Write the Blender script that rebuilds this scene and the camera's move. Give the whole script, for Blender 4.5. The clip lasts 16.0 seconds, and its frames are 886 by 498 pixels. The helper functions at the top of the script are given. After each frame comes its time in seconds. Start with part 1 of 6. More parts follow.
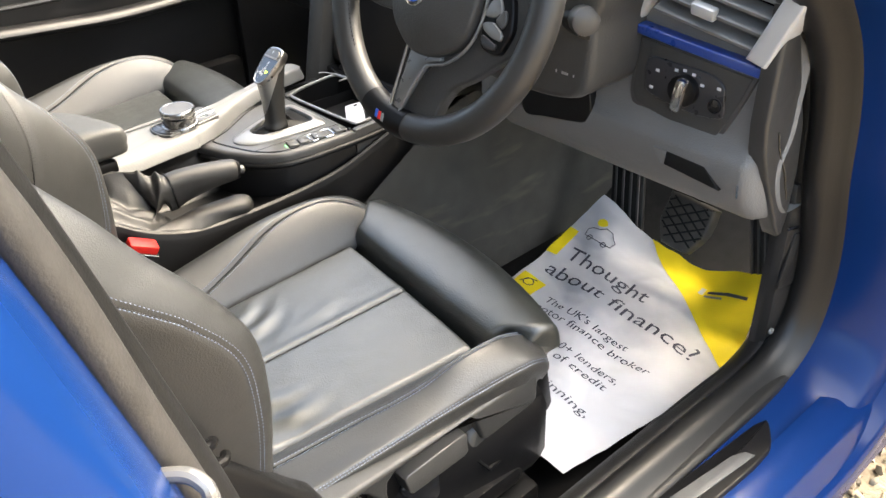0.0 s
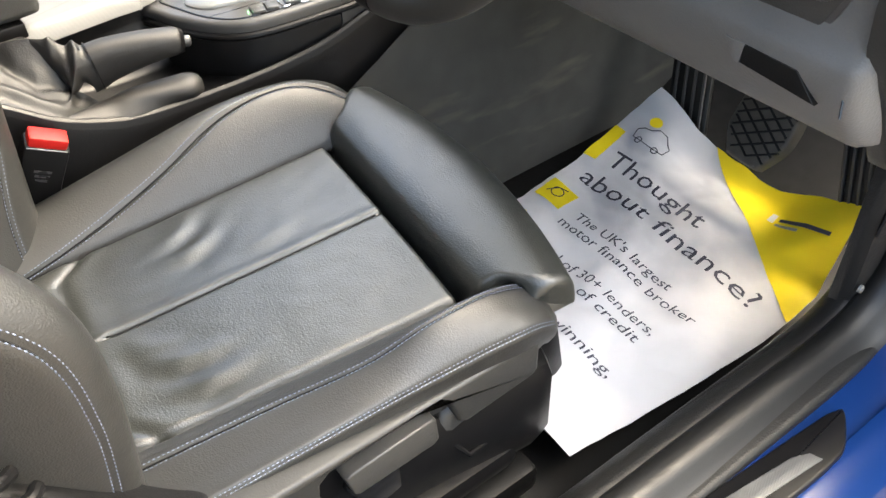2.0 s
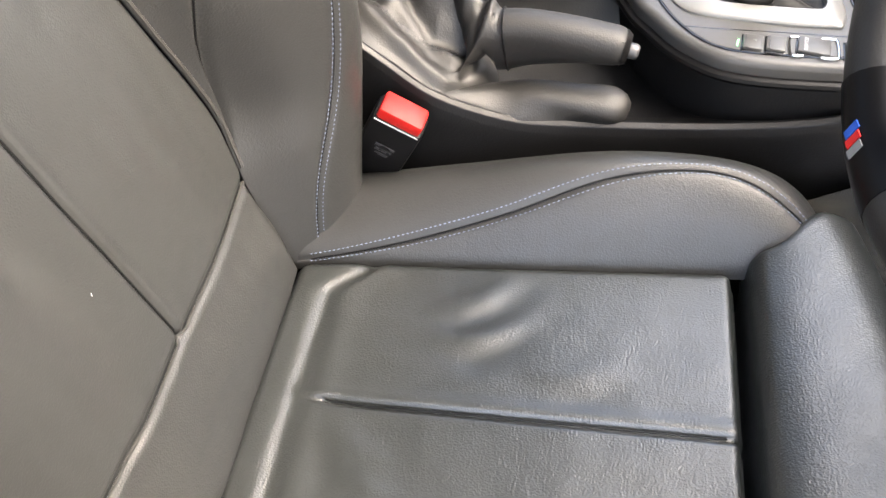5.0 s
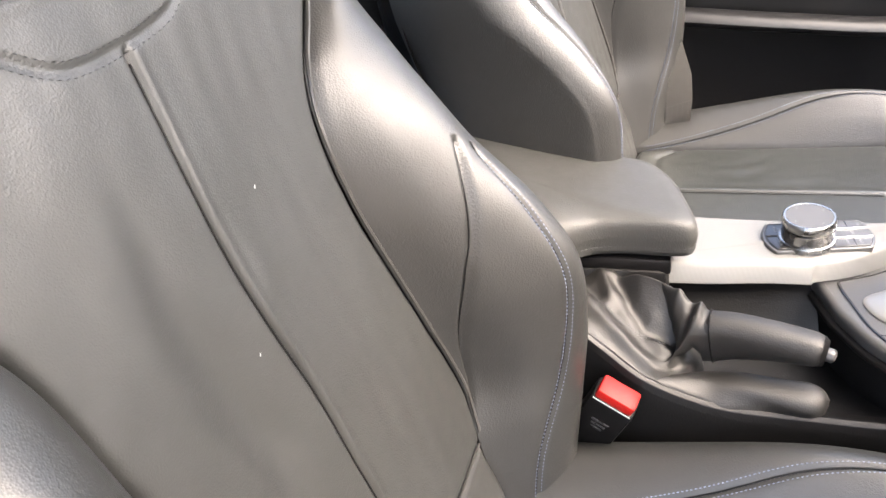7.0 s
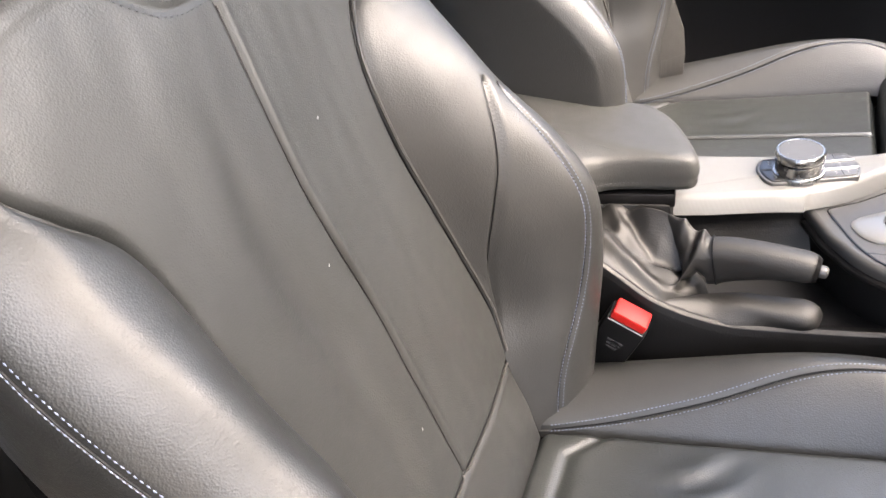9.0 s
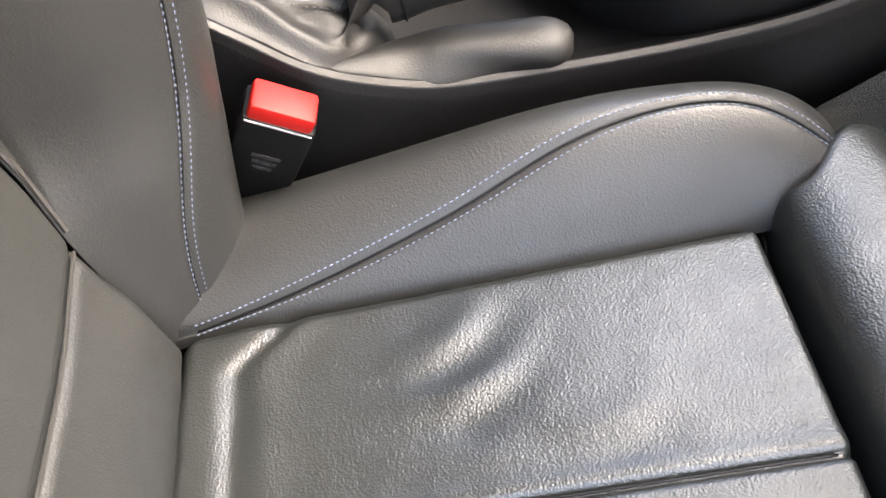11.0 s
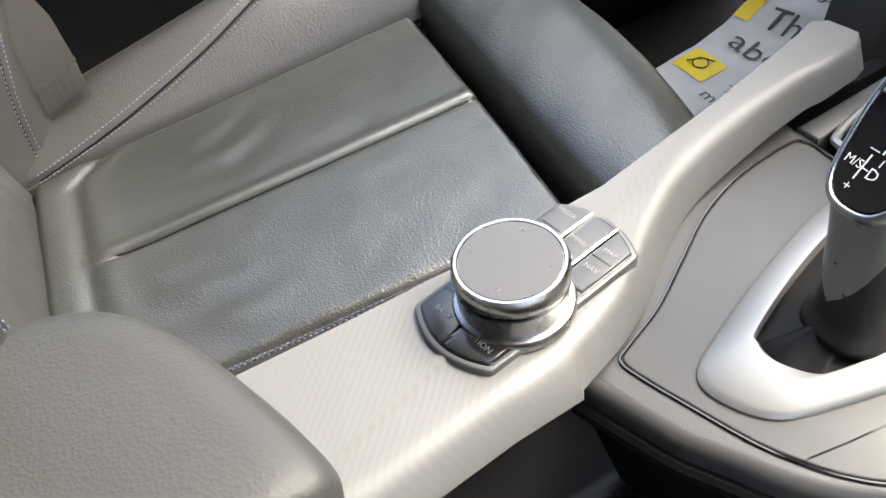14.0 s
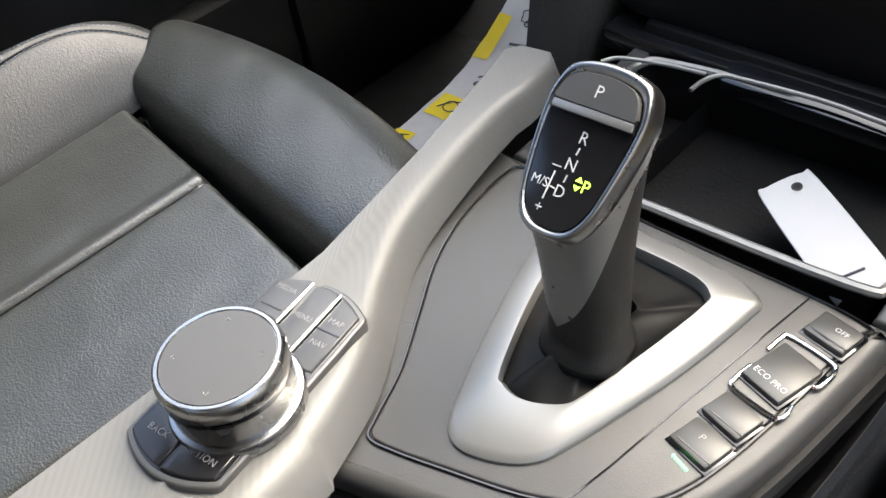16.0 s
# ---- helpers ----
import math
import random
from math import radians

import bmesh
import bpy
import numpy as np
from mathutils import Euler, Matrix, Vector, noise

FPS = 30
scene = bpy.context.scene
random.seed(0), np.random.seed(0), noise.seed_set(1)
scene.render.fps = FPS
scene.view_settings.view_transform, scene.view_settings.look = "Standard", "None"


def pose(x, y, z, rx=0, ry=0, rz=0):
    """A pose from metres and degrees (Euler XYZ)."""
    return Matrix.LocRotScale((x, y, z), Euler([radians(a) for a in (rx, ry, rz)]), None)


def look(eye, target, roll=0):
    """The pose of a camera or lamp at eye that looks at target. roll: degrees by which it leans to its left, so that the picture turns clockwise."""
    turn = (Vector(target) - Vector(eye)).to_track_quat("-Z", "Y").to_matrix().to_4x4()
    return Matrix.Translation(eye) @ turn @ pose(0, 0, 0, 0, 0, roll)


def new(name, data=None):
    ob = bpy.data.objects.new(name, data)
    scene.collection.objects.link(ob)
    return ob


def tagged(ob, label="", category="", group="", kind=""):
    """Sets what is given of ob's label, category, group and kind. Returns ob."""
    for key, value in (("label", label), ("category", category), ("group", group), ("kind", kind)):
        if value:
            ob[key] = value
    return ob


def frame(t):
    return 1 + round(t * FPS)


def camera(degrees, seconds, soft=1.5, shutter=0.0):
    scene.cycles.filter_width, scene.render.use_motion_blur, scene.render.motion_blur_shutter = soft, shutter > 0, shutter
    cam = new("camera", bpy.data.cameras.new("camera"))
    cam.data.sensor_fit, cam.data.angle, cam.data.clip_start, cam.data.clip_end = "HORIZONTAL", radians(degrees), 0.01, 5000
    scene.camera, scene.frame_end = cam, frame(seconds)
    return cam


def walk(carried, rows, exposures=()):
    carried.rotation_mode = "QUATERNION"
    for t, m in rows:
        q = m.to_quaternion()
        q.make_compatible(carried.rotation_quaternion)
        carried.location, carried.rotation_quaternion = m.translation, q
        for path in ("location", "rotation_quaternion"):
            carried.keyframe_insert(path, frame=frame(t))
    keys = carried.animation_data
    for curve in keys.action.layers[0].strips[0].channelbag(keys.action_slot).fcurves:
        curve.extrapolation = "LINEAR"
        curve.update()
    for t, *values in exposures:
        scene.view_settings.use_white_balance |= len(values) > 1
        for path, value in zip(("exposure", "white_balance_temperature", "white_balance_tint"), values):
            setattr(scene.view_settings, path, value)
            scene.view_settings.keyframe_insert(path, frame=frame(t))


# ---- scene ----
cam = camera(54.2, 16.0)
PATH = [
    (0, (1.163, -0.191, 1.238), (-0.095, 0.912, 0.142), -2.0),
    (0.5, (1.151, -0.144, 1.189), (-0.098, 0.897, 0.024), -2.8),
    (1, (1.146, -0.07, 1.135), (-0.087, 0.906, -0.101), -3.1),
    (1.5, (1.118, -0.007, 1.117), (-0.097, 0.912, -0.18), -2.9),
    (2, (1.012, 0.042, 1.121), (-0.192, 0.916, -0.216), -2.2),
    (2.5, (0.908, 0.068, 1.121), (-0.292, 0.886, -0.254), -0.9),
    (3, (0.835, 0.104, 1.113), (-0.374, 0.841, -0.299), 1.0),
    (5.5, (0.679, 0.248, 1.088), (-0.644, -0.057, -0.38), -5.9),
    (6, (0.702, 0.228, 1.123), (-0.722, -0.195, -0.216), -7.1),
    (6.5, (0.729, 0.231, 1.169), (-0.765, -0.285, -0.055), -8.3),
    (7, (0.762, 0.226, 1.205), (-0.809, -0.334, 0.101), -8.4),
    (7.5, (0.79, 0.224, 1.251), (-0.83, -0.366, 0.237), -8.3),
    (8, (0.834, 0.185, 1.277), (-0.813, -0.428, 0.323), -8.4),
    (8.5, (0.875, 0.171, 1.272), (-0.746, -0.428, 0.265), -8.5),
    (9, (0.856, 0.206, 1.217), (-0.695, -0.317, 0.068), -9.5),
    (11.5, (0.446, 0.181, 0.939), (-0.72, 0.449, -0.663), -3.4),
    (12, (0.38, 0.217, 0.958), (-0.845, 0.455, -0.605), -5.7),
    (12.5, (0.336, 0.269, 0.995), (-0.922, 0.361, -0.557), -12.6),
    (13, (0.266, 0.244, 0.957), (-1.035, 0.556, -0.53), -8.6),
    (13.5, (0.207, 0.219, 0.941), (-1.125, 0.714, -0.466), -7.5),
    (14, (0.162, 0.214, 0.971), (-1.121, 0.74, -0.47), -10.6),
    (14.5, (0.132, 0.213, 0.987), (-1.095, 0.79, -0.483), -12.9),
    (15, (0.126, 0.209, 0.972), (-1.044, 0.879, -0.505), -13.1),
    (15.5, (0.15, 0.239, 0.951), (-0.988, 1.009, -0.503), -12.4),
    (16, (0.169, 0.267, 0.942), (-0.943, 1.183, -0.445), -10.2),
]
walk(cam, [(t, look(eye, target, roll)) for t, eye, target, roll in PATH],
     [(0.0, 3.55, 7000, 4), (3.0, 3.62, 6900, 3), (5.5, 3.74, 6700, 9), (9, 3.5, 6650, 11), (11.5, 3.72, 6600, 8), (12.5, 3.6, 6550, 7), (13, 3.42, 6500, 7), (14.5, 2.92, 6400, 4), (16, 2.84, 6450, 4)])  # end of walk

# ---- world, sun, exposure ----
world = bpy.data.worlds.new("sky")
scene.world = world
world.use_nodes = True
wn = world.node_tree
sky = wn.nodes.new("ShaderNodeTexSky")
sky.sky_type = "NISHITA"
sky.sun_disc = False
sky.sun_elevation, sky.sun_rotation = radians(50), radians(16)
sky.altitude, sky.air_density, sky.dust_density, sky.ozone_density = 50, 0.8, 7.0, 0.3
wn.links.new(sky.outputs[0], wn.nodes["Background"].inputs[0])
wn.nodes["Background"].inputs[1].default_value = 0.15

sun = new("sun", bpy.data.lights.new("sun", "SUN"))
sun.data.energy, sun.data.angle, sun.data.color = 0.70, radians(110), (1.0, 0.98, 0.95)
sun.matrix_world = look((0, 0, 0), (-math.sin(radians(16)) * math.cos(radians(50)), -math.cos(radians(16)) * math.cos(radians(50)), -math.sin(radians(50))))


# ---- materials ----
def material(name, colour, rough=0.5, metal=0.0, grain=0.0, grain_scale=800.0, relief=0.0, relief_scale=40.0, vary=0.12, vary_scale=18.0, coat=0.0, pattern="noise", spec=0.5, spread=0.1):
    m = bpy.data.materials.new(name)
    m.use_nodes = True
    t = m.node_tree
    b = t.nodes["Principled BSDF"]
    b.inputs["Metallic"].default_value = metal
    b.inputs["Coat Weight"].default_value = coat
    b.inputs["Coat Roughness"].default_value = 0.06
    b.inputs["Specular IOR Level"].default_value = spec
    co = t.nodes.new("ShaderNodeTexCoord")
    n1 = t.nodes.new("ShaderNodeTexNoise")
    n1.inputs["Scale"].default_value, n1.inputs["Detail"].default_value = vary_scale, 6
    t.links.new(co.outputs["Object"], n1.inputs["Vector"])
    mix = t.nodes.new("ShaderNodeMix")
    mix.data_type = "RGBA"
    mix.inputs["A"].default_value = (*[c * (1 - vary) for c in colour], 1)
    mix.inputs["B"].default_value = (*[min(1, c * (1 + vary)) for c in colour], 1)
    t.links.new(n1.outputs["Fac"], mix.inputs["Factor"])
    t.links.new(mix.outputs["Result"], b.inputs["Base Color"])
    rr = t.nodes.new("ShaderNodeMapRange")
    rr.inputs["To Min"].default_value, rr.inputs["To Max"].default_value = max(0.02, rough - spread), min(1, rough + spread)
    n2 = t.nodes.new("ShaderNodeTexNoise")
    n2.inputs["Scale"].default_value, n2.inputs["Detail"].default_value = vary_scale * 4, 4
    t.links.new(co.outputs["Object"], n2.inputs["Vector"])
    t.links.new(n2.outputs["Fac"], rr.inputs["Value"])
    t.links.new(rr.outputs["Result"], b.inputs["Roughness"])
    last = None
    if relief:
        n3 = t.nodes.new("ShaderNodeTexNoise")
        n3.inputs["Scale"].default_value, n3.inputs["Detail"].default_value = relief_scale, 1
        t.links.new(co.outputs["Object"], n3.inputs["Vector"])
        bp = t.nodes.new("ShaderNodeBump")
        bp.inputs["Strength"].default_value, bp.inputs["Distance"].default_value = 1.0, relief
        t.links.new(n3.outputs["Fac"], bp.inputs["Height"])
        last = bp
    if grain:
        if pattern == "leather":
            g = t.nodes.new("ShaderNodeTexVoronoi")
            g.feature = "SMOOTH_F1"
            g.inputs["Smoothness"].default_value = 0.6
            g.inputs["Scale"].default_value = grain_scale
            # fine wrinkles, drawn out across the hide, that come and go in patches
            mp = t.nodes.new("ShaderNodeMapping")
            mp.inputs["Rotation"].default_value, mp.inputs["Scale"].default_value = (0.3, 0.2, 0.5), (0.45, 1.0, 0.8)
            wr = t.nodes.new("ShaderNodeTexNoise")
            wr.inputs["Scale"].default_value, wr.inputs["Detail"].default_value = grain_scale * 0.55, 2
            t.links.new(co.outputs["Object"], mp.inputs["Vector"])
            t.links.new(mp.outputs["Vector"], wr.inputs["Vector"])
            pa = t.nodes.new("ShaderNodeTexNoise")
            pa.inputs["Scale"].default_value, pa.inputs["Detail"].default_value = 14, 2
            t.links.new(co.outputs["Object"], pa.inputs["Vector"])
            mr = t.nodes.new("ShaderNodeMapRange")
            mr.inputs["From Min"].default_value, mr.inputs["From Max"].default_value, mr.inputs["To Min"].default_value, mr.inputs["To Max"].default_value = 0.40, 0.62, 0.5, 1.1
            t.links.new(pa.outputs["Fac"], mr.inputs["Value"])
            mu = t.nodes.new("ShaderNodeMath")
            mu.operation = "MULTIPLY"
            t.links.new(wr.outputs["Fac"], mu.inputs[0])
            t.links.new(mr.outputs["Result"], mu.inputs[1])
            ad = t.nodes.new("ShaderNodeMath")
            t.links.new(g.outputs["Distance"], ad.inputs[0])
            t.links.new(mu.outputs[0], ad.inputs[1])
            out = ad.outputs[0]
        elif pattern == "wave":
            g = t.nodes.new("ShaderNodeTexWave")
            g.inputs["Scale"].default_value, g.inputs["Distortion"].default_value = grain_scale, 0.0
            g.bands_direction = "DIAGONAL"
            out = g.outputs["Fac"]
        else:
            g = t.nodes.new("ShaderNodeTexNoise")
            g.inputs["Scale"].default_value, g.inputs["Detail"].default_value = grain_scale, 3
            out = g.outputs["Fac"]
        t.links.new(co.outputs["Object"], g.inputs["Vector"])
        bp = t.nodes.new("ShaderNodeBump")
        bp.inputs["Strength"].default_value, bp.inputs["Distance"].default_value = 1.0, grain
        t.links.new(out, bp.inputs["Height"])
        if last:
            t.links.new(last.outputs["Normal"], bp.inputs["Normal"])
        last = bp
    if last:
        t.links.new(last.outputs["Normal"], b.inputs["Normal"])
    return m


def glow(name, colour, power):
    m = material(name, colour)
    b = m.node_tree.nodes["Principled BSDF"]
    b.inputs["Emission Color"].default_value, b.inputs["Emission Strength"].default_value = (*colour, 1), power * 0.6
    return m


LEATHER = material("black_leather", (0.0140, 0.0142, 0.0136), 0.48, grain=0.00019, grain_scale=720, relief=0.0003, relief_scale=26, pattern="leather", spec=0.72)
LEATHER_SOFT = material("softer_black_leather", (0.0150, 0.0165, 0.0150), 0.39, grain=0.00026, grain_scale=680, relief=0.0002, relief_scale=16, pattern="leather", spec=1.0)
LEATHER_BACK = material("backrest_leather", (0.0195, 0.0201, 0.0193), 0.46, grain=0.00016, grain_scale=740, relief=0.0002, relief_scale=16, pattern="leather", spec=0.8)
LEATHER_ARM = material("armrest_leather", (0.021, 0.0216, 0.0206), 0.60, grain=0.00020, grain_scale=600, relief=0.0002, relief_scale=26, pattern="leather", spec=0.55)
LEATHER_BOOT = material("boot_leather", (0.0082, 0.0078, 0.0075), 0.57, grain=0.00016, grain_scale=700, relief=0.0004, relief_scale=40, pattern="leather", spec=0.50, spread=0.05)
BOOT_SMOOTH = material("smooth_boot_leather", (0.007, 0.0068, 0.0066), 0.52, relief=0.0006, relief_scale=60, spec=0.16)
STITCH = material("blue_grey_thread", (0.150, 0.180, 0.245), 0.7, vary=0.2, vary_scale=300)
STITCH_DARK = material("grey_thread", (0.034, 0.0355, 0.039), 0.7, vary=0.2, vary_scale=300)
PIPING = material("leather_piping", (0.034, 0.033, 0.031), 0.34, grain=0.0002, grain_scale=900)
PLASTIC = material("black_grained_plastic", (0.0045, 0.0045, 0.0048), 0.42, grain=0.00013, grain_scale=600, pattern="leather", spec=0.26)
PLASTIC_FLAT = material("satin_black_plastic", (0.0048, 0.0047, 0.0050), 0.36, grain=0.00006, grain_scale=900, spec=0.17)
PLASTIC_GREY = material("dark_grey_plastic", (0.112, 0.111, 0.108), 0.55, grain=0.0004, grain_scale=500, pattern="leather", spec=0.32, vary=0.18, vary_scale=9)
SEAT_COVER = material("seat_cover_plastic", (0.024, 0.0237, 0.0226), 0.40, grain=0.00014, grain_scale=600, pattern="leather", spec=0.45)
LEVER = material("lever_plastic", (0.034, 0.033, 0.031), 0.40, grain=0.0002, grain_scale=700, pattern="leather")
SCUFF = material("worn_brushed_metal", (0.125, 0.125, 0.123), 0.46, metal=0.5, grain=0.0001, grain_scale=300, pattern="wave", vary=0.25, vary_scale=40)
PLASTIC_MID = material("satin_grey_plastic", (0.044, 0.0434, 0.0425), 0.42, grain=0.0001, grain_scale=1200)
PANEL_GREY = material("grey_satin_insert", (0.045, 0.0444, 0.0435), 0.42, grain=0.00008, grain_scale=1500, vary=0.05)
GLOSS = material("gloss_black", (0.006, 0.006, 0.007), 0.08, spec=0.6, spread=0.03)
COLUMN = material("column_plastic", (0.036, 0.0355, 0.034), 0.5, grain=0.0003, grain_scale=500, pattern="leather", spec=0.4)
COLUMN_DARK = material("soft_black_neck", (0.010, 0.0098, 0.0096), 0.5, grain=0.0001, grain_scale=900, spec=0.35)
RIM_LEATHER = material("wheel_leather", (0.017, 0.0168, 0.0162), 0.46, grain=0.00012, grain_scale=800, pattern="leather", spec=0.6)
BRIGHT = material("bright_satin_frame", (0.42, 0.42, 0.41), 0.32, metal=0.15, vary=0.04)
SLAT = material("satin_vent_slat", (0.16, 0.155, 0.145), 0.35, metal=0.2, vary=0.05)
BUTTON = material("button_grey", (0.050, 0.0495, 0.048), 0.38, vary=0.06)
KEY_SATIN = material("satin_key", (0.040, 0.040, 0.041), 0.34, vary=0.06)
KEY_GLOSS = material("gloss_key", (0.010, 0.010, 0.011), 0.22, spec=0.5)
FRAME = material("dark_satin_frame", (0.085, 0.085, 0.085), 0.32, metal=0.4)
BUTTON_DARK = material("button_black", (0.025, 0.025, 0.027), 0.3)
ALU = material("hatched_aluminium_trim", (0.108, 0.1082, 0.106), 0.50, metal=0.15, grain=0.00004, grain_scale=130, pattern="wave", vary=0.04)
SILVER = material("satin_silver", (0.205, 0.203, 0.197), 0.36, metal=0.45, vary=0.04, spread=0.05)
CHROME = material("chrome", (0.78, 0.78, 0.78), 0.10, metal=1.0, vary=0.02, spread=0.04)
POLISHED = material("polished_silver", (0.33, 0.33, 0.328), 0.27, metal=1.0, vary=0.04, spread=0.05)
RIM_METAL = material("satin_rim_metal", (0.26, 0.258, 0.255), 0.28, metal=1.0, vary=0.04, spread=0.05)
TOUCH = material("touch_grey", (0.044, 0.0435, 0.043), 0.40, vary=0.04)
SILVER_DARK = material("dark_silver", (0.20, 0.197, 0.192), 0.30, metal=0.6, vary=0.05)
BLUE = material("blue_paint", (0.0034, 0.0180, 0.084), 0.20, coat=0.02, vary=0.10, vary_scale=5, spread=0.03, spec=0.16)
# lower sill paint, with the gravel's reflection mixed into its colour
ROCKER = material("gravel_reflection_paint", (0.030, 0.038, 0.062), 0.6, grain=0.0006, grain_scale=220, vary=0.3, vary_scale=60, spec=0.2)
BLUE_TRIM = material("blue_trim_paint", (0.008, 0.034, 0.19), 0.3, coat=0.6, vary=0.05)
RUBBER = material("black_rubber", (0.0085, 0.0083, 0.0080), 0.40, grain=0.0002, grain_scale=500, spec=0.30, vary=0.25, vary_scale=12)
TRIM = material("grained_trim", (0.0125, 0.0122, 0.0118), 0.44, grain=0.0003, grain_scale=500, pattern="leather", spec=0.22, vary=0.2, vary_scale=10)
PEDAL_RUBBER = material("worn_pedal_rubber", (0.075, 0.069, 0.060), 0.6, grain=0.0005, grain_scale=300, vary=0.5, vary_scale=45)
RUBBER_BROWN = material("weathered_rubber", (0.026, 0.024, 0.022), 0.55, grain=0.0005, grain_scale=300, vary=0.5, vary_scale=45)
CARPET = material("dark_carpet", (0.028, 0.0273, 0.0265), 0.95, grain=0.0012, grain_scale=900, vary=0.3, vary_scale=40, spec=0.1)
FABRIC = material("grey_fabric", (0.07, 0.071, 0.066), 0.9, grain=0.0008, grain_scale=900)
FABRIC_DARK = material("dark_pillar_fabric", (0.034, 0.031, 0.031), 0.9, grain=0.0008, grain_scale=400, pattern="wave", spec=0.1)
FABRIC_LIGHT = material("light_grey_trim", (0.42, 0.43, 0.40), 0.8, grain=0.0004, grain_scale=900)
PAPER = material("white_paper", (0.52, 0.52, 0.54), 0.7, relief=0.004, relief_scale=11, vary=0.05)
PAPER_YELLOW = material("yellow_print", (0.74, 0.58, 0.01), 0.65, relief=0.004, relief_scale=11, vary=0.05)
INK = material("dark_ink", (0.05, 0.05, 0.07), 0.7)
WHITE_INK = material("white_lettering", (0.5, 0.5, 0.5), 0.5)
DIM_INK = material("dim_lettering", (0.17, 0.17, 0.17), 0.5)
GREY_INK = material("grey_lettering", (0.22, 0.22, 0.22), 0.5)
RED = material("red_plastic", (0.36, 0.008, 0.006), 0.5, vary=0.05, spec=0.25)
RED_MARK = material("red_mark", (0.7, 0.02, 0.02), 0.4)
BLUE_MARK = material("blue_mark", (0.02, 0.10, 0.5), 0.4)
LIGHT_BLUE_MARK = material("light_blue_mark", (0.12, 0.38, 0.75), 0.4)
BELT = material("belt_webbing", (0.019, 0.0182, 0.017), 0.75, grain=0.0005, grain_scale=600, pattern="wave")
GREEN_GLOW = glow("lit_green_letter", (0.45, 0.9, 0.05), 1.4)
GREEN_LED = glow("lit_green_diode", (0.1, 0.9, 0.15), 1.0)
DUSTY = material("dusty_carpet", (0.047, 0.047, 0.044), 0.95, grain=0.0012, grain_scale=900, vary=0.3, vary_scale=22, spec=0.1)


def streak(m, colour, turn, scale):
    """Pale rubbed-in dust, drawn out along one direction."""
    t = m.node_tree
    b = t.nodes["Principled BSDF"]
    old = b.inputs["Base Color"].links[0].from_socket
    co = t.nodes.new("ShaderNodeTexCoord")
    mp = t.nodes.new("ShaderNodeMapping")
    mp.inputs["Rotation"].default_value, mp.inputs["Scale"].default_value = turn, scale
    n = t.nodes.new("ShaderNodeTexNoise")
    n.inputs["Scale"].default_value, n.inputs["Detail"].default_value = 5.0, 8
    r = t.nodes.new("ShaderNodeMapRange")
    r.inputs["From Min"].default_value, r.inputs["From Max"].default_value, r.inputs["To Max"].default_value = 0.56, 0.80, 0.75
    mix = t.nodes.new("ShaderNodeMix")
    mix.data_type = "RGBA"
    mix.inputs["B"].default_value = (*colour, 1)
    t.links.new(co.outputs["Object"], mp.inputs["Vector"])
    t.links.new(mp.outputs["Vector"], n.inputs["Vector"])
    t.links.new(n.outputs["Fac"], r.inputs["Value"])
    t.links.new(r.outputs["Result"], mix.inputs["Factor"])
    t.links.new(old, mix.inputs["A"])
    t.links.new(mix.outputs["Result"], b.inputs["Base Color"])


streak(DUSTY, (0.125, 0.112, 0.088), (radians(-25), 0, 0), (1.0, 1.0, 5.0))
GRAVEL = material("pale_gravel", (0.24, 0.195, 0.135), 0.8, grain=0.001, grain_scale=200, vary=0.3, vary_scale=30)
TARMAC = material("gravel_bed", (0.17, 0.138, 0.096), 0.9, grain=0.006, grain_scale=60, vary=0.4, vary_scale=30)

# ---- small tools ----
PLACE = {}
TURNED = []


def thing(name, at, label, category, group="", kind=""):
    ob = new(name)
    ob.empty_display_size = 0.05
    ob.location = at
    PLACE[ob.name] = Matrix.Translation(at)
    return tagged(ob, label, category, group, kind)


def part(name, mesh, mat, parent=None, label="", sharp=35):
    """Links a mesh, given in world places, as one object under a thing or a part."""
    if isinstance(mesh, bmesh.types.BMesh):
        data = bpy.data.meshes.new(name)
        mesh.to_mesh(data)
        mesh.free()
    else:
        data = bpy.data.meshes.new(name)
        data.from_pydata([tuple(v) for v in mesh[0]], [], mesh[1])
    data.materials.append(mat)
    data.shade_smooth()
    if sharp:
        data.set_sharp_from_angle(angle=radians(sharp))
    ob = new(name, data)
    if TURNED:
        data.transform(TURNED[-1])
    if parent:
        ob.parent = parent
        if parent.name in PLACE:
            ob.matrix_parent_inverse = PLACE[parent.name].inverted()
    if label:
        ob["label"] = label
    return ob


def curve_at(pts, n, closed=False):
    """n + 1 points on a smooth curve through pts."""
    p = [Vector(q) for q in pts]
    m = len(p)
    out = []
    segs = m if closed else m - 1
    for i in range(n + 1):
        u = i / n * segs
        k = min(int(u), segs - 1)
        f = u - k
        if closed:
            a, b, c, d = p[(k - 1) % m], p[k % m], p[(k + 1) % m], p[(k + 2) % m]
        else:
            b, c = p[k], p[k + 1]
            a = p[k - 1] if k > 0 else b * 2 - c
            d = p[k + 2] if k + 2 < m else c * 2 - b
        out.append(0.5 * (2 * b + (c - a) * f + (2 * a - 5 * b + 4 * c - d) * f * f + (3 * b - a - 3 * c + d) * f ** 3))
    return out[:-1] if closed else out


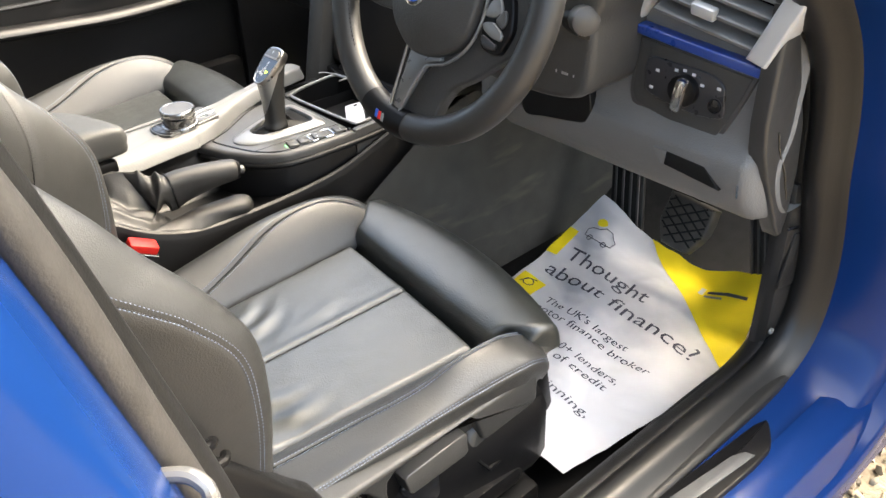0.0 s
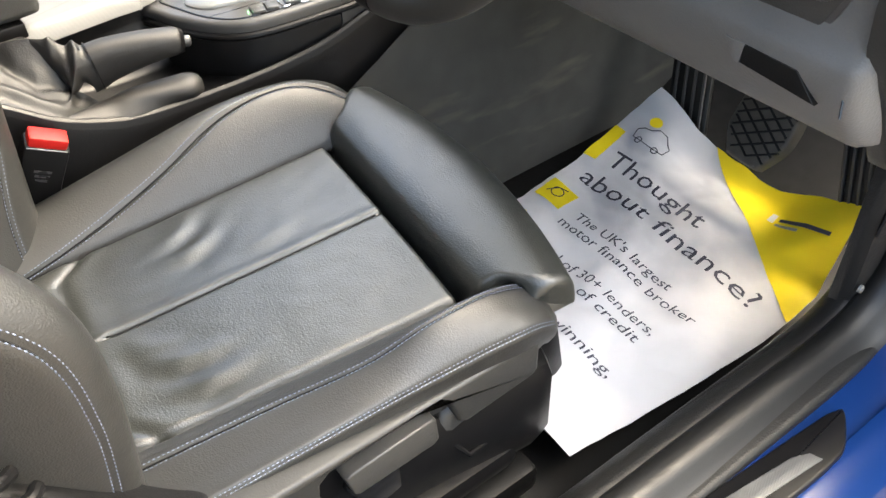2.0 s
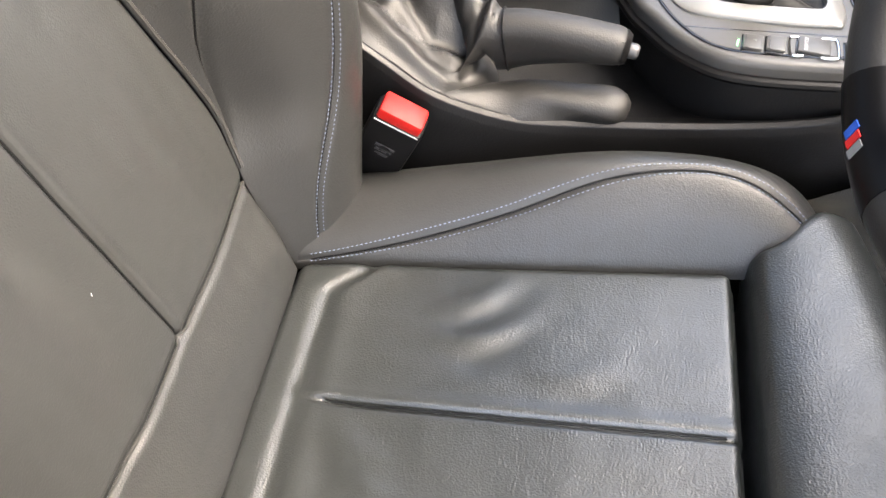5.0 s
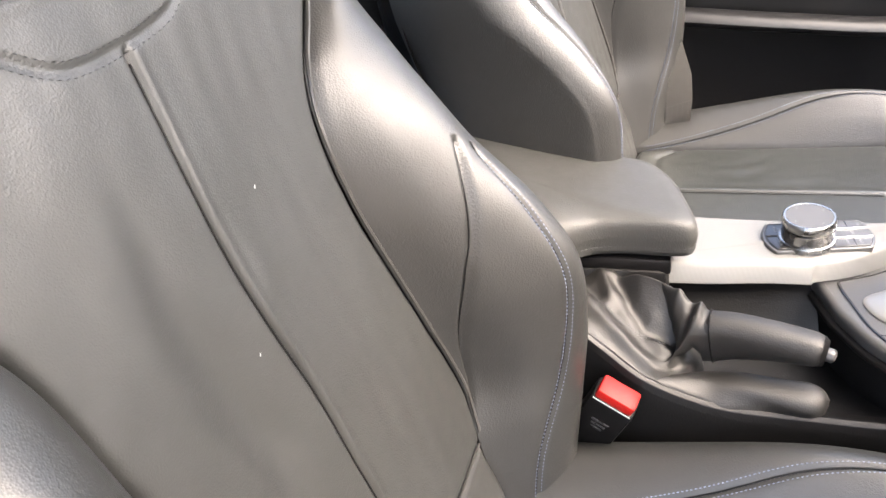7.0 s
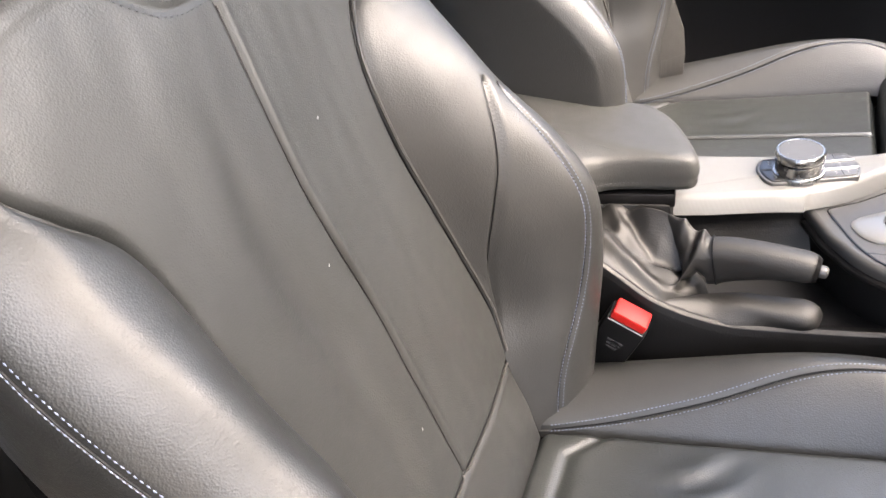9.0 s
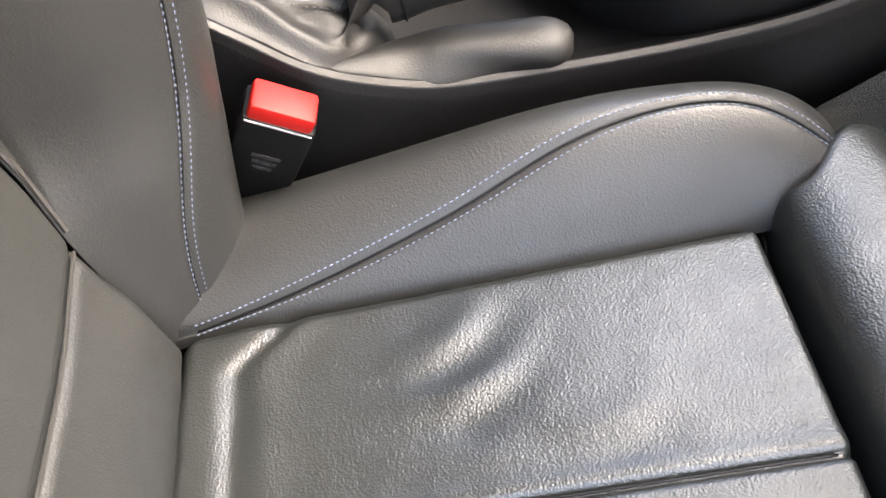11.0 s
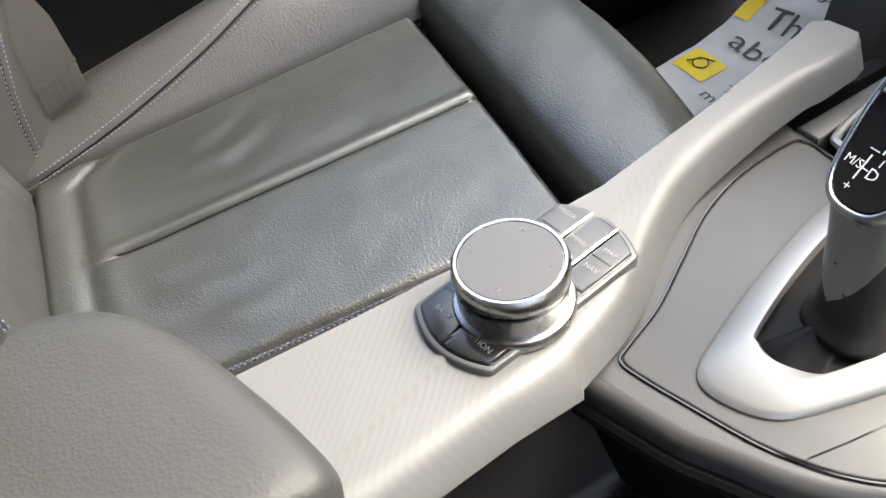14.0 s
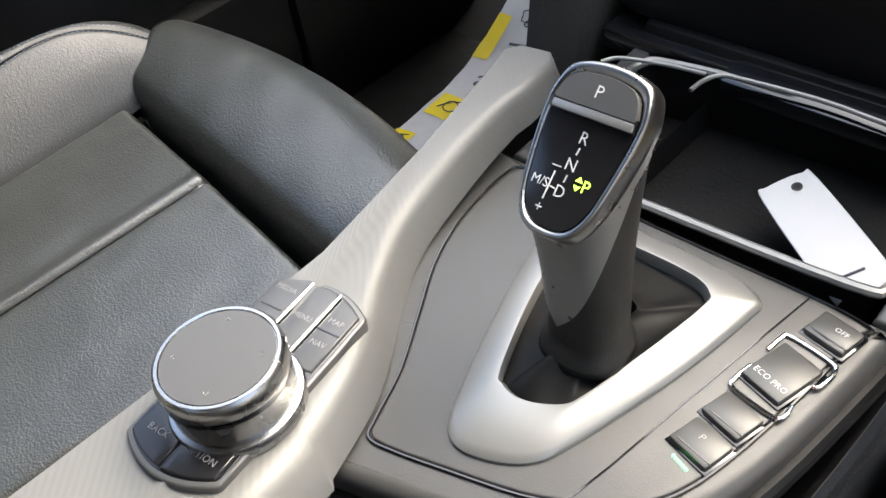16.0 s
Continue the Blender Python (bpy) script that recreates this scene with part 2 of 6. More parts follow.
def table(pts, x):
    """A smooth value at x through (x, value) pairs in rising order."""
    if x <= pts[0][0]:
        return pts[0][1]
    if x >= pts[-1][0]:
        return pts[-1][1]
    for k in range(len(pts) - 1):
        if pts[k][0] <= x <= pts[k + 1][0]:
            break
    x0, y0 = pts[k]
    x1, y1 = pts[k + 1]
    h = x1 - x0
    m0 = (y1 - pts[k - 1][1]) / (x1 - pts[k - 1][0]) if k > 0 else (y1 - y0) / h
    m1 = (pts[k + 2][1] - y0) / (pts[k + 2][0] - x0) if k + 2 < len(pts) else (y1 - y0) / h
    t = (x - x0) / h
    return (2 * t ** 3 - 3 * t ** 2 + 1) * y0 + (t ** 3 - 2 * t ** 2 + t) * h * m0 + (-2 * t ** 3 + 3 * t ** 2) * y1 + (t ** 3 - t ** 2) * h * m1


def smooth(t):
    t = max(0.0, min(1.0, t))
    return t * t * (3 - 2 * t)


def sheet(fn, nu, nv, wrap=False, flip=False):
    """Verts and faces of the surface fn(u, v) over the unit square."""
    verts = [fn(i / nu, j / nv) for j in range(nv + 1) for i in range(nu + (0 if wrap else 1))]
    w = nu if wrap else nu + 1
    faces = []
    for j in range(nv):
        for i in range(nu):
            a, b = j * w + i, j * w + (i + 1) % w
            f = (a, b, b + w, a + w)
            faces.append(f[::-1] if flip else f)
    return verts, faces


def skin(rings, caps=True):
    """A closed body through rings of the same count of points."""
    n = len(rings[0])
    verts = [Vector(p) for r in rings for p in r]
    faces = []
    for j in range(len(rings) - 1):
        for i in range(n):
            k = (i + 1) % n
            faces.append((j * n + i, j * n + k, j * n + n + k, j * n + n + i))
    if caps:
        faces.append(tuple(range(n - 1, -1, -1)))
        faces.append(tuple((len(rings) - 1) * n + i for i in range(n)))
    return verts, faces


def tube(pts, r, sides=8, closed=False, flat=1.0, up=(0, 0, 1)):
    """A round rod along pts. r may be a list. flat scales it along the second axis."""
    p = [Vector(q) for q in pts]
    n = len(p)
    rings = []
    for i in range(n):
        a = p[(i - 1) % n] if closed or i > 0 else p[i]
        b = p[(i + 1) % n] if closed or i < n - 1 else p[i]
        d = (b - a).normalized()
        s = d.cross(Vector(up))
        if s.length < 1e-4:
            s = d.cross(Vector((1, 0, 0)))
        s.normalize()
        w = s.cross(d)
        rad = r[i] if isinstance(r, (list, tuple)) else r
        rings.append([p[i] + s * (math.cos(k / sides * 2 * math.pi) * rad) + w * (math.sin(k / sides * 2 * math.pi) * rad * flat) for k in range(sides)])
    if closed:
        v, f = skin(rings, False)
        m = (n - 1) * sides
        f += [(m + i, m + (i + 1) % sides, (i + 1) % sides, i) for i in range(sides)]
        return v, f
    return skin(rings)


def box(centre, size, r=0.004, turn=None, segs=2):
    bm = bmesh.new()
    bmesh.ops.create_cube(bm, size=1.0)
    bmesh.ops.scale(bm, vec=size, verts=bm.verts)
    if r:
        bmesh.ops.bevel(bm, geom=bm.edges[:], offset=min(r, min(size) * 0.49), segments=segs, profile=0.5, affect="EDGES")
    m = Matrix.Translation(centre)
    if turn:
        m = m @ Euler([radians(a) for a in turn]).to_matrix().to_4x4()
    bmesh.ops.transform(bm, matrix=m, verts=bm.verts)
    return bm


def slab(outline, z0, z1, r=0.003, top=None, segs=3, steps=0):
    """A plate with the given plan outline and a rounded upper edge. z1 may be a function of x, y."""
    pts = [Vector((p[0], p[1])) for p in outline]
    if sum(pts[i - 1].x * pts[i].y - pts[i].x * pts[i - 1].y for i in range(len(pts))) < 0:
        pts.reverse()
    n = len(pts)
    zf = z1 if callable(z1) else (lambda x, y: z1)

    def inset(d):
        out = []
        for i in range(n):
            a, b, c = pts[i - 1], pts[i], pts[(i + 1) % n]
            e, f = (b - a).normalized(), (c - b).normalized()
            m = Vector((-(e.y + f.y), e.x + f.x))
            if m.length < 1e-6:
                m = Vector((-e.y, e.x))
            m.normalize()
            k = max(0.35, m.dot(Vector((-e.y, e.x))))
            out.append(b + m * (d / k))
        return out

    rings = [[Vector((p.x, p.y, z0)) for p in pts]]
    for s in range(segs + 1):
        a = s / segs * math.pi / 2
        ring = inset(r * (1 - math.cos(a)))
        rings.append([Vector((p.x, p.y, zf(p.x, p.y) - r * (1 - math.sin(a)))) for p in ring])
    return skin(rings)


def disc(centre, r, h, sides=32, bevel=0.001, axis=(0, 0, 1), r2=None):
    ax = Vector(axis).normalized()
    q = Vector((0, 0, 1)).rotation_difference(ax)
    r2 = r if r2 is None else r2
    prof = [(r, 0), (r2, h - bevel), (r2 - bevel * 0.3, h - bevel * 0.3), (r2 - bevel, h)]
    return skin([[Vector(centre) + q @ Vector((math.cos(k / sides * 2 * math.pi) * a, math.sin(k / sides * 2 * math.pi) * a, z)) for k in range(sides)] for a, z in prof])


def turned(centre, prof, sides=40, axis=(0, 0, 1)):
    """A turned body of (radius, height) pairs."""
    q = Vector((0, 0, 1)).rotation_difference(Vector(axis).normalized())
    return skin([[Vector(centre) + q @ Vector((math.cos(k / sides * 2 * math.pi) * a, math.sin(k / sides * 2 * math.pi) * a, z)) for k in range(sides)] for a, z in prof])


def letters(text, size, place, thick=0.0, align="LEFT"):
    """A mesh of lettering; place(x, y) gives the world place of a point of the flat text."""
    c = bpy.data.curves.new("text", "FONT")
    c.body, c.size, c.align_x, c.resolution_u = text, size, align, 2
    ob = bpy.data.objects.new("text", c)
    scene.collection.objects.link(ob)
    dg = bpy.context.evaluated_depsgraph_get()
    m = ob.evaluated_get(dg).to_mesh()
    verts = [place(v.co.x, v.co.y) for v in m.vertices]
    faces = [tuple(p.vertices) for p in m.polygons]
    ob.evaluated_get(dg).to_mesh_clear()
    bpy.data.objects.remove(ob)
    bpy.data.curves.remove(c)
    return verts, faces


def stitches(pts, normals, step=0.0042, size=0.0030, r=0.00062, lift=0.0003):
    """Small thread stitches along a polyline."""
    verts, faces = [], []
    carry = 0.0
    for i in range(len(pts) - 1):
        a, b = pts[i], pts[i + 1]
        d = b - a
        ln = d.length
        if ln < 1e-6:
            continue
        d /= ln
        s = carry
        while s < ln:
            c = a + d * s + normals[i] * lift
            n = normals[i]
            w = d.cross(n).normalized() * r
            h = n * r
            k = len(verts)
            verts += [c - d * size * 0.5, c + w, c + h, c - w, c - h, c + d * size * 0.5]
            faces += [(k, k + 1, k + 2), (k, k + 2, k + 3), (k, k + 3, k + 4), (k, k + 4, k + 1), (k + 5, k + 2, k + 1), (k + 5, k + 3, k + 2), (k + 5, k + 4, k + 3), (k + 5, k + 1, k + 4)]
            s += step
        carry = s - ln
    return verts, faces


def join(*meshes):
    verts, faces = [], []
    for v, f in meshes:
        k = len(verts)
        verts += list(v)
        faces += [tuple(i + k for i in q) for q in f]
    return verts, faces


# ---- seats ----
PANEL_W = [(0.05, 0.138), (0.12, 0.142), (0.30, 0.150), (0.43, 0.156), (0.55, 0.16)]
BOLSTER_H = [(-0.02, 0.020), (0.06, 0.026), (0.18, 0.042), (0.30, 0.058), (0.38, 0.058), (0.43, 0.048), (0.47, 0.024), (0.505, -0.022)]
CREST_A = [(-0.02, 0.196), (0.10, 0.200), (0.30, 0.208), (0.40, 0.208), (0.46, 0.204), (0.505, 0.196)]
RIDGE_A = [(-0.02, 0.164), (0.10, 0.168), (0.215, 0.178), (0.30, 0.193), (0.37, 0.196), (0.45, 0.187), (0.505, 0.176)]
RIDGE_H = [(-0.02, 0.006), (0.10, 0.010), (0.215, 0.016), (0.30, 0.028), (0.36, 0.042), (0.41, 0.038), (0.45, 0.022), (0.48, 0.0), (0.498, -0.022), (0.506, -0.050)]
EDGE_A = [(-0.02, 0.228), (0.10, 0.231), (0.30, 0.232), (0.40, 0.231), (0.45, 0.228), (0.485, 0.216), (0.506, 0.188)]
EDGE_H = [(-0.02, 0.006), (0.10, 0.011), (0.28, 0.016), (0.37, 0.015), (0.44, 0.008), (0.47, -0.006), (0.495, -0.034), (0.506, -0.055)]
OUTER_A = [(-0.02, 0.232), (0.10, 0.240), (0.30, 0.250), (0.40, 0.250), (0.46, 0.246), (0.505, 0.226)]
BACK_W = [(0.50, 0.150), (0.595, 0.158), (0.647, 0.169), (0.69, 0.166), (0.731, 0.159), (0.806, 0.147), (0.865, 0.1445), (0.93, 0.147), (0.975, 0.160), (1.009, 0.184), (1.047, 0.206), (1.075, 0.203), (1.105, 0.172), (1.15, 0.120)]
BACK_C = [(0.50, 0.012), (0.62, 0.015), (0.72, 0.019), (0.80, 0.022), (0.87, 0.031), (0.94, 0.034), (1.05, 0.029), (1.15, 0.028)]
BACK_F = [(0.48, 0.045), (0.52, 0.052), (0.60, 0.075), (0.68, 0.096), (0.74, 0.104), (0.80, 0.090), (0.858, 0.067), (0.90, 0.052), (0.95, 0.032), (1.00, 0.016), (1.05, 0.006), (1.08, 0.0), (1.11, -0.004), (1.15, -0.006)]
BACK_E = [(0.48, 0.236), (0.60, 0.248), (0.74, 0.252), (0.90, 0.257), (0.97, 0.257), (1.01, 0.255), (1.04, 0.251), (1.07, 0.249), (1.09, 0.247), (1.11, 0.233), (1.13, 0.205), (1.15, 0.165)]
BACK_G = [(0.48, 0.012), (0.52, 0.028), (0.60, 0.058), (0.67, 0.082), (0.74, 0.092), (0.80, 0.070), (0.84, 0.045), (0.87, 0.026), (0.93, 0.002), (1.00, -0.015), (1.05, -0.024), (1.15, -0.030)]

# seams of the inner side bolster: height, place round the section
CROSS = [(0.610, 0.02), (0.65, 0.08), (0.72, 0.155), (0.779, 0.225), (0.801, 0.26), (0.8615, 0.345), (0.880, 0.375)]
INNER_EDGE = [(0.50, 0.20), (0.547, 0.24), (0.62, 0.32), (0.72, 0.385), (0.80, 0.410), (0.875, 0.425)]
# creases of the cushions: across, along, height, turn, length
CREASES = [(-0.070, 0.222, 0.0032, 0.30, 0.034), (-0.104, 0.214, 0.0028, 0.55, 0.030), (0.068, 0.160, 0.0038, -0.40, 0.038), (0.106, 0.178, 0.0032, -0.20, 0.034), (0.034, 0.142, 0.0024, -0.6, 0.026), (-0.04, 0.30, 0.0015, 0.2, 0.03)]


def cushion_z(y):
    return 0.506 + (y - 0.088) * 0.077


def pinch(d, w):
    return math.exp(-(d / w) ** 2)


def build_seat(cx, oy, oz, label, driver):
    seat = thing("bucket_seat", (cx, 0.2 + oy, 0.29 + oz), label, "car seat", "front seats")
    base = Vector((cx, oy, oz))
    mid = Vector((cx, 0.2 + oy, 0))
    TURNED.append(Matrix.Translation(mid) @ Matrix.Rotation(radians(-6.5), 4, "Z") @ Matrix.Translation(-mid))
    tilt = Vector((0, 1, 0.241)).normalized()

    # cushion: centre panel
    def panel(u, v):
        y = 0.052 + v * 0.368
        w = table(PANEL_W, y)
        a = (u * 2 - 1) * w
        edge = min(1 - abs(u * 2 - 1), 1.0) * w
        z = cushion_z(y) + 0.004 * (1 - (a / w) ** 2) - 0.008 * pinch(edge, 0.005) - 0.022 * pinch(0.420 - y, 0.005)
        if y > 0.085:
            z -= 0.0065 * pinch(a, 0.0024) * smooth((y - 0.088) / 0.035)
            z += 0.0012 * pinch(a + 0.008, 0.006)
        back = y - 0.089 - 0.030 * smooth((abs(a) - 0.100) / 0.040)
        z += 0.0018 * pinch(back + 0.022, 0.018) - 0.0026 * pinch(back, 0.0075) + 0.0012 * pinch(back - 0.016, 0.013)
        for ca, cy, amp, ang, ln in CREASES:
            da, dy = a - ca, y - cy
            p, q = da * math.cos(ang) + dy * math.sin(ang), -da * math.sin(ang) + dy * math.cos(ang)
            p += 6.0 * q * q
            z += (0.90 if driver else 0.40) * amp * (pinch(p, 0.0115) - 0.7 * pinch(p - 0.021, 0.012)) * pinch(q, ln)
        z += 0.0006 * noise.noise(Vector((a * 22, y * 22, 3.0))) + 0.0003 * noise.noise(Vector((a * 60, y * 45, 9.0)))
        z -= 0.035 * smooth((0.062 - y) / 0.03)
        return base + Vector((a, y, z))

    part("cushion_panel", sheet(panel, 150, 170), LEATHER_SOFT, seat, "smooth black leather seat panel with creases", 0)

    # dark tube in the groove puts the seam's shade into colour
    seam = [panel(0.5, (y - 0.052) / 0.368) + Vector((0, 0, 0.0042)) for y in [0.112 + 0.293 * i / 60 for i in range(61)]]
    part("seam_shade", tube(seam, 0.0008, 6), PLASTIC, seat, "dark line holding the seam's shade", 0)

    # cushion: side bolsters
    for side in (-1, 1):
        low = driver and side > 0
        edge_s = 5 / 7 if low else 0.80

        def bolster(s, v, side=side, low=low, edge_s=edge_s, lift=0.0):
            y = -0.02 + v * (0.524 if low else 0.512)
            w, h, c, o = table(PANEL_W, y), table(BOLSTER_H, y), table(CREST_A, y), table(OUTER_A, y)
            prof = [(w - 0.001, -0.012), (w + 0.006, 0.004), (w + 0.5 * (c - w), 0.50 * h + 0.006), (c, h), (c + 0.55 * (o - c), h - 0.006), (o, h - 0.028), (o + 0.004, min(h - 0.05, 0.0) - 0.014), (o - 0.004, -0.075)]
            if low:
                us, uz, ls, lz = table(RIDGE_A, y), table(RIDGE_H, y), table(EDGE_A, y), table(EDGE_H, y)
                prof = [(w - 0.001, -0.012), (w + 0.005, 0.003), (w + 0.62 * (us - w), 0.55 * uz + 0.002), (us, uz), (us + 0.55 * (ls - us), uz - 0.30 * (uz - lz)), (ls, lz), (ls + 0.001, lz - 0.016), (ls - 0.010, min(lz - 0.04, -0.05))]
            q = s * (len(prof) - 1)
            k = min(int(q), len(prof) - 2)
            f = q - k
            pa = [Vector((*prof[max(0, min(len(prof) - 1, k + d))], 0)) for d in (-1, 0, 1, 2)]
            p = 0.5 * (2 * pa[1] + (pa[2] - pa[0]) * f + (2 * pa[0] - 5 * pa[1] + 4 * pa[2] - pa[3]) * f * f + (3 * pa[1] - pa[0] - 3 * pa[2] + pa[3]) * f ** 3)
            s1 = seam_s(y)
            dip = 0.0034 * pinch(s - s1, 0.014) + 0.004 * pinch(s - edge_s, 0.014)
            zz = cushion_z(y) + p.y - dip + lift
            if y < 0.06:
                zz -= 0.02 * smooth((0.06 - y) / 0.07)
            return base + Vector((side * (p.x), y, zz))

        def seam_s(y, low=low):
            if low:
                return 3 / 7
            return table([(0.06, 0.10), (0.12, 0.17), (0.22, 0.28), (0.32, 0.40), (0.40, 0.44), (0.46, 0.36), (0.50, 0.22)], y)

        # shade of the bolster seam, drawn as a dark tube
        line = [bolster(seam_s(-0.02 + v * 0.512), v, lift=0.0012) for v in [0.16 + 0.80 * i / 100 for i in range(101)]]
        part("seam_shade", tube(line, 0.0009, 6), PLASTIC, seat, "dark line holding the seam's shade", 0)
        part("bolster", sheet(bolster, 96, 120, flip=side > 0), LEATHER, seat, "", 0)
        threads = []
        for off in (-0.024, 0.024):
            pts = [bolster(seam_s(-0.02 + v * 0.512) + off, v) for v in [0.16 + 0.80 * i / 120 for i in range(121)]]
            nor = []
            for k in range(121):
                v = 0.16 + 0.80 * k / 120
                s = seam_s(-0.02 + v * 0.512) + off
                n = (bolster(s + 0.01, v) - bolster(s - 0.01, v)).cross(bolster(s, v + 0.01) - bolster(s, v - 0.01)).normalized()
                nor.append(n if n.z > 0 else -n)
            threads.append(stitches(pts, nor, lift=0.0006))
        for off in (-0.014, 0.018):
            pts = [bolster(edge_s + off, 0.06 + 0.90 * i / 120) for i in range(121)]
            nor = [Vector((side * 0.9, 0, 0.45)).normalized()] * 121
            threads.append(stitches(pts, nor))
        tagged(part("stitching", join(*threads), STITCH, seat, "blue-grey twin stitching"), kind="stuff")

    # thigh support
    def pillow(u, v):
        a0 = u * 2 - 1
        half = 0.172
        a = a0 * half
        k = math.sqrt(max(0.0, 1 - (max(0.0, abs(a0) - 0.93) / 0.07) ** 2))
        prof = [(0.432, -0.070), (0.427, -0.020), (0.431, 0.010), (0.447, 0.021), (0.485, 0.0255), (0.521, 0.0240), (0.546, 0.007), (0.553, -0.036), (0.542, -0.085), (0.490, -0.11)]
        q = v * len(prof)
        i = int(q) % len(prof)
        f = q - int(q)
        pa = [Vector((*prof[(i + d) % len(prof)], 0)) for d in (-1, 0, 1, 2)]
        p = 0.5 * (2 * pa[1] + (pa[2] - pa[0]) * f + (2 * pa[0] - 5 * pa[1] + 4 * pa[2] - pa[3]) * f * f + (3 * pa[1] - pa[0] - 3 * pa[2] + pa[3]) * f ** 3)
        end = smooth((abs(a0) - 0.70) / 0.2)
        low = -0.110 + 0.086 * end
        high = -0.045 + 0.040 * end
        y = 0.49 + (p.x - 0.49) * (0.35 + 0.65 * k)
        fwd = smooth((p.x - 0.43) / 0.10)
        a *= 1 + 0.25 * fwd * (0.6 + 0.4 * k)
        y -= fwd * (0.006 + 0.032 * a0 * a0)
        z = cushion_z(0.43) + 0.07 * (y - 0.43) + high + (max(p.y, low) - high) * k
        z += 0.0003 * math.sin(a * 90 + y * 40) * math.sin(y * 60)
        return base + Vector((a, y, z))

    part("thigh_support", sheet(lambda u, v: pillow(v, u), 70, 90, wrap=True), LEATHER_SOFT, seat, "rounded black leather thigh support", 0)
    part("seat_base", box(base + Vector((0, 0.24, 0.405)), (0.46, 0.50, 0.14), 0.03), PLASTIC_FLAT, seat)

    # backrest surface: s = 0 at the centre panel's edge, 1 at the rear corner
    def back_place(a, f, z):
        zz = min(z, 1.09)
        y = 0.026 - 0.241 * (zz - 0.599)
        if z > 1.09:
            th = min(1.0, (z - 1.09) / 0.042) * math.pi / 2
            y -= 0.050 * (1 - math.cos(th)) + 2.4 * max(0.0, z - 1.132)
            zz += 0.030 * math.sin(th) - 0.6 * max(0.0, z - 1.132)
            f *= math.cos(th) * 0.8 + 0.2
        if z > 0.86:
            zz -= 0.034 * smooth((abs(a - 0.028) - 0.12) / 0.15) * smooth((z - 0.90) / 0.20)
        return base + Vector((a, y, zz)) + tilt * f

    def back_panel(u, v):
        z = 0.50 + v * 0.65
        w = table(BACK_W, z)
        a = (u * 2 - 1) * w
        f = -0.004 + 0.005 * (1 - (a / w) ** 2)
        f -= (0.007 if a < 0 else 0.006 + 0.003 * smooth((1.03 - z) / 0.03)) * pinch(w - abs(a), 0.006)
        if 0.598 < z < 1.052:
            f -= 0.0062 * pinch(a + 0.001, 0.0021)
            f += 0.0010 * pinch(a + 0.006, 0.004)
        f -= 0.0045 * pinch(z - 0.598, 0.005)
        f -= 0.0018 * pinch(patch_d(a, z), 0.0020)
        f += 0.0035 * pinch(a - 0.055, 0.035) * math.sin(z * 14) + 0.003 * pinch(a + 0.07, 0.05) * math.sin(z * 11 + 1)
        f -= 0.006 * pinch(a - 0.055, 0.018) * pinch(z - 0.85, 0.13)
        f += 0.0007 * noise.noise(Vector((a * 50, z * 18, 4.0)))
        f += 0.012 * smooth((0.59 - z) / 0.05) * 0.5
        return back_place(a + table(BACK_C, z), f, z)

    PATCH = [(0.0, 1.054), (0.03, 1.0555), (0.05, 1.060), (0.07, 1.073), (0.09, 1.091), (0.11, 1.105), (0.13, 1.112), (0.16, 1.115)]

    def patch_z(a):
        return table(PATCH, abs(a))

    def patch_d(a, z):
        if abs(a) > 0.158:
            return 1.0
        slope = (patch_z(abs(a) + 0.004) - patch_z(abs(a) - 0.004 if abs(a) > 0.004 else 0)) / 0.008
        return (z - patch_z(a)) / math.sqrt(1 + slope * slope)

    # the backrest groove gets its shade from a dark tube
    seam = [back_panel((-0.001 / table(BACK_W, z) + 1) / 2, (z - 0.50) / 0.65) + tilt * 0.0032 for z in [0.602 + 0.442 * i / 80 for i in range(81)]]
    part("seam_shade", tube(seam, 0.0008, 6), PLASTIC, seat, "dark line holding the seam's shade", 0)
    part("back_panel", sheet(back_panel, 200, 260, flip=True), LEATHER_BACK, seat, "smooth black leather backrest panel", 0)
    threads = []
    for off in (0.0045, -0.0045):
        pts = []
        for a in [-0.145 + 0.29 * i / 120 for i in range(121)]:
            slope = (patch_z(a + 0.003) - patch_z(a - 0.003)) / 0.006
            k = math.sqrt(1 + slope * slope)
            b, z = a - off * slope / k, patch_z(a) + off / k
            pts.append(back_panel((b / table(BACK_W, z) + 1) / 2, (z - 0.50) / 0.65))
        threads.append(stitches(pts, [Vector((0, 0.8, 0.6))] * 121, 0.0052, 0.0034, 0.0006, 0.0002))
    tagged(part("stitching", join(*threads), STITCH_DARK, seat, "dark grey stitching"), kind="stuff")

    for side in (-1, 1):
        def wing(s, v, side=side):
            z = 0.49 + v * 0.66
            w, fo, e = table(BACK_W, z), table(BACK_F, z), table(BACK_E, z)
            g = table(BACK_G, z)
            hi = smooth((z - 0.88) / 0.20)
            c = min(0.212 + 0.02 * smooth((z - 1.0) / 0.08), w + 0.55 * (e - w))
            prof = [(w - 0.001, -0.008), (w + 0.005, 0.002 + 0.06 * fo), (w + 0.45 * (c - w), 0.55 * fo + 0.004), (c, fo), (0.5 * (c + e) + 0.004, 0.55 * (fo + g) + 0.004), (e, g), (e + 0.005 - 0.006 * hi, g - 0.03), (e + 0.003 - 0.030 * hi, min(g - 0.05, -0.06)), (e - 0.012 - 0.070 * hi, -0.105)]
            q = s * (len(prof) - 1)
            k = min(int(q), len(prof) - 2)
            f = q - k
            pa = [Vector((*prof[max(0, min(len(prof) - 1, k + d))], 0)) for d in (-1, 0, 1, 2)]
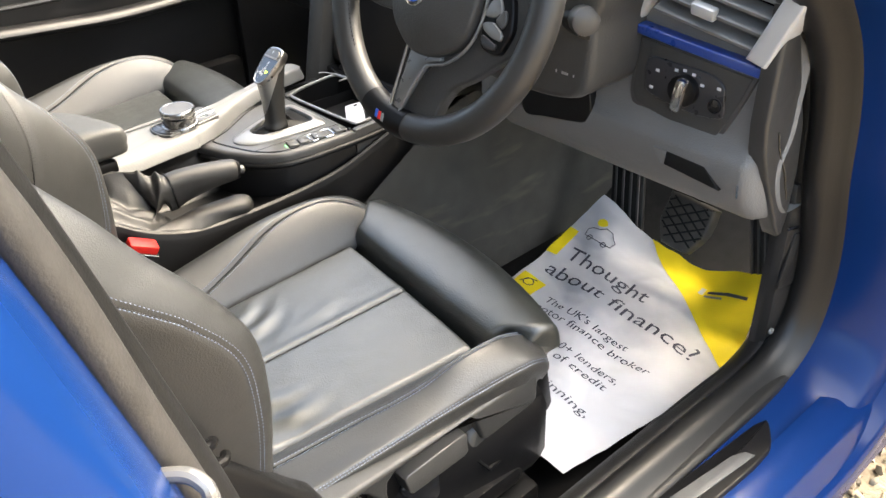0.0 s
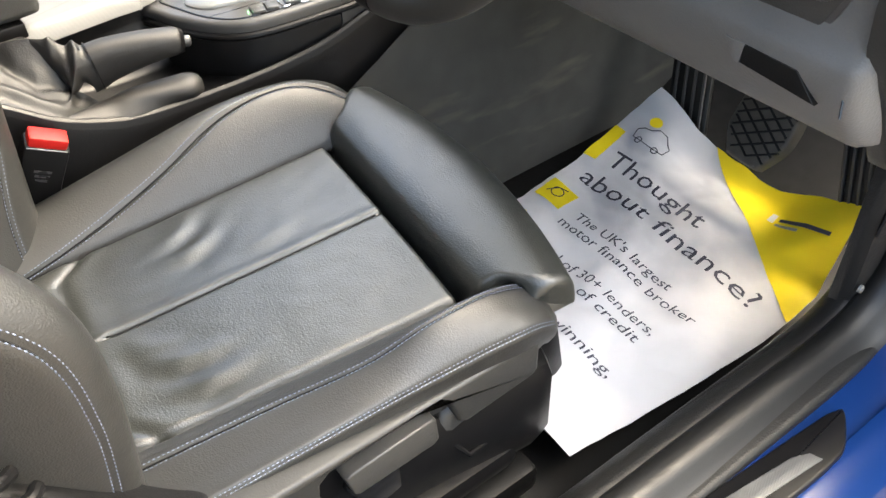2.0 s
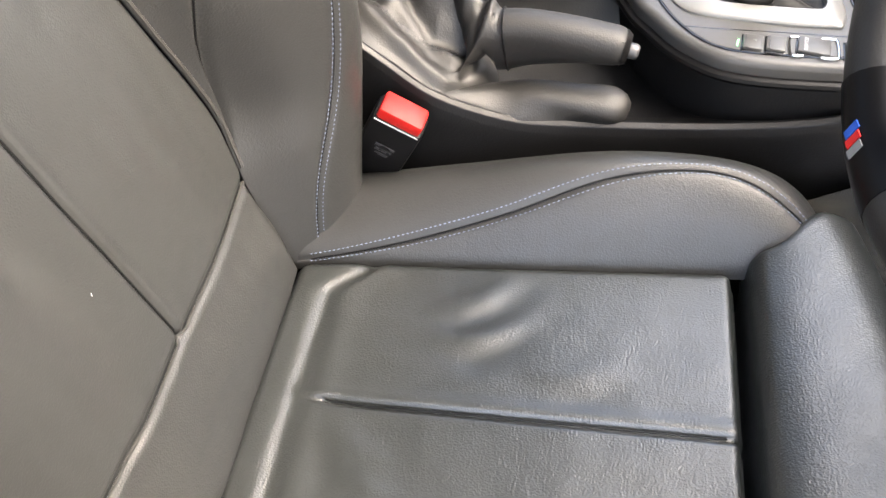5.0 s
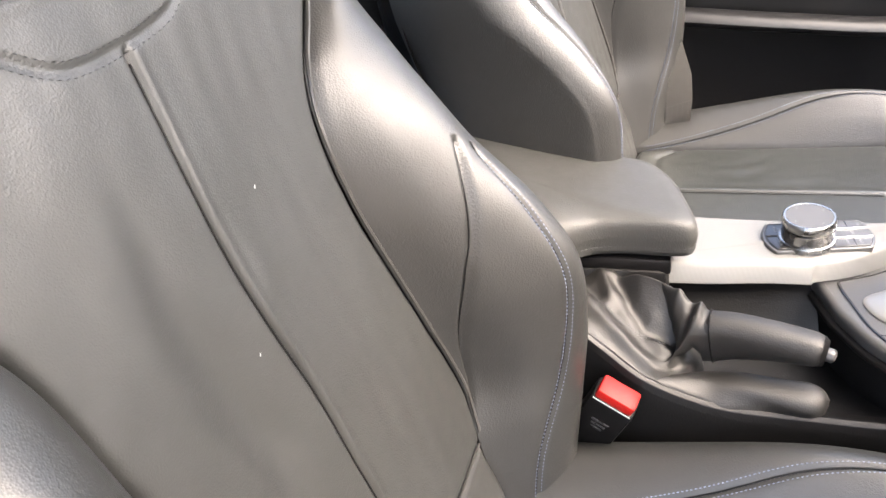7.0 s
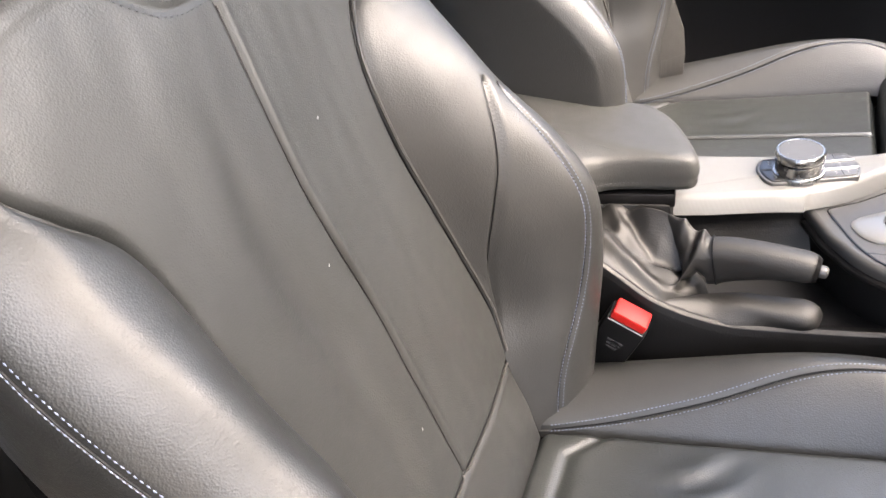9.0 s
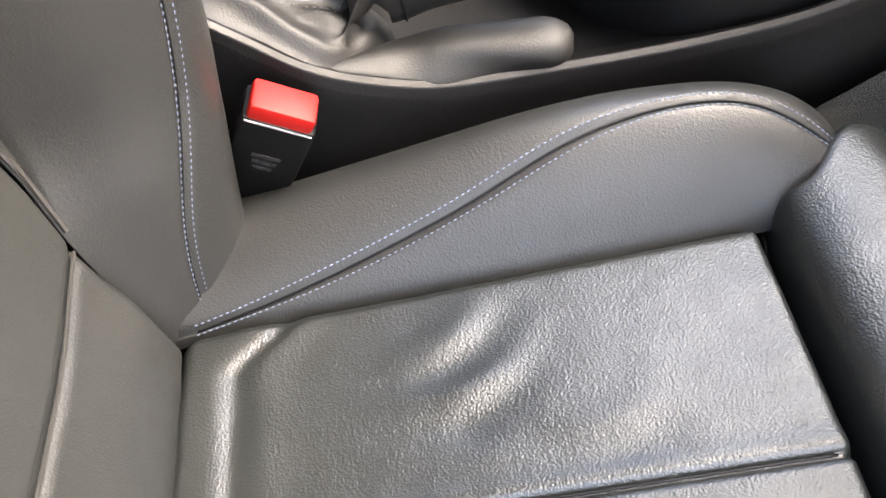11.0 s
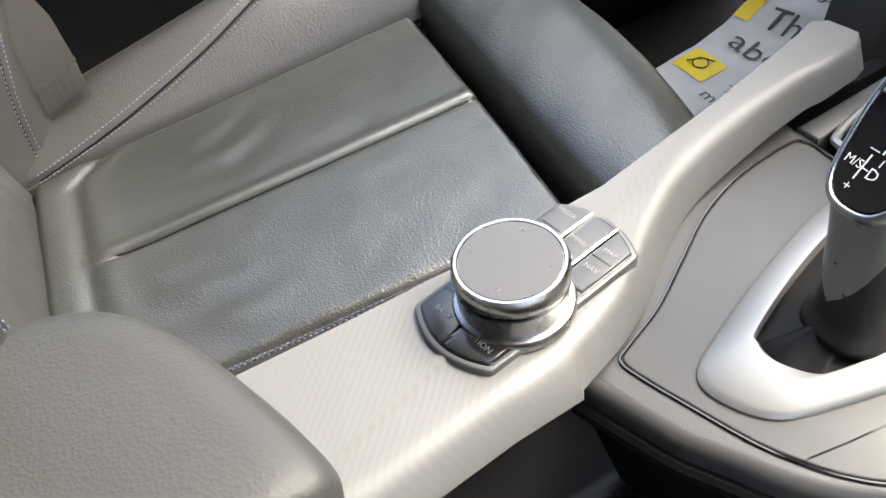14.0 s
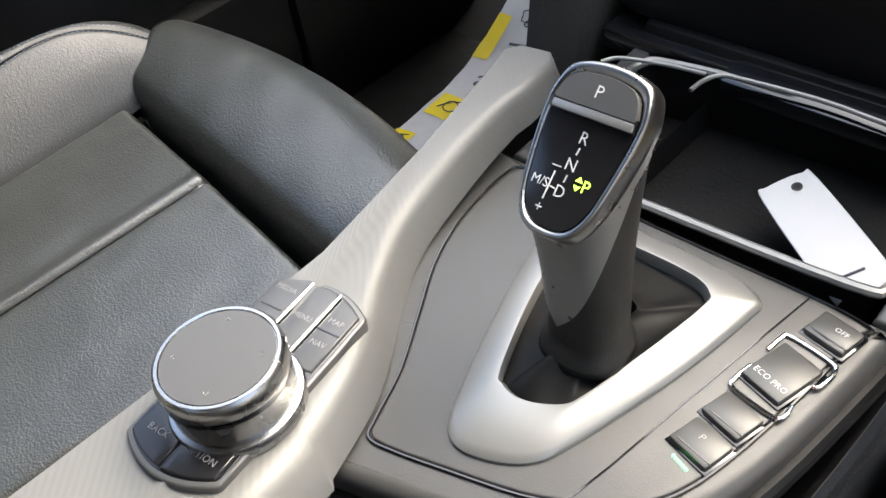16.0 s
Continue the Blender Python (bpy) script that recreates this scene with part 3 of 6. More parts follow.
            p = 0.5 * (2 * pa[1] + (pa[2] - pa[0]) * f + (2 * pa[0] - 5 * pa[1] + 4 * pa[2] - pa[3]) * f * f + (3 * pa[1] - pa[0] - 3 * pa[2] + pa[3]) * f ** 3)
            d = 0.0045 * pinch(s - edge_s(z), 0.009) * (1.0 if side > 0 else smooth((0.875 - z) / 0.02))
            if 0.615 < z < 0.88:
                d += 0.0070 * pinch(s - table(CROSS, z), 0.009) if side < 0 else 0.0
            return back_place(side * p.x + table(BACK_C, z) * (1 - s * (0.5 if side > 0 else 1.0)), p.y - d, z)

        def edge_s(z):
            return (0.625 if driver else 0.47) if side > 0 else table(INNER_EDGE, z)

        # dark tubes stand in for the shade inside the wing seams
        line = [wing(edge_s(z), (z - 0.49) / 0.66) + tilt * 0.0012 for z in [0.50 + (0.56 if side > 0 else 0.37) * i / 80 for i in range(81)]]
        part("seam_shade", tube(line, 0.0009, 6), PLASTIC, seat, "dark line holding the seam's shade", 0)
        if side < 0:
            line = [wing(table(CROSS, z), (z - 0.49) / 0.66) + tilt * 0.0014 for z in [0.618 + 0.255 * i / 60 for i in range(61)]]
            part("seam_shade", tube(line, 0.0009, 6), PLASTIC, seat, "dark line holding the seam's shade", 0)
        part("back_bolster", sheet(wing, 190, 180, flip=side < 0), LEATHER, seat, "", 0)
        threads = []
        for off in ((-0.014, 0.016) if side > 0 else (-0.011, 0.011)):
            zs = [0.50 + (0.56 if side > 0 else 0.36) * i / 120 for i in range(121)]
            pts = [wing(edge_s(z) + off, (z - 0.49) / 0.66) for z in zs]
            threads.append(stitches(pts, [Vector((side * (0.3 if off < 0 else 0.9), 0.7, 0)).normalized()] * 121))
        tagged(part("stitching", join(*threads), STITCH, seat, "blue-grey twin stitching"), kind="stuff")
        pipe = [back_panel(0.5 + side * 0.5, (z - 0.50) / 0.65) + tilt * 0.006 for z in [0.606 + 0.53 * i / 90 for i in range(91)]]
        part("piping", tube(pipe, 0.0018, 6), PIPING, seat, "raised leather piping")
    low = [back_panel(0.03 + 0.94 * i / 40, (0.600 - 0.50) / 0.65) + tilt * 0.004 for i in range(41)]
    part("piping", tube(low, 0.0013, 6), PIPING, seat, "raised leather piping")

    # shell behind the backrest
    def shell(u, v):
        z = 0.42 + v * 0.70
        e = table(BACK_E, z) - 0.004 - 0.08 * smooth((z - 0.86) / 0.18)
        a = (u * 2 - 1) * e
        return back_place(a + 0.015, -0.098 - 0.02 * (1 - (u * 2 - 1) ** 4), min(z, 1.05))

    part("back_shell", sheet(shell, 24, 24), PLASTIC_FLAT, seat, "black backrest shell", 0)

    # headrest
    hb = base + Vector((0.030, -0.108, 1.116))

    def rest(u, v):
        prof = [(0.082, 0.0), (0.086, 0.01), (0.100, 0.09), (0.105, 0.15), (0.095, 0.19)]
        h = v * 0.20
        fw = table([(0, 0.080), (0.02, 0.086), (0.10, 0.094), (0.16, 0.094), (0.20, 0.08)], h)
        bw = table([(0, 0.100), (0.03, 0.115), (0.10, 0.128), (0.16, 0.126), (0.20, 0.10)], h)
        dep = table([(0, 0.040), (0.03, 0.085), (0.10, 0.105), (0.16, 0.10), (0.20, 0.07)], h)
        ring = [(-fw, 0.0), (-0.6 * fw, 0.006), (0, 0.008), (0.6 * fw, 0.006), (fw, 0.0), (fw + 0.4 * (bw - fw), -0.4 * dep), (bw, -0.85 * dep), (0.8 * bw, -dep), (0, -dep - 0.006), (-0.8 * bw, -dep), (-bw, -0.85 * dep), (-fw - 0.4 * (bw - fw), -0.4 * dep)]
        n = len(ring)
        q = u * n
        k = int(q) % n
        f = q - int(q)
        pa = [Vector((*ring[(k + d) % n], 0)) for d in (-1, 0, 1, 2)]
        p = 0.5 * (2 * pa[1] + (pa[2] - pa[0]) * f + (2 * pa[0] - 5 * pa[1] + 4 * pa[2] - pa[3]) * f * f + (3 * pa[1] - pa[0] - 3 * pa[2] + pa[3]) * f ** 3)
        drop = 0.25 * (0.5 + p.y / max(dep, 0.01)) * 0.0
        return hb + Vector((p.x, p.y + 0.30 * h, h - drop + 0.35 * max(0.0, -p.y) * (1 - v) * 1.0))

    rest_ob = part("headrest", skin([[rest(i / 72, j / 40) for i in range(72)] for j in range(41)]), LEATHER, seat, "black leather headrest", 0)
    threads = []
    for ue in (0.0, 4 / 12):
        for off in (-0.006, 0.006):
            pts = [rest((ue + off) % 1.0, 0.03 + 0.90 * i / 60) for i in range(61)]
            threads.append(stitches(pts, [Vector((0.5 if ue else -0.5, 0.8, 0)).normalized()] * 61))
        seam = [rest(ue % 1.0, 0.02 + 0.92 * i / 60) + Vector((0, 0.0006, 0)) for i in range(61)]
        part("seam", tube(seam, 0.0016, 6), PIPING, rest_ob)
    pts = [rest(4 / 12 + 0.17 * i / 40, 0.02) + Vector((0.001, 0, 0.002)) for i in range(41)]
    threads.append(stitches(pts, [Vector((0.8, 0, -0.3)).normalized()] * 41))
    tagged(part("stitching", join(*threads), STITCH, rest_ob, "blue-grey twin stitching"), kind="stuff")
    for side in (-1, 1):
        p = base + Vector((0.040 + side * 0.102, -0.135, 1.1045))
        post = part("headrest_post", tube([p, p + Vector((-0.036 * side, -0.030, 0.09))], 0.0065, 16), CHROME, seat, "chrome headrest post")
        part("collar", turned(p + Vector((0, 0, 0.014)), [(0.029, -0.012), (0.029, -0.004), (0.027, -0.001), (0.014, 0.0), (0.012, 0.005), (0.0, 0.006)], 32, (0, -0.15, 1)), PLASTIC_FLAT, post, "round black plastic collar")
    TURNED.pop()
    return seat


driver_seat = build_seat(0.37, 0.0, 0.0, "black leather sports seat with blue-grey stitching and creased cushion", True)
build_seat(-0.362, 0.060, 0.020, "black leather sports seat beside the centre console", False)

# coloured tab sewn into the driver's backrest seam
for k, mat in enumerate((LIGHT_BLUE_MARK, BLUE_MARK, RED_MARK)):
    part("seam_tab", box((0.544 - 0.0022 * k, -0.067 + 0.0042 * k, 0.896 - 0.0150 * k), (0.004, 0.004, 0.0150), 0.0008, (14, 0, 14)), mat, driver_seat, "coloured fabric tab")

# lint on the backrest
for x, y, z in ((0.398, -0.036, 0.862), (0.402, 0.010, 0.700), (0.330, -0.050, 0.945)):
    part("lint_speck", tube([Vector((x, y + 0.0005, z)), Vector((x + 0.0008, y + 0.0005, z - 0.0022))], 0.0003, 5), WHITE_INK, driver_seat, "pale lint speck")


# ---- centre console ----
console = thing("centre_console", (0.0, 0.35, 0.29), "black centre console with grey upper deck between the seats", "console")


def deck_z(x, y):
    return 0.634 + 0.045 * (y - 0.40)


# outline of the upper deck, seen from above
EDGE = curve_at([(-0.030, 0.347), (-0.001, 0.3565), (0.021, 0.364), (0.040, 0.3745), (0.061, 0.386), (0.079, 0.401), (0.096, 0.421), (0.105, 0.443), (0.111, 0.470), (0.1155, 0.502), (0.119, 0.531), (0.122, 0.56), (0.124, 0.64), (0.126, 0.74)], 60)
WAVE = curve_at([(-0.022, 0.345), (-0.034, 0.380), (-0.048, 0.404), (-0.066, 0.430), (-0.082, 0.462), (-0.090, 0.510), (-0.094, 0.560), (-0.096, 0.60)], 40)
TRAY = curve_at([(-0.060, 0.548), (0.0, 0.550), (0.092, 0.556), (0.106, 0.565), (0.108, 0.600), (0.104, 0.652), (0.090, 0.664), (0.0, 0.662), (-0.060, 0.655), (-0.078, 0.645), (-0.082, 0.60), (-0.074, 0.556)], 48, True)
deck = [(p.x, p.y) for p in EDGE if p.y < 0.546] + [(0.119, 0.546)] + [(-0.108, 0.546)] + [(p.x - 0.014, p.y) for p in reversed(WAVE) if p.y < 0.545]
part("upper_deck", slab(deck, 0.617, lambda x, y: deck_z(x, y) - 0.001, 0.007, segs=4), PLASTIC_MID, console, "satin grey upper deck")
# side rails of the deck beside the tray
part("deck_rail", slab([(0.108, 0.546), (0.120, 0.546), (0.124, 0.64), (0.126, 0.74), (0.104, 0.74), (0.107, 0.60)], 0.585, lambda x, y: deck_z(x, y) - 0.001, 0.003), PLASTIC_MID, console)
part("deck_rail", slab([(-0.094, 0.546), (-0.096, 0.74), (-0.083, 0.74), (-0.082, 0.60), (-0.078, 0.546)], 0.585, lambda x, y: deck_z(x, y) - 0.001, 0.003), PLASTIC_MID, console)
# dark flank under the deck, standing back from its lip
flank = [(p.x - 0.004, p.y + 0.004) for p in EDGE] + [(-0.10, 0.74), (-0.10, 0.345)]
part("flank", slab(flank, 0.40, 0.612, 0.002), PLASTIC, console, "black grained flank")
lip = [Vector((p.x + 0.001, p.y - 0.001, deck_z(p.x, p.y) - 0.0195)) for p in EDGE]
part("deck_lip", tube(lip, 0.0048, 10), PLASTIC_FLAT, console, "black lip round the deck")
# satin panel round the selector, with its dark joint
joint = curve_at([(-0.026, 0.3688), (-0.012, 0.371), (0.009, 0.3775), (0.038, 0.387), (0.055, 0.395), (0.072, 0.406), (0.086, 0.421), (0.095, 0.445), (0.103, 0.49), (0.107, 0.530), (0.104, 0.541), (0.03, 0.541), (-0.055, 0.539), (-0.080, 0.539), (-0.086, 0.530), (-0.084, 0.495), (-0.074, 0.462), (-0.056, 0.430), (-0.040, 0.402), (-0.031, 0.378)], 120, True)
part("panel_joint", tube([Vector((p.x, p.y, deck_z(p.x, p.y) - 0.0002)) for p in joint], 0.0008, 6, True), GLOSS, console, "dark joint line")
part("selector_panel", slab([(p.x * 0.985 + 0.0002, 0.46 + (p.y - 0.46) * 0.985) for p in joint], 0.60, lambda x, y: deck_z(x, y) + 0.0004, 0.001), PANEL_GREY, console, "satin grey panel")
j2 = [Vector((x, y, deck_z(x, y) + 0.0001)) for x, y in ((0.0575, 0.398), (0.062, 0.42), (0.068, 0.458), (0.076, 0.506), (0.082, 0.540))]
part("panel_joint", tube(j2, 0.0007, 6), GLOSS, console)

# silver trim that runs along the passenger's side
def trim_top(x, y):
    return 0.655 + 0.018 * smooth((y - 0.42) / 0.16)


left = [(-0.113, 0.185), (-0.110, 0.26), (-0.109, 0.33), (-0.112, 0.42), (-0.120, 0.50), (-0.131, 0.575), (-0.131, 0.592), (-0.125, 0.600)]
right = [(-0.104, 0.603), (-0.098, 0.598), (-0.0945, 0.588), (-0.092, 0.56)] + [(p.x, p.y) for p in reversed(WAVE) if p.y < 0.55] + [(-0.0178, 0.342), (-0.0167, 0.306), (-0.0133, 0.272), (-0.0095, 0.239), (-0.0082, 0.206), (-0.0082, 0.185)]
outl = [Vector(p) for p in left + right]
nl = len(left)


def trim_ring(d, dz):
    """The outline drawn in by d on the driver's side and by a little on the other."""
    out = []
    for i, p in enumerate(outl):
        if i >= nl:
            k = 1 - 0.6 * smooth((p.y - 0.46) / 0.12)
            q = p + Vector((-d * k * (0.3 if i == nl else 1), (0.15 * d if p.y > 0.3 else 0) if i >= nl + 2 else -min(d, 0.006) * (1 if i == nl else 0.5)))
        elif i < nl - 2:
            q = p + Vector((min(d, 0.004), 0))
        else:
            q = p + Vector((0, -min(d, 0.006)))
        out.append(Vector((q.x, q.y, trim_top(q.x, q.y) + dz)))
    return out


trim = thing("silver_trim_strip", (-0.06, 0.40, 0.63), "bright hatched aluminium trim strip along the console", "trim")
part("trim_strip", skin([trim_ring(0.004, -0.0225), trim_ring(0, -0.021), trim_ring(0.0015, -0.017), trim_ring(0.008, -0.006), trim_ring(0.011, -0.0022), trim_ring(0.016, -0.0003), trim_ring(0.020, 0.0)]), ALU, trim, "", 50)

# rotary controller with its frame and keys
ctl = thing("rotary_controller", (-0.070, 0.345, 0.655), "chrome rotary controller with black keys on the trim", "controller")
cu = Vector((0.985, 0.17, 0)).normalized()
cv = Vector((-0.172, 1.0, 0)).normalized()
cc = Vector((-0.0737, 0.3500, 0))


def ctl_at(a, b, z=0.0):
    p = cc + cu * a + cv * b
    return Vector((p.x, p.y, trim_top(p.x, p.y) + z))


plate = []
for sgn in (-1, 1):
    plate += [Vector((sgn * -x, sgn * (0.0565 - 0.0085 * (x / 0.0265) ** 2), 0)) for x in [-0.0262 + 0.0524 * k / 14 for k in range(15)]]
    plate += [Vector((-sgn * 0.0272, sgn * 0.046, 0)), Vector((-sgn * 0.0275, sgn * 0.030, 0)), Vector((-sgn * 0.0275, -sgn * 0.002, 0)), Vector((-sgn * 0.0275, -sgn * 0.030, 0)), Vector((-sgn * 0.0272, -sgn * 0.046, 0))]
part("frame", slab([tuple(ctl_at(p.x, p.y).xy) for p in plate], 0.640, 0.6590, 0.0012), FRAME, ctl, "dark satin frame")
part("bed", slab([tuple(ctl_at(p.x * 0.93, p.y * 0.955).xy) for p in plate], 0.640, 0.6594, 0.0004), GLOSS, ctl)
for keyset, mat in (([(-0.0240, -0.0008, -1), (0.0008, 0.0240, -1)], KEY_GLOSS), ([(-0.0245, -0.0086, 1), (-0.0060, 0.0080, 1), (0.0106, 0.0245, 1)], KEY_SATIN)):
    for a0, a1, sgn in keyset:
        inner_b, n = (0.030 if sgn < 0 else 0.012), 6
        outline = [(a0, sgn * inner_b), (a1, sgn * inner_b)] + [(x, sgn * (0.0530 - 0.0085 * (x / 0.0265) ** 2)) for x in [a1 + (a0 - a1) * k / n for k in range(n + 1)]]
        part("key", slab([tuple(ctl_at(a, b).xy) for a, b in outline], 0.650, 0.6606, 0.0009), mat, ctl)
for a in (-0.0073, 0.0093):
    part("chrome_bar", tube([ctl_at(a, 0.014, 0.0058), ctl_at(a, 0.0520, 0.0058)], 0.0010, 8), CHROME, ctl, "thin chrome bar")


def ctl_text(text, size, a, b, z):
    part("lettering", letters(text, size, lambda x, y: ctl_at(a + x, b + y, z), align="CENTER"), DIM_INK, ctl)


ctl_text("BACK", 0.0045, -0.0125, -0.0425, 0.0060)
ctl_text("OPTION", 0.0045, 0.0120, -0.0425, 0.0060)
ctl_text("MEDIA", 0.0040, -0.0168, 0.0430, 0.0060)
ctl_text("MENU", 0.0040, 0.0010, 0.0330, 0.0060)
for a in (-0.0165, 0.0175):
    part("key_notch", tube([ctl_at(a - 0.006, 0.0325, 0.0056), ctl_at(a + 0.006, 0.0325, 0.0056)], 0.0005, 6), GLOSS, ctl)
ctl_text("MAP", 0.0042, 0.0175, 0.037, 0.0060)
ctl_text("NAV", 0.0042, 0.0175, 0.024, 0.0060)
kc = ctl_at(0.0044, -0.0122)
part("knob_foot", turned(Vector((kc.x, kc.y, 0.656)), [(0.0292, 0), (0.0292, 0.0045), (0.0284, 0.0060), (0.0276, 0.0064), (0.0, 0.0065)], 64), POLISHED, ctl, "polished silver ring")
part("knob", turned(Vector((kc.x, kc.y, 0.6625)), [(0.0262, 0), (0.0264, 0.002), (0.0258, 0.0115), (0.0262, 0.0122), (0.0270, 0.0128)], 72), POLISHED, ctl, "polished rotary knob")
part("knob_groove", turned(Vector((kc.x, kc.y, 0.6752)), [(0.0258, 0), (0.0258, 0.0022), (0, 0.0022)], 64), GLOSS, ctl, "dark groove")
part("knob_crown", turned(Vector((kc.x, kc.y, 0.6772)), [(0.0262, 0), (0.0271, 0.0012), (0.0273, 0.0060), (0.0268, 0.0088), (0.0256, 0.0100), (0.0243, 0.0100), (0.0238, 0.0092), (0.0, 0.0092)], 72), POLISHED, ctl, "polished crown ring")
part("touch_disc", turned(Vector((kc.x, kc.y, 0.6862)), [(0.0236, 0), (0.0236, 0.0008), (0.0, 0.0009)], 64), TOUCH, ctl, "grey touch surface")
for k in range(4):
    q = radians(40 + 90 * k)
    m = Vector((kc.x + math.cos(q) * 0.0190, kc.y + math.sin(q) * 0.0190, 0.6873))
    d = Vector((math.cos(q), math.sin(q), 0)) * 0.0012
    s = Vector((-d.y, d.x, 0))
    part("arrow_mark", tube([m - s - d, m + d * 0.4, m + s - d], 0.0002, 4), GREY_INK, ctl)

# gear selector
gear = thing("gear_selector", (0.015, 0.465, 0.635), "automatic gear selector with silver rim and gloss black face", "gear lever")
outer = curve_at([(0.002, 0.390), (0.016, 0.389), (0.036, 0.400), (0.046, 0.420), (0.060, 0.470), (0.0675, 0.512), (0.066, 0.526), (0.040, 0.532), (-0.020, 0.530), (-0.036, 0.524), (-0.038, 0.50), (-0.026, 0.455), (-0.008, 0.405)], 78, True)
inner = curve_at([(0.007, 0.4215), (0.018, 0.4205), (0.032, 0.428), (0.037, 0.438), (0.044, 0.470), (0.0495, 0.502), (0.048, 0.511), (0.034, 0.516), (-0.010, 0.515), (-0.021, 0.511), (-0.022, 0.500), (-0.013, 0.464), (0.001, 0.427)], 78, True)
ringz = [[Vector((p.x, p.y, deck_z(p.x, p.y) + dz)) for p in c] for c, dz in ((outer, -0.004), (outer, 0.0022))]
mid = [[o * (1 - k) + i * k for o, i in zip(outer, inner)] for k in (0.05, 0.14, 0.80, 0.94, 1.0)]
ringz += [[Vector((p.x, p.y, deck_z(p.x, p.y) + dz)) for p in m] for m, dz in zip(mid, (0.0036, 0.0048, 0.0086, 0.0086, 0.0060))]
ringz += [[Vector((p.x, p.y, deck_z(p.x, p.y) - 0.006)) for p in inner]]
part("surround", skin(ringz, False), SILVER, gear, "satin silver surround", 28)


def boot(u, v):
    i = u * 78
    k = int(i) % 78
    p = inner[k].lerp(inner[(k + 1) % 78], i - int(i))
    c = Vector((0.022, 0.462))
    f = smooth(v)
    r = 1 - 0.62 * f
    z = deck_z(p.x, p.y) + 0.002 + 0.014 * v ** 1.3
    fold = 0.0018 * math.sin(u * 2 * math.pi * 3 + 1.0) * math.sin(v * math.pi) + 0.0012 * math.sin(u * 2 * math.pi * 7) * math.sin(v * math.pi)
    return Vector((c.x + (p.x - c.x) * r, c.y + (p.y - c.y) * r, z + fold))


part("boot", sheet(boot, 96, 18, wrap=True), BOOT_SMOOTH, gear, "black leather boot", 0)

g0, g1 = Vector((0.019, 0.468, 0.640)), Vector((0.013, 0.484, 0.762))
ga = (g1 - g0).normalized()
gs = Vector((1, 0.05, 0.05))
gs = (gs - ga * gs.dot(ga)).normalized()
gf = gs.cross(ga).normalized()
if gf.y > 0:
    gf = -gf

# the head leans towards the seat; its face is oval
fc = Vector((0.0168, 0.4575, 0.7380))
fu = Vector((-0.03, 0.735, 0.677)).normalized()
fr = Vector((1, 0.0, 0.05))
fr = (fr - fu * fr.dot(fu)).normalized()
fn = fr.cross(fu).normalized()


def face_at(a, b, z=0.0):
    return fc + fr * a + fu * b + fn * z


FACE = curve_at([(0.0, -0.0245), (0.0098, -0.0222), (0.0158, -0.0130), (0.0191, 0.004), (0.0208, 0.020), (0.0200, 0.0305), (0.0150, 0.0385), (0.0, 0.0412), (-0.0150, 0.0385), (-0.0200, 0.0305), (-0.0208, 0.020), (-0.0191, 0.004), (-0.0158, -0.0130), (-0.0098, -0.0222)], 70, True)


def face_ring(k, z, dy=0.0, kb=None):
    return [face_at(p.x * k, p.y * (kb or k) + dy, z) for p in FACE]


# the body under the face: a waisted column with a silver front that ends in a point
def body_ring(s, grow=0.0):
    out = []
    for k, p in enumerate(FACE):
        q = k / len(FACE) * 2 * math.pi
        a = face_at(p.x * 0.985, p.y * 0.985, -0.006)
        cs, sn = math.sin(q), -math.cos(q)
        wide = 0.0168 + 0.0035 * smooth((s - 0.86) / 0.14)
        b = Vector((0.0220 + math.copysign(abs(cs) ** 0.8, cs) * wide, 0.4590 + math.copysign(abs(sn) ** 0.8, sn) * (0.0150 + 0.004 * smooth((s - 0.86) / 0.14)), 0.6450))
        r = a.lerp(b, s)
        waist = math.sin(min(1.0, s * 1.05) * math.pi)
        mid = Vector((0.0200, 0.464, r.z))
        out.append(r + (mid - r) * (0.10 * waist) + (r - mid).normalized() * grow)
    return out


BODY = [body_ring(k / 24, 0.0013) for k in range(25)]


def chin(u, v):
    """The silver front: u round from one side to the other, v from the face down to its pointed edge."""
    ang = (u * 2 - 1) * 0.30
    low = 0.07 + 0.64 * max(0.0, 1 - abs(ang + 0.02) / 0.26) ** 0.9
    s = v * low * 24
    i = (ang % 1.0) * 70
    k, f = int(i) % 70, i - int(i)
    j = min(23, int(s))
    r0 = BODY[j][k].lerp(BODY[j][(k + 1) % 70], f)
    r1 = BODY[j + 1][k].lerp(BODY[j + 1][(k + 1) % 70], f)
    return r0.lerp(r1, s - j)


part("head", sheet(chin, 60, 40), SILVER_DARK, gear, "grey metallic selector front ending in a point", 0)
part("neck", skin([body_ring(k / 24, 0.0) for k in range(25)]), COLUMN_DARK, gear, "dark tapered neck", 0)
rim = [face_ring(0.98, -0.011), face_ring(1.01, -0.009), face_ring(1.025, -0.005), face_ring(1.02, 0.0), face_ring(1.005, 0.0020), face_ring(0.975, 0.0030), face_ring(0.91, 0.0026), face_ring(0.875, 0.0)]
part("rim", skin(rim, False), RIM_METAL, gear, "polished silver rim", 0)
part("face", skin([face_ring(0.88, -0.002), face_ring(0.88, 0.0016), face_ring(0.865, 0.0020)]), GLOSS, gear, "gloss black face")
pk = [(p.x * 0.87, p.y * 0.89) for p in FACE if p.y > 0.0255]
pk += [(-0.0172, 0.0242), (0.0172, 0.0242)]
top = sorted(pk, key=lambda q: math.atan2(q[1] - 0.030, q[0]))
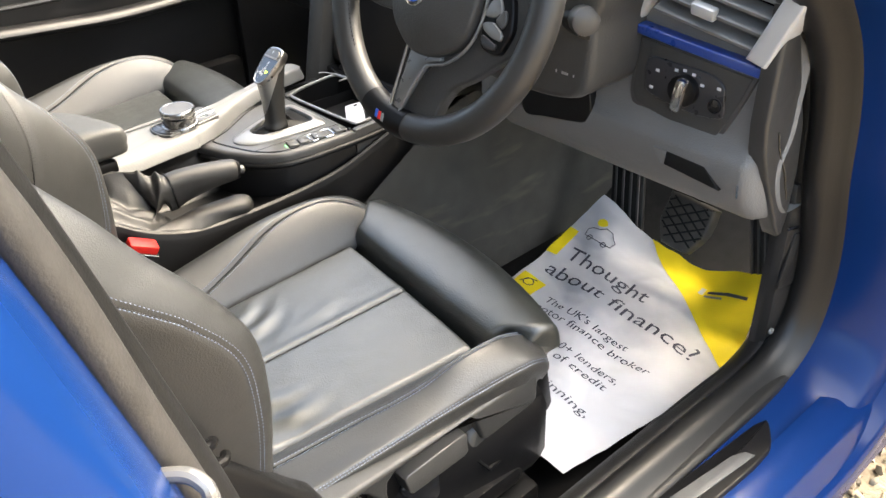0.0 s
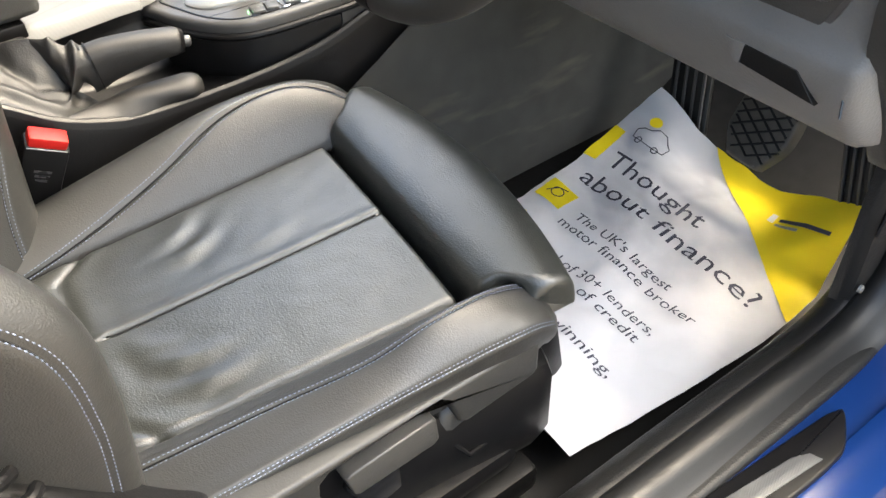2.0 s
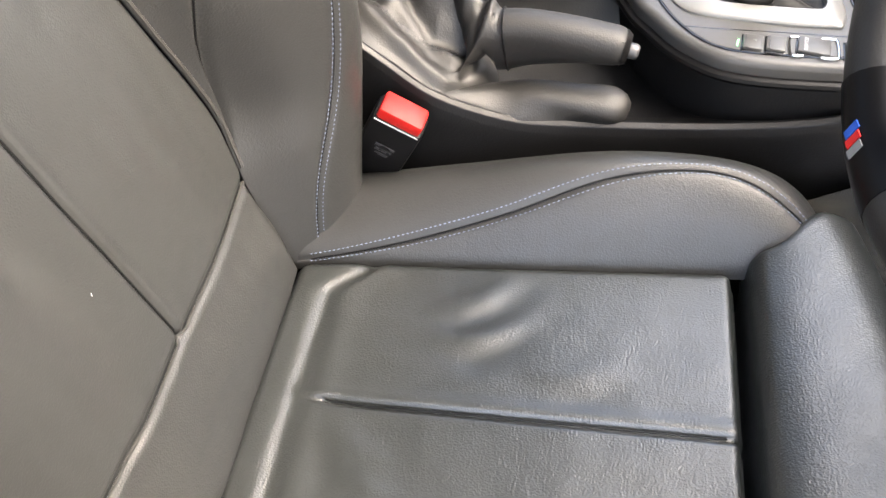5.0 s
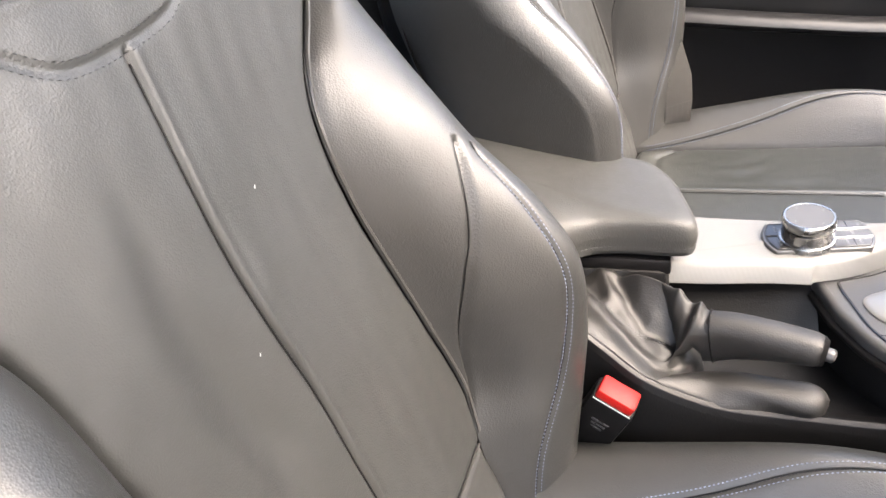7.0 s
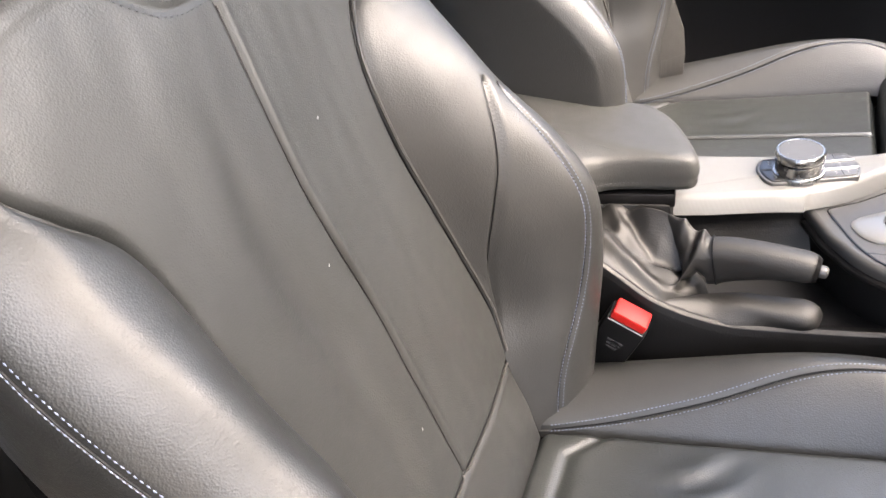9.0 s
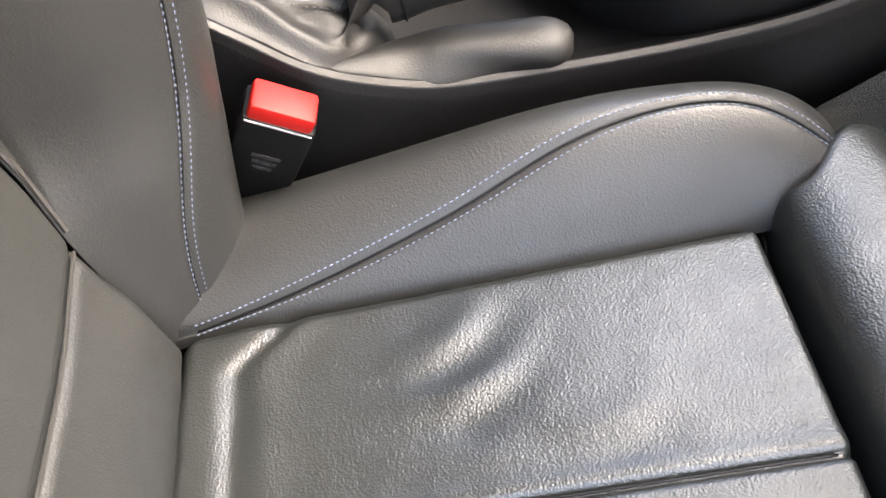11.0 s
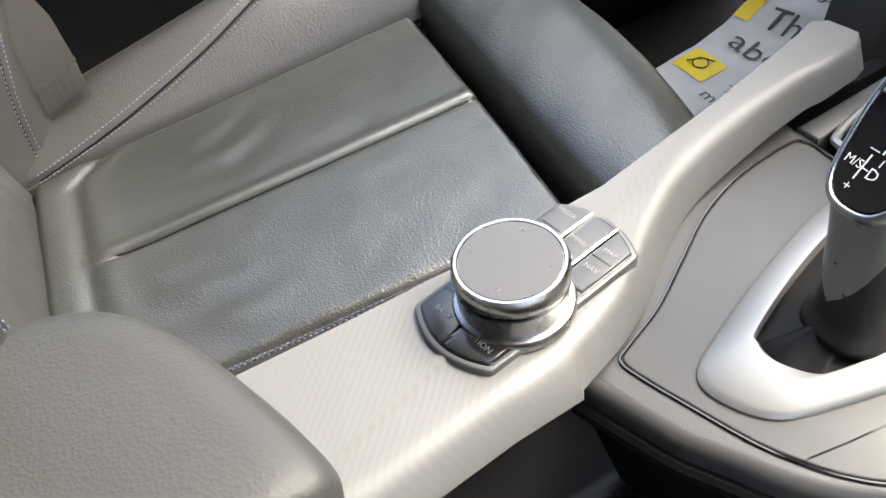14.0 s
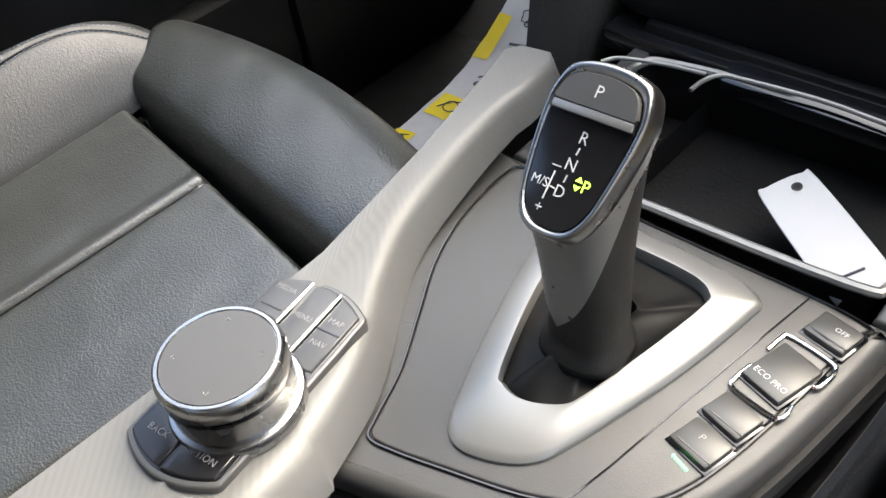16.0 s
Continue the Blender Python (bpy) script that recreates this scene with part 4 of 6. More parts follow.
part("park_button", skin([[face_at(a, b, z) for a, b in top] for z in (0.0005, 0.0036)] + [[face_at(a * 0.97, 0.0320 + (b - 0.0320) * 0.95, 0.0044) for a, b in top]]), BUTTON, gear, "grey park button")
part("bar", box((0, 0, 0), (0.0350, 0.0034, 0.0022), 0.0006), SILVER, gear).data.transform(Matrix.Translation(face_at(0, 0.0222, 0.003)) @ Matrix((fr, fu, fn)).transposed().to_4x4())


def face_text(text, size, a, b, mat=WHITE_INK, z=0.0022):
    part("lettering", letters(text, size, lambda x, y: face_at(a + x, b + y, z), align="CENTER"), mat, gear)


face_text("P", 0.0068, 0.0, 0.0280, WHITE_INK, 0.0047)
face_text("R", 0.0066, 0.0005, 0.0112)
face_text("N", 0.0066, 0.0, 0.0008)
face_text("D", 0.0066, 0.0, -0.0096)
face_text("M/S", 0.0052, -0.0096, -0.0078)
face_text("+", 0.0058, -0.0057, -0.0172)
face_text("P", 0.0066, 0.0092, -0.0048, GREEN_GLOW)
for a0, b0, a1, b1 in ((0.0005, 0.0098, 0.0002, 0.0068), (0.0002, -0.0008, 0.0, -0.0038), (-0.0052, -0.0010, -0.0055, -0.0120), (-0.0053, -0.0068, -0.0024, -0.0070), (-0.0075, 0.0010, -0.0035, 0.0010)):
    part("gate_line", tube([face_at(a0, b0, 0.0022), face_at(a1, b1, 0.0022)], 0.00035, 4), WHITE_INK, gear)
for s in (1, -1):
    tri = [face_at(0.0058, -0.0024 + s * 0.0028, 0.0023), face_at(0.0042, -0.0024 + s * 0.0007, 0.0023), face_at(0.0074, -0.0024 + s * 0.0007, 0.0023)]
    part("arrow_mark", (tri, [(0, 1, 2) if s < 0 else (0, 2, 1)]), GREEN_GLOW, gear, "", 0)
for k in range(12):
    part("grip_dimple", disc(face_at(0.0196, 0.004 + 0.004 * (k // 2), -0.0095 - 0.003 * (k % 2)), 0.0009, 0.0006, 8, 0.0002, fr), GLOSS, gear)

# row of keys beside the selector
def key_row(name, at, w, d, turn, mat, h=0.004):
    return part(name, box((at[0], at[1], deck_z(*at) + h * 0.5 - 0.0006), (w, d, h), 0.0014, (0, 0, turn)), mat, console)


for at, w, d, turn in (((0.0842, 0.4490), 0.0195, 0.0160, -13), ((0.0872, 0.4670), 0.0195, 0.0155, -14), ((0.0923, 0.4965), 0.0205, 0.0260, -15), ((0.0993, 0.5270), 0.0195, 0.0155, -11)):
    part("key_well", box((at[0], at[1], deck_z(*at) - 0.001), (w + 0.0024, d + 0.0024, 0.003), 0.0006, (0, 0, turn)), GLOSS, console)
    key = key_row("key", at, w, d, turn, BUTTON)
    if d < 0.02:
        part("key_notch", tube([Vector((at[0] - w * 0.42, at[1] - d * 0.25, deck_z(*at) + 0.0030)), Vector((at[0] + w * 0.42, at[1] - d * 0.25 - 0.003, deck_z(*at) + 0.0030))], 0.0007, 6), BUTTON_DARK, key)


def deck_text(text, size, x0, y0, turn, z=0.0038, mat=WHITE_INK):
    q = radians(turn)
    part("lettering", letters(text, size, lambda x, y: Vector((x0 + x * math.cos(q) - y * math.sin(q), y0 + x * math.sin(q) + y * math.cos(q), deck_z(x0, y0) + z)), align="CENTER"), mat, console)


deck_text("ECO PRO", 0.0040, 0.0905, 0.4885, -15)
deck_text("OFF", 0.0036, 0.1020, 0.5265, -11)
deck_text("P", 0.0046, 0.0835, 0.4490, -13, mat=GREY_INK)
for q in ([(0.1030, 0.4850), (0.1028, 0.4790), (0.0990, 0.4762), (0.0830, 0.4785), (0.0785, 0.4815), (0.0800, 0.4915), (0.0812, 0.4935)], [(0.0818, 0.5045), (0.0832, 0.5130), (0.0860, 0.5160), (0.1045, 0.5135), (0.1085, 0.5100), (0.1070, 0.5000), (0.1050, 0.4985)]):
    part("key_bracket", tube(curve_at([Vector((x, y, deck_z(x, y) + 0.0012)) for x, y in q], 36), 0.0011, 8), CHROME, console, "chrome bracket")
part("indicator", box((0.0820, 0.4375, deck_z(0.082, 0.4375) + 0.0002), (0.0090, 0.0014, 0.001), 0.0003, (0, 0, -18)), GREEN_LED, console, "lit green diode")

# storage tray with cup holders
def tray_wall(u, v):
    i = u * 48
    k = int(i) % 48
    p = TRAY[k].lerp(TRAY[(k + 1) % 48], i - int(i))
    c = Vector((0.012, 0.605))
    r = 1 - 0.10 * v
    back = smooth((p.y - 0.60) / 0.05) * 0.002
    return Vector((c.x + (p.x - c.x) * r, c.y + (p.y - c.y) * r, deck_z(p.x, p.y) + (1 - v) * back - v * 0.075))


tray = part("tray", sheet(tray_wall, 96, 10, wrap=True), PLASTIC_FLAT, console, "black storage tray", 0)
part("tray_floor", slab([(0.012 + (p.x - 0.012) * 0.93, 0.605 + (p.y - 0.605) * 0.93) for p in TRAY], 0.540, 0.566, 0.002), PLASTIC, console)
part("tray_rim", tube([tray_wall(k / 96, 0) + Vector((0, 0, 0.0012)) for k in range(96)], 0.0026, 8, True), SILVER, console, "silver tray rim")
for x in (0.006, 0.076):
    part("cup_ring", turned((x, 0.605, 0.560), [(0.033, 0), (0.033, 0.020), (0.031, 0.022), (0.027, 0.022), (0.026, 0.016), (0.026, 0.008), (0.0, 0.008)], 40), PLASTIC_MID, console, "round cup holder")
part("rear_tray_line", tube(curve_at([(-0.094, 0.628, 0.654), (-0.0851, 0.636, 0.655), (-0.0593, 0.6437, 0.655), (-0.0357, 0.6471, 0.655)], 20), 0.0013, 8), SILVER, console, "silver rear tray line")
part("rear_tray_line", tube(curve_at([(-0.0348, 0.6294, 0.655), (-0.0335, 0.640, 0.6555), (-0.0290, 0.6480, 0.656), (-0.0207, 0.6513, 0.656), (0.0258, 0.656, 0.656), (0.0609, 0.6545, 0.656), (0.100, 0.652, 0.656)], 40), 0.0014, 8), SILVER, console, "silver rear tray line")
part("rear_lid", box((0.030, 0.668, 0.646), (0.125, 0.028, 0.014), 0.004, (12, 0, 0)), GLOSS, console, "gloss black rear lid")

tag = thing("key_tag", (0.062, 0.585, 0.63), "white plastic key tag lying in the storage tray", "key tag")
tm = Matrix.Translation((0.066, 0.586, 0.636)) @ Euler((radians(12), radians(6), radians(-32))).to_matrix().to_4x4() @ Matrix.Scale(0.88, 4)
tv, tf = slab(curve_at([(-0.042, -0.010), (-0.035, -0.0165), (0.036, -0.0175), (0.042, -0.012), (0.043, 0.012), (0.038, 0.0175), (-0.035, 0.0165), (-0.042, 0.011)], 40, True), -0.0007, 0.0007, 0.0003)
part("tag_plate", ([tm @ v for v in tv], tf), material("white_plastic", (0.40, 0.403, 0.415), 0.4, vary=0.03), tag)
part("tag_hole", turned(tm @ Vector((-0.034, 0.004, 0.0006)), [(0.0028, 0), (0.0028, 0.0004), (0, 0.0004)], 20, tm.to_3x3() @ Vector((0, 0, 1))), GLOSS, tag)
part("tag_lettering", tube([tm @ Vector((0.030, -0.008, 0.001)), tm @ Vector((0.030, 0.006, 0.001))], 0.0008, 4), INK, tag)

# handbrake bay: a trough that falls from the trim to a raised rim beside the driver's seat
RIM = [(-0.02, 0.680), (0.06, 0.674), (0.10, 0.660), (0.14, 0.634), (0.18, 0.608), (0.22, 0.590), (0.26, 0.578), (0.32, 0.573), (0.42, 0.575), (0.50, 0.586), (0.57, 0.608), (0.66, 0.640)]
RIM_X = [(-0.02, 0.082), (0.06, 0.085), (0.10, 0.091), (0.14, 0.101), (0.18, 0.112), (0.24, 0.114), (0.32, 0.112), (0.44, 0.117), (0.55, 0.126), (0.66, 0.128)]


def bay(u, v):
    y = -0.04 + v * 0.70
    zr = table(RIM, y)
    fl = min(zr - 0.012, 0.572)
    wall = smooth((y - 0.30) / 0.05)
    xin = -0.012 - 0.014 * smooth((y - 0.2) / 0.14)
    xe = table(RIM_X, y)
    prof = [(xin - 0.012, 0.631), (xin - 0.010, 0.610), (xin + 0.016, fl - 0.006), (0.045, fl - 0.008), (xe - 0.026, fl - 0.003), (xe - 0.011, zr - 0.008), (xe - 0.004, zr - 0.0008), (xe - 0.001, zr), (xe + 0.003, zr - 0.003), (xe + 0.005, zr - 0.012), (xe + 0.007, 0.50), (xe + 0.02, 0.30)]
    q = u * (len(prof) - 1)
    k = min(int(q), len(prof) - 2)
    f = q - k
    a, b = prof[k], prof[k + 1]
    return Vector((a[0] + (b[0] - a[0]) * f, y, a[1] + (b[1] - a[1]) * f))


part("handbrake_bay", sheet(bay, 66, 110, flip=True), PLASTIC, console, "black grained trough round the handbrake", 0)
part("rear_box", box((-0.055, 0.04, 0.53), (0.13, 0.32, 0.26), 0.010), PLASTIC, console)
part("trim_block", box((-0.045, 0.150, 0.662), (0.10, 0.105, 0.018), 0.003), PLASTIC_FLAT, console, "black block under the armrest")
part("passenger_flank", box((-0.108, 0.38, 0.47), (0.012, 0.50, 0.34), 0.004), PLASTIC, console)

# armrest
arm = thing("armrest", (-0.05, 0.06, 0.67), "black leather centre armrest with rounded front", "armrest")
ARM = curve_at([(-0.128, -0.14), (-0.139, 0.02), (-0.141, 0.120), (-0.130, 0.170), (-0.096, 0.198), (-0.050, 0.216), (-0.012, 0.226), (0.002, 0.222), (0.006, 0.205), (0.005, 0.160), (0.009, 0.126), (0.024, 0.098), (0.040, 0.076), (0.046, 0.03), (0.046, -0.14)], 100, True)
ac = Vector((-0.05, 0.04))


def arm_ring(k, z):
    out = []
    for p in ARM:
        x, y = ac.x + (p.x - ac.x) * k, ac.y + (p.y - ac.y) * k
        out.append(Vector((x, y, z - 0.02 * smooth((x - 0.008) / 0.04) + 0.16 * max(0.0, 0.12 - y))))
    return out


part("cushion", skin([arm_ring(0.94, 0.676), arm_ring(0.99, 0.678), arm_ring(1.0, 0.684), arm_ring(0.995, 0.6885), arm_ring(1.004, 0.692), arm_ring(1.008, 0.699), arm_ring(0.998, 0.7075), arm_ring(0.985, 0.7125), arm_ring(0.955, 0.7165), arm_ring(0.88, 0.7195), arm_ring(0.6, 0.7215), arm_ring(0.05, 0.722)]), LEATHER_ARM, arm, "", 60)
pts = [p for p in arm_ring(0.999, 0.6868)]
tagged(part("stitching", stitches(pts, [Vector((p.x + 0.05, p.y - 0.04, 0)).normalized() for p in pts], 0.005), STITCH_DARK, arm, "dark grey stitching"), kind="stuff")

# handbrake
brake = thing("handbrake", (0.07, 0.22, 0.57), "leather handbrake lever with crumpled leather boot", "handbrake")
bl = [Vector((0.0665, 0.235, 0.6360)), Vector((0.0700, 0.262, 0.6385)), Vector((0.0775, 0.300, 0.6370)), Vector((0.0845, 0.338, 0.6325)), Vector((0.0865, 0.348, 0.6310))]
blc = curve_at(bl, 24)


def grip_ring(i, grow=0.0, n=32):
    """A section of the grip: tall at the collar, tapering to the button, with a flat inner side."""
    c = blc[i]
    d = (blc[min(24, i + 1)] - blc[max(0, i - 1)]).normalized()
    s = d.cross(Vector((0, 0, 1))).normalized()
    w = s.cross(d)
    f = i / 24
    end = smooth((i - 17) / 7)
    hw = 0.0158 + 0.0010 * math.sin(f * math.pi) - 0.0045 * end + grow
    up = 0.0170 + 0.0008 * math.sin(f * math.pi) - 0.0050 * end + grow
    down = 0.040 - 0.027 * smooth(f * 1.15) - 0.002 * end + grow
    out = []
    for k in range(n):
        q = k / n * 2 * math.pi
        cs, sn = math.cos(q), math.sin(q)
        x = math.copysign(abs(cs) ** 0.85, cs) * hw
        y = math.copysign(abs(sn) ** 0.9, sn) * (up if sn > 0 else down)
        out.append(c + s * x + w * y)
    return out


part("grip", skin([grip_ring(i) for i in range(25)]), LEATHER_BOOT, brake, "black leather grip", 40)
part("grip_cap", skin([grip_ring(i, g) for i, g in ((20, 0.0002), (20, 0.0009), (22, 0.0009), (24, 0.0006))]), PLASTIC_FLAT, brake, "smooth black end cap", 40)
part("button", tube(curve_at([(0.0862, 0.346, 0.6312), (0.0878, 0.353, 0.6303), (0.0886, 0.3565, 0.6297)], 6), [0.0068, 0.0068, 0.0068, 0.0068, 0.0066, 0.0058, 0.0042], 20), KEY_SATIN, brake, "grey release button")
part("collar", skin([grip_ring(2, -0.0010), grip_ring(2, 0.0016), [a.lerp(b, 0.35) for a, b in zip(grip_ring(2, 0.0016), grip_ring(3, 0.0016))], [a.lerp(b, 0.35) for a, b in zip(grip_ring(2, -0.001), grip_ring(3, -0.001))]]), PLASTIC_FLAT, brake, "dark seam ring")
pts = [p + Vector((0.010, -0.001, 0.0132)) for p in blc[4:21]]
tagged(part("stitching", stitches(pts, [Vector((0.6, 0, 0.8))] * 17, 0.004), STITCH_DARK, brake), kind="stuff")


BOOT = curve_at([(0.110, 0.186, 0.604), (0.099, 0.148, 0.628), (0.088, 0.110, 0.650), (0.070, 0.074, 0.658), (0.035, 0.058, 0.652), (-0.004, 0.072, 0.648), (-0.014, 0.110, 0.640), (-0.010, 0.160, 0.620), (0.008, 0.205, 0.590), (0.042, 0.235, 0.580), (0.076, 0.238, 0.578), (0.098, 0.215, 0.588)], 120, True)
blc_d = (blc[3] - blc[0]).normalized()


def brake_boot(u, v):
    """v runs from the sewn edge in the bay up to the collar."""
    b = BOOT[int(round(u * 120)) % 120]
    q = -u * 2 * math.pi - 0.35
    side = Vector((1, -0.12, 0)).normalized()
    upv = side.cross(blc_d)
    if upv.z < 0:
        upv = -upv
    c = blc[2] + side * (math.cos(q) * 0.0162) + upv * (math.sin(q) * (0.0172 if math.sin(q) > 0 else 0.0390))
    f = v ** 0.85
    out = (side * math.cos(q) + upv * math.sin(q)) * 0.004
    m = c - blc_d * (0.045 + 0.020 * max(0.0, math.sin(q))) + out
    p = b * (1 - f) ** 2 + m * (2 * f * (1 - f)) + c * f * f
    hump = math.sin(v * math.pi)
    far = (b.xy - Vector((0.066, 0.240))).length
    p.z += hump * 0.014 * smooth((far - 0.03) / 0.10) + 0.024 * hump * math.exp(-((b.x - 0.03) / 0.06) ** 2) * smooth((0.16 - b.y) / 0.08) * (1 - v)
    keep = smooth(v / 0.18) * smooth((1 - v) / 0.10)
    for line, amp, wide in FOLDS:
        p.z += amp * keep * pinch(line_distance(p.xy, line), wide)
    p.z += 0.0022 * keep * noise.noise(Vector((p.x * 45, p.y * 45, 2.0)))
    return p


# folds of the boot: plan lines, height and width
FOLDS = [([(0.050, 0.235), (0.072, 0.230), (0.094, 0.218), (0.106, 0.199), (0.111, 0.186)], 0.0070, 0.0055),
         ([(0.060, 0.224), (0.078, 0.218), (0.090, 0.206)], -0.0050, 0.0060),
         ([(0.017, 0.151), (0.046, 0.165), (0.064, 0.181), (0.068, 0.207)], -0.0085, 0.0085),
         ([(-0.002, 0.130), (0.021, 0.159), (0.032, 0.185), (0.045, 0.212)], 0.0075, 0.0080),
         ([(-0.004, 0.122), (0.022, 0.136), (0.038, 0.142)], 0.0050, 0.0065),
         ([(0.010, 0.110), (0.030, 0.118), (0.044, 0.132)], -0.0040, 0.0070),
         ([(0.036, 0.094), (0.060, 0.124), (0.086, 0.156), (0.104, 0.180)], 0.0080, 0.0100),
         ([(0.058, 0.150), (0.080, 0.180), (0.090, 0.198)], -0.0060, 0.0095),
         ([(0.044, 0.214), (0.056, 0.206), (0.070, 0.212)], 0.0030, 0.0045)]


def line_distance(q, line):
    best = 9.0
    for k in range(len(line) - 1):
        a, b = Vector(line[k]), Vector(line[k + 1])
        t = max(0.0, min(1.0, (q - a).dot(b - a) / (b - a).length_squared))
        best = min(best, (q - a.lerp(b, t)).length)
    return best


boot_mesh = sheet(brake_boot, 120, 90, wrap=True, flip=True)
part("boot", boot_mesh, LEATHER_BOOT, brake, "crumpled black leather boot", 0)
seam = []
for q in curve_at([(0.038, 0.088), (0.042, 0.104), (0.047, 0.123), (0.061, 0.152), (0.072, 0.178), (0.077, 0.206), (0.075, 0.226), (0.073, 0.238)], 70):
    near = min(boot_mesh[0], key=lambda w: (w.xy - q.xy).length_squared - 0.002 * w.z)
    seam.append(Vector((q.x, q.y, near.z + 0.0006)))
seam = [sum((seam[max(0, min(70, k + d))] for d in (-2, -1, 0, 1, 2)), Vector()) / 5 for k in range(71)]
tagged(part("stitching", join(stitches([p + Vector((0.0022, 0, 0)) for p in seam], [Vector((0, 0, 1))] * 71, 0.0045), stitches([p - Vector((0.0022, 0, 0)) for p in seam], [Vector((0, 0, 1))] * 71, 0.0045)), STITCH_DARK, brake), kind="stuff")


def flap(u, v):
    """A flat leather tongue that runs forward under the lever."""
    y = 0.188 + v * 0.168
    q = u * 2 * math.pi
    k = math.sqrt(max(0.0, 1 - (max(0.0, v - 0.86) / 0.14) ** 2))
    w = (0.006 + 0.014 * smooth(v * 2.2)) * k
    cx = 0.106 - 0.013 * smooth(v * 3) + 0.003 * v
    h = (0.004 + 0.013 * smooth(v * 1.8)) * (0.25 + 0.75 * k)
    fold = 0.004 * math.sin(v * 7 + 2 * q) * math.sin(v * math.pi)
    return Vector((cx + math.cos(q) * (w + fold), y, 0.597 - 0.020 * smooth(v * 2.5) + math.sin(q) * h + 0.006 * math.sin(v * math.pi) * (1 - math.cos(q)) * 0.3))


part("boot_flap", sheet(flap, 40, 50, wrap=True), LEATHER_BOOT, brake, "soft leather fold under the lever", 0)

# belt buckle between seat and console
buckle = thing("belt_buckle", (0.125, 0.12, 0.46), "black seat belt buckle with red release button", "belt buckle")
bm4 = Matrix.Translation((0.129, 0.142, 0.563)) @ Euler((radians(-26), radians(6), radians(-14))).to_matrix().to_4x4()


def put(bm, m):
    bmesh.ops.transform(bm, matrix=m, verts=bm.verts)
    return bm


part("body", put(box((0, 0, -0.005), (0.028, 0.046, 0.094), 0.004), bm4), PLASTIC_FLAT, buckle)
part("release_button", put(box((0.001, 0, 0.045), (0.023, 0.040, 0.015), 0.003), bm4), RED, buckle, "bright red release button")
part("button_edge", put(box((0.0136, 0, 0.0395), (0.0016, 0.041, 0.0011), 0.0004), bm4), GREY_INK, buckle, "pale edge line")
part("stalk", put(box((0, 0.0, -0.085), (0.012, 0.030, 0.09), 0.003), bm4), PLASTIC_FLAT, buckle)
for k in range(3):
    part("moulded_mark", put(box((0.0142, 0, 0.010 - 0.006 * k), (0.0006, 0.018 - 0.003 * k, 0.003), 0), bm4), BUTTON_DARK, buckle)


# ---- body shell, ground ----
ground = thing("ground", (0, 0, 0), "pale gravel yard under and round the car", "ground", kind="structure")
part("gravel_bed", sheet(lambda u, v: Vector(((u - 0.5) * 400, (v - 0.5) * 400, 0)), 8, 8), TARMAC, ground)

# loose stones
rnd = random.Random(7)
stones = []
for k in range(2600):
    x, y = 0.78 + rnd.random() ** 1.4 * 0.9, 0.55 + rnd.random() * 1.0
    r = 0.005 + 0.009 * rnd.random() ** 2
    turn = Euler((rnd.random() * 6, rnd.random() * 6, rnd.random() * 6)).to_matrix()
    sq = Vector((1.0, 0.6 + 0.4 * rnd.random(), 0.5 + 0.3 * rnd.random())) * r
    v = [turn @ Vector((a * sq.x, b * sq.y, c * sq.z)) for a, b, c in ((1, 0, 0), (0.3, 0.9, 0.2), (-0.75, 0.6, -0.1), (-0.8, -0.55, 0.1), (0.3, -0.95, -0.1), (0.1, 0.1, 0.95), (-0.1, 0, -0.9))]
    stones.append(([q + Vector((x, y, r * 0.35)) for q in v], [(0, 1, 5), (1, 2, 5), (2, 3, 5), (3, 4, 5), (4, 0, 5), (1, 0, 6), (2, 1, 6), (3, 2, 6), (4, 3, 6), (0, 4, 6)]))
tagged(part("pebbles", join(*stones), GRAVEL, ground, "pale ochre loose stones", 60), kind="stuff")

# door opening, seen from the side: y, z
OPEN = curve_at([(-0.23, 1.33), (-0.155, 1.20), (-0.112, 1.06), (-0.072, 0.90), (-0.040, 0.76), (-0.010, 0.58), (0.03, 0.465), (0.12, 0.415), (0.30, 0.405), (0.50, 0.402), (0.66, 0.398), (0.74, 0.397), (0.795, 0.407), (0.836, 0.44), (0.850, 0.50), (0.842, 0.58), (0.810, 0.69), (0.790, 0.785), (0.755, 0.868), (0.70, 0.938), (0.60, 1.035), (0.45, 1.155), (0.28, 1.29), (0.10, 1.36), (-0.10, 1.375)], 200, True)


def ring_strip(offsets):
    """A strip round the opening; offsets are (x, distance out of the opening)."""
    n = len(OPEN)
    rings = []
    for x, d in offsets:
        ring = []
        for i in range(n):
            a, b = OPEN[i - 1], OPEN[(i + 1) % n]
            t = (b - a).normalized()
            nrm = Vector((t.y, -t.x))
            if nrm.dot(Vector((OPEN[i].x - 0.38, OPEN[i].y - 0.80))) < 0:
                nrm = -nrm
            ring.append(Vector((x, OPEN[i].x + nrm.x * d, OPEN[i].y + nrm.y * d)))
        rings.append(ring)
    return rings


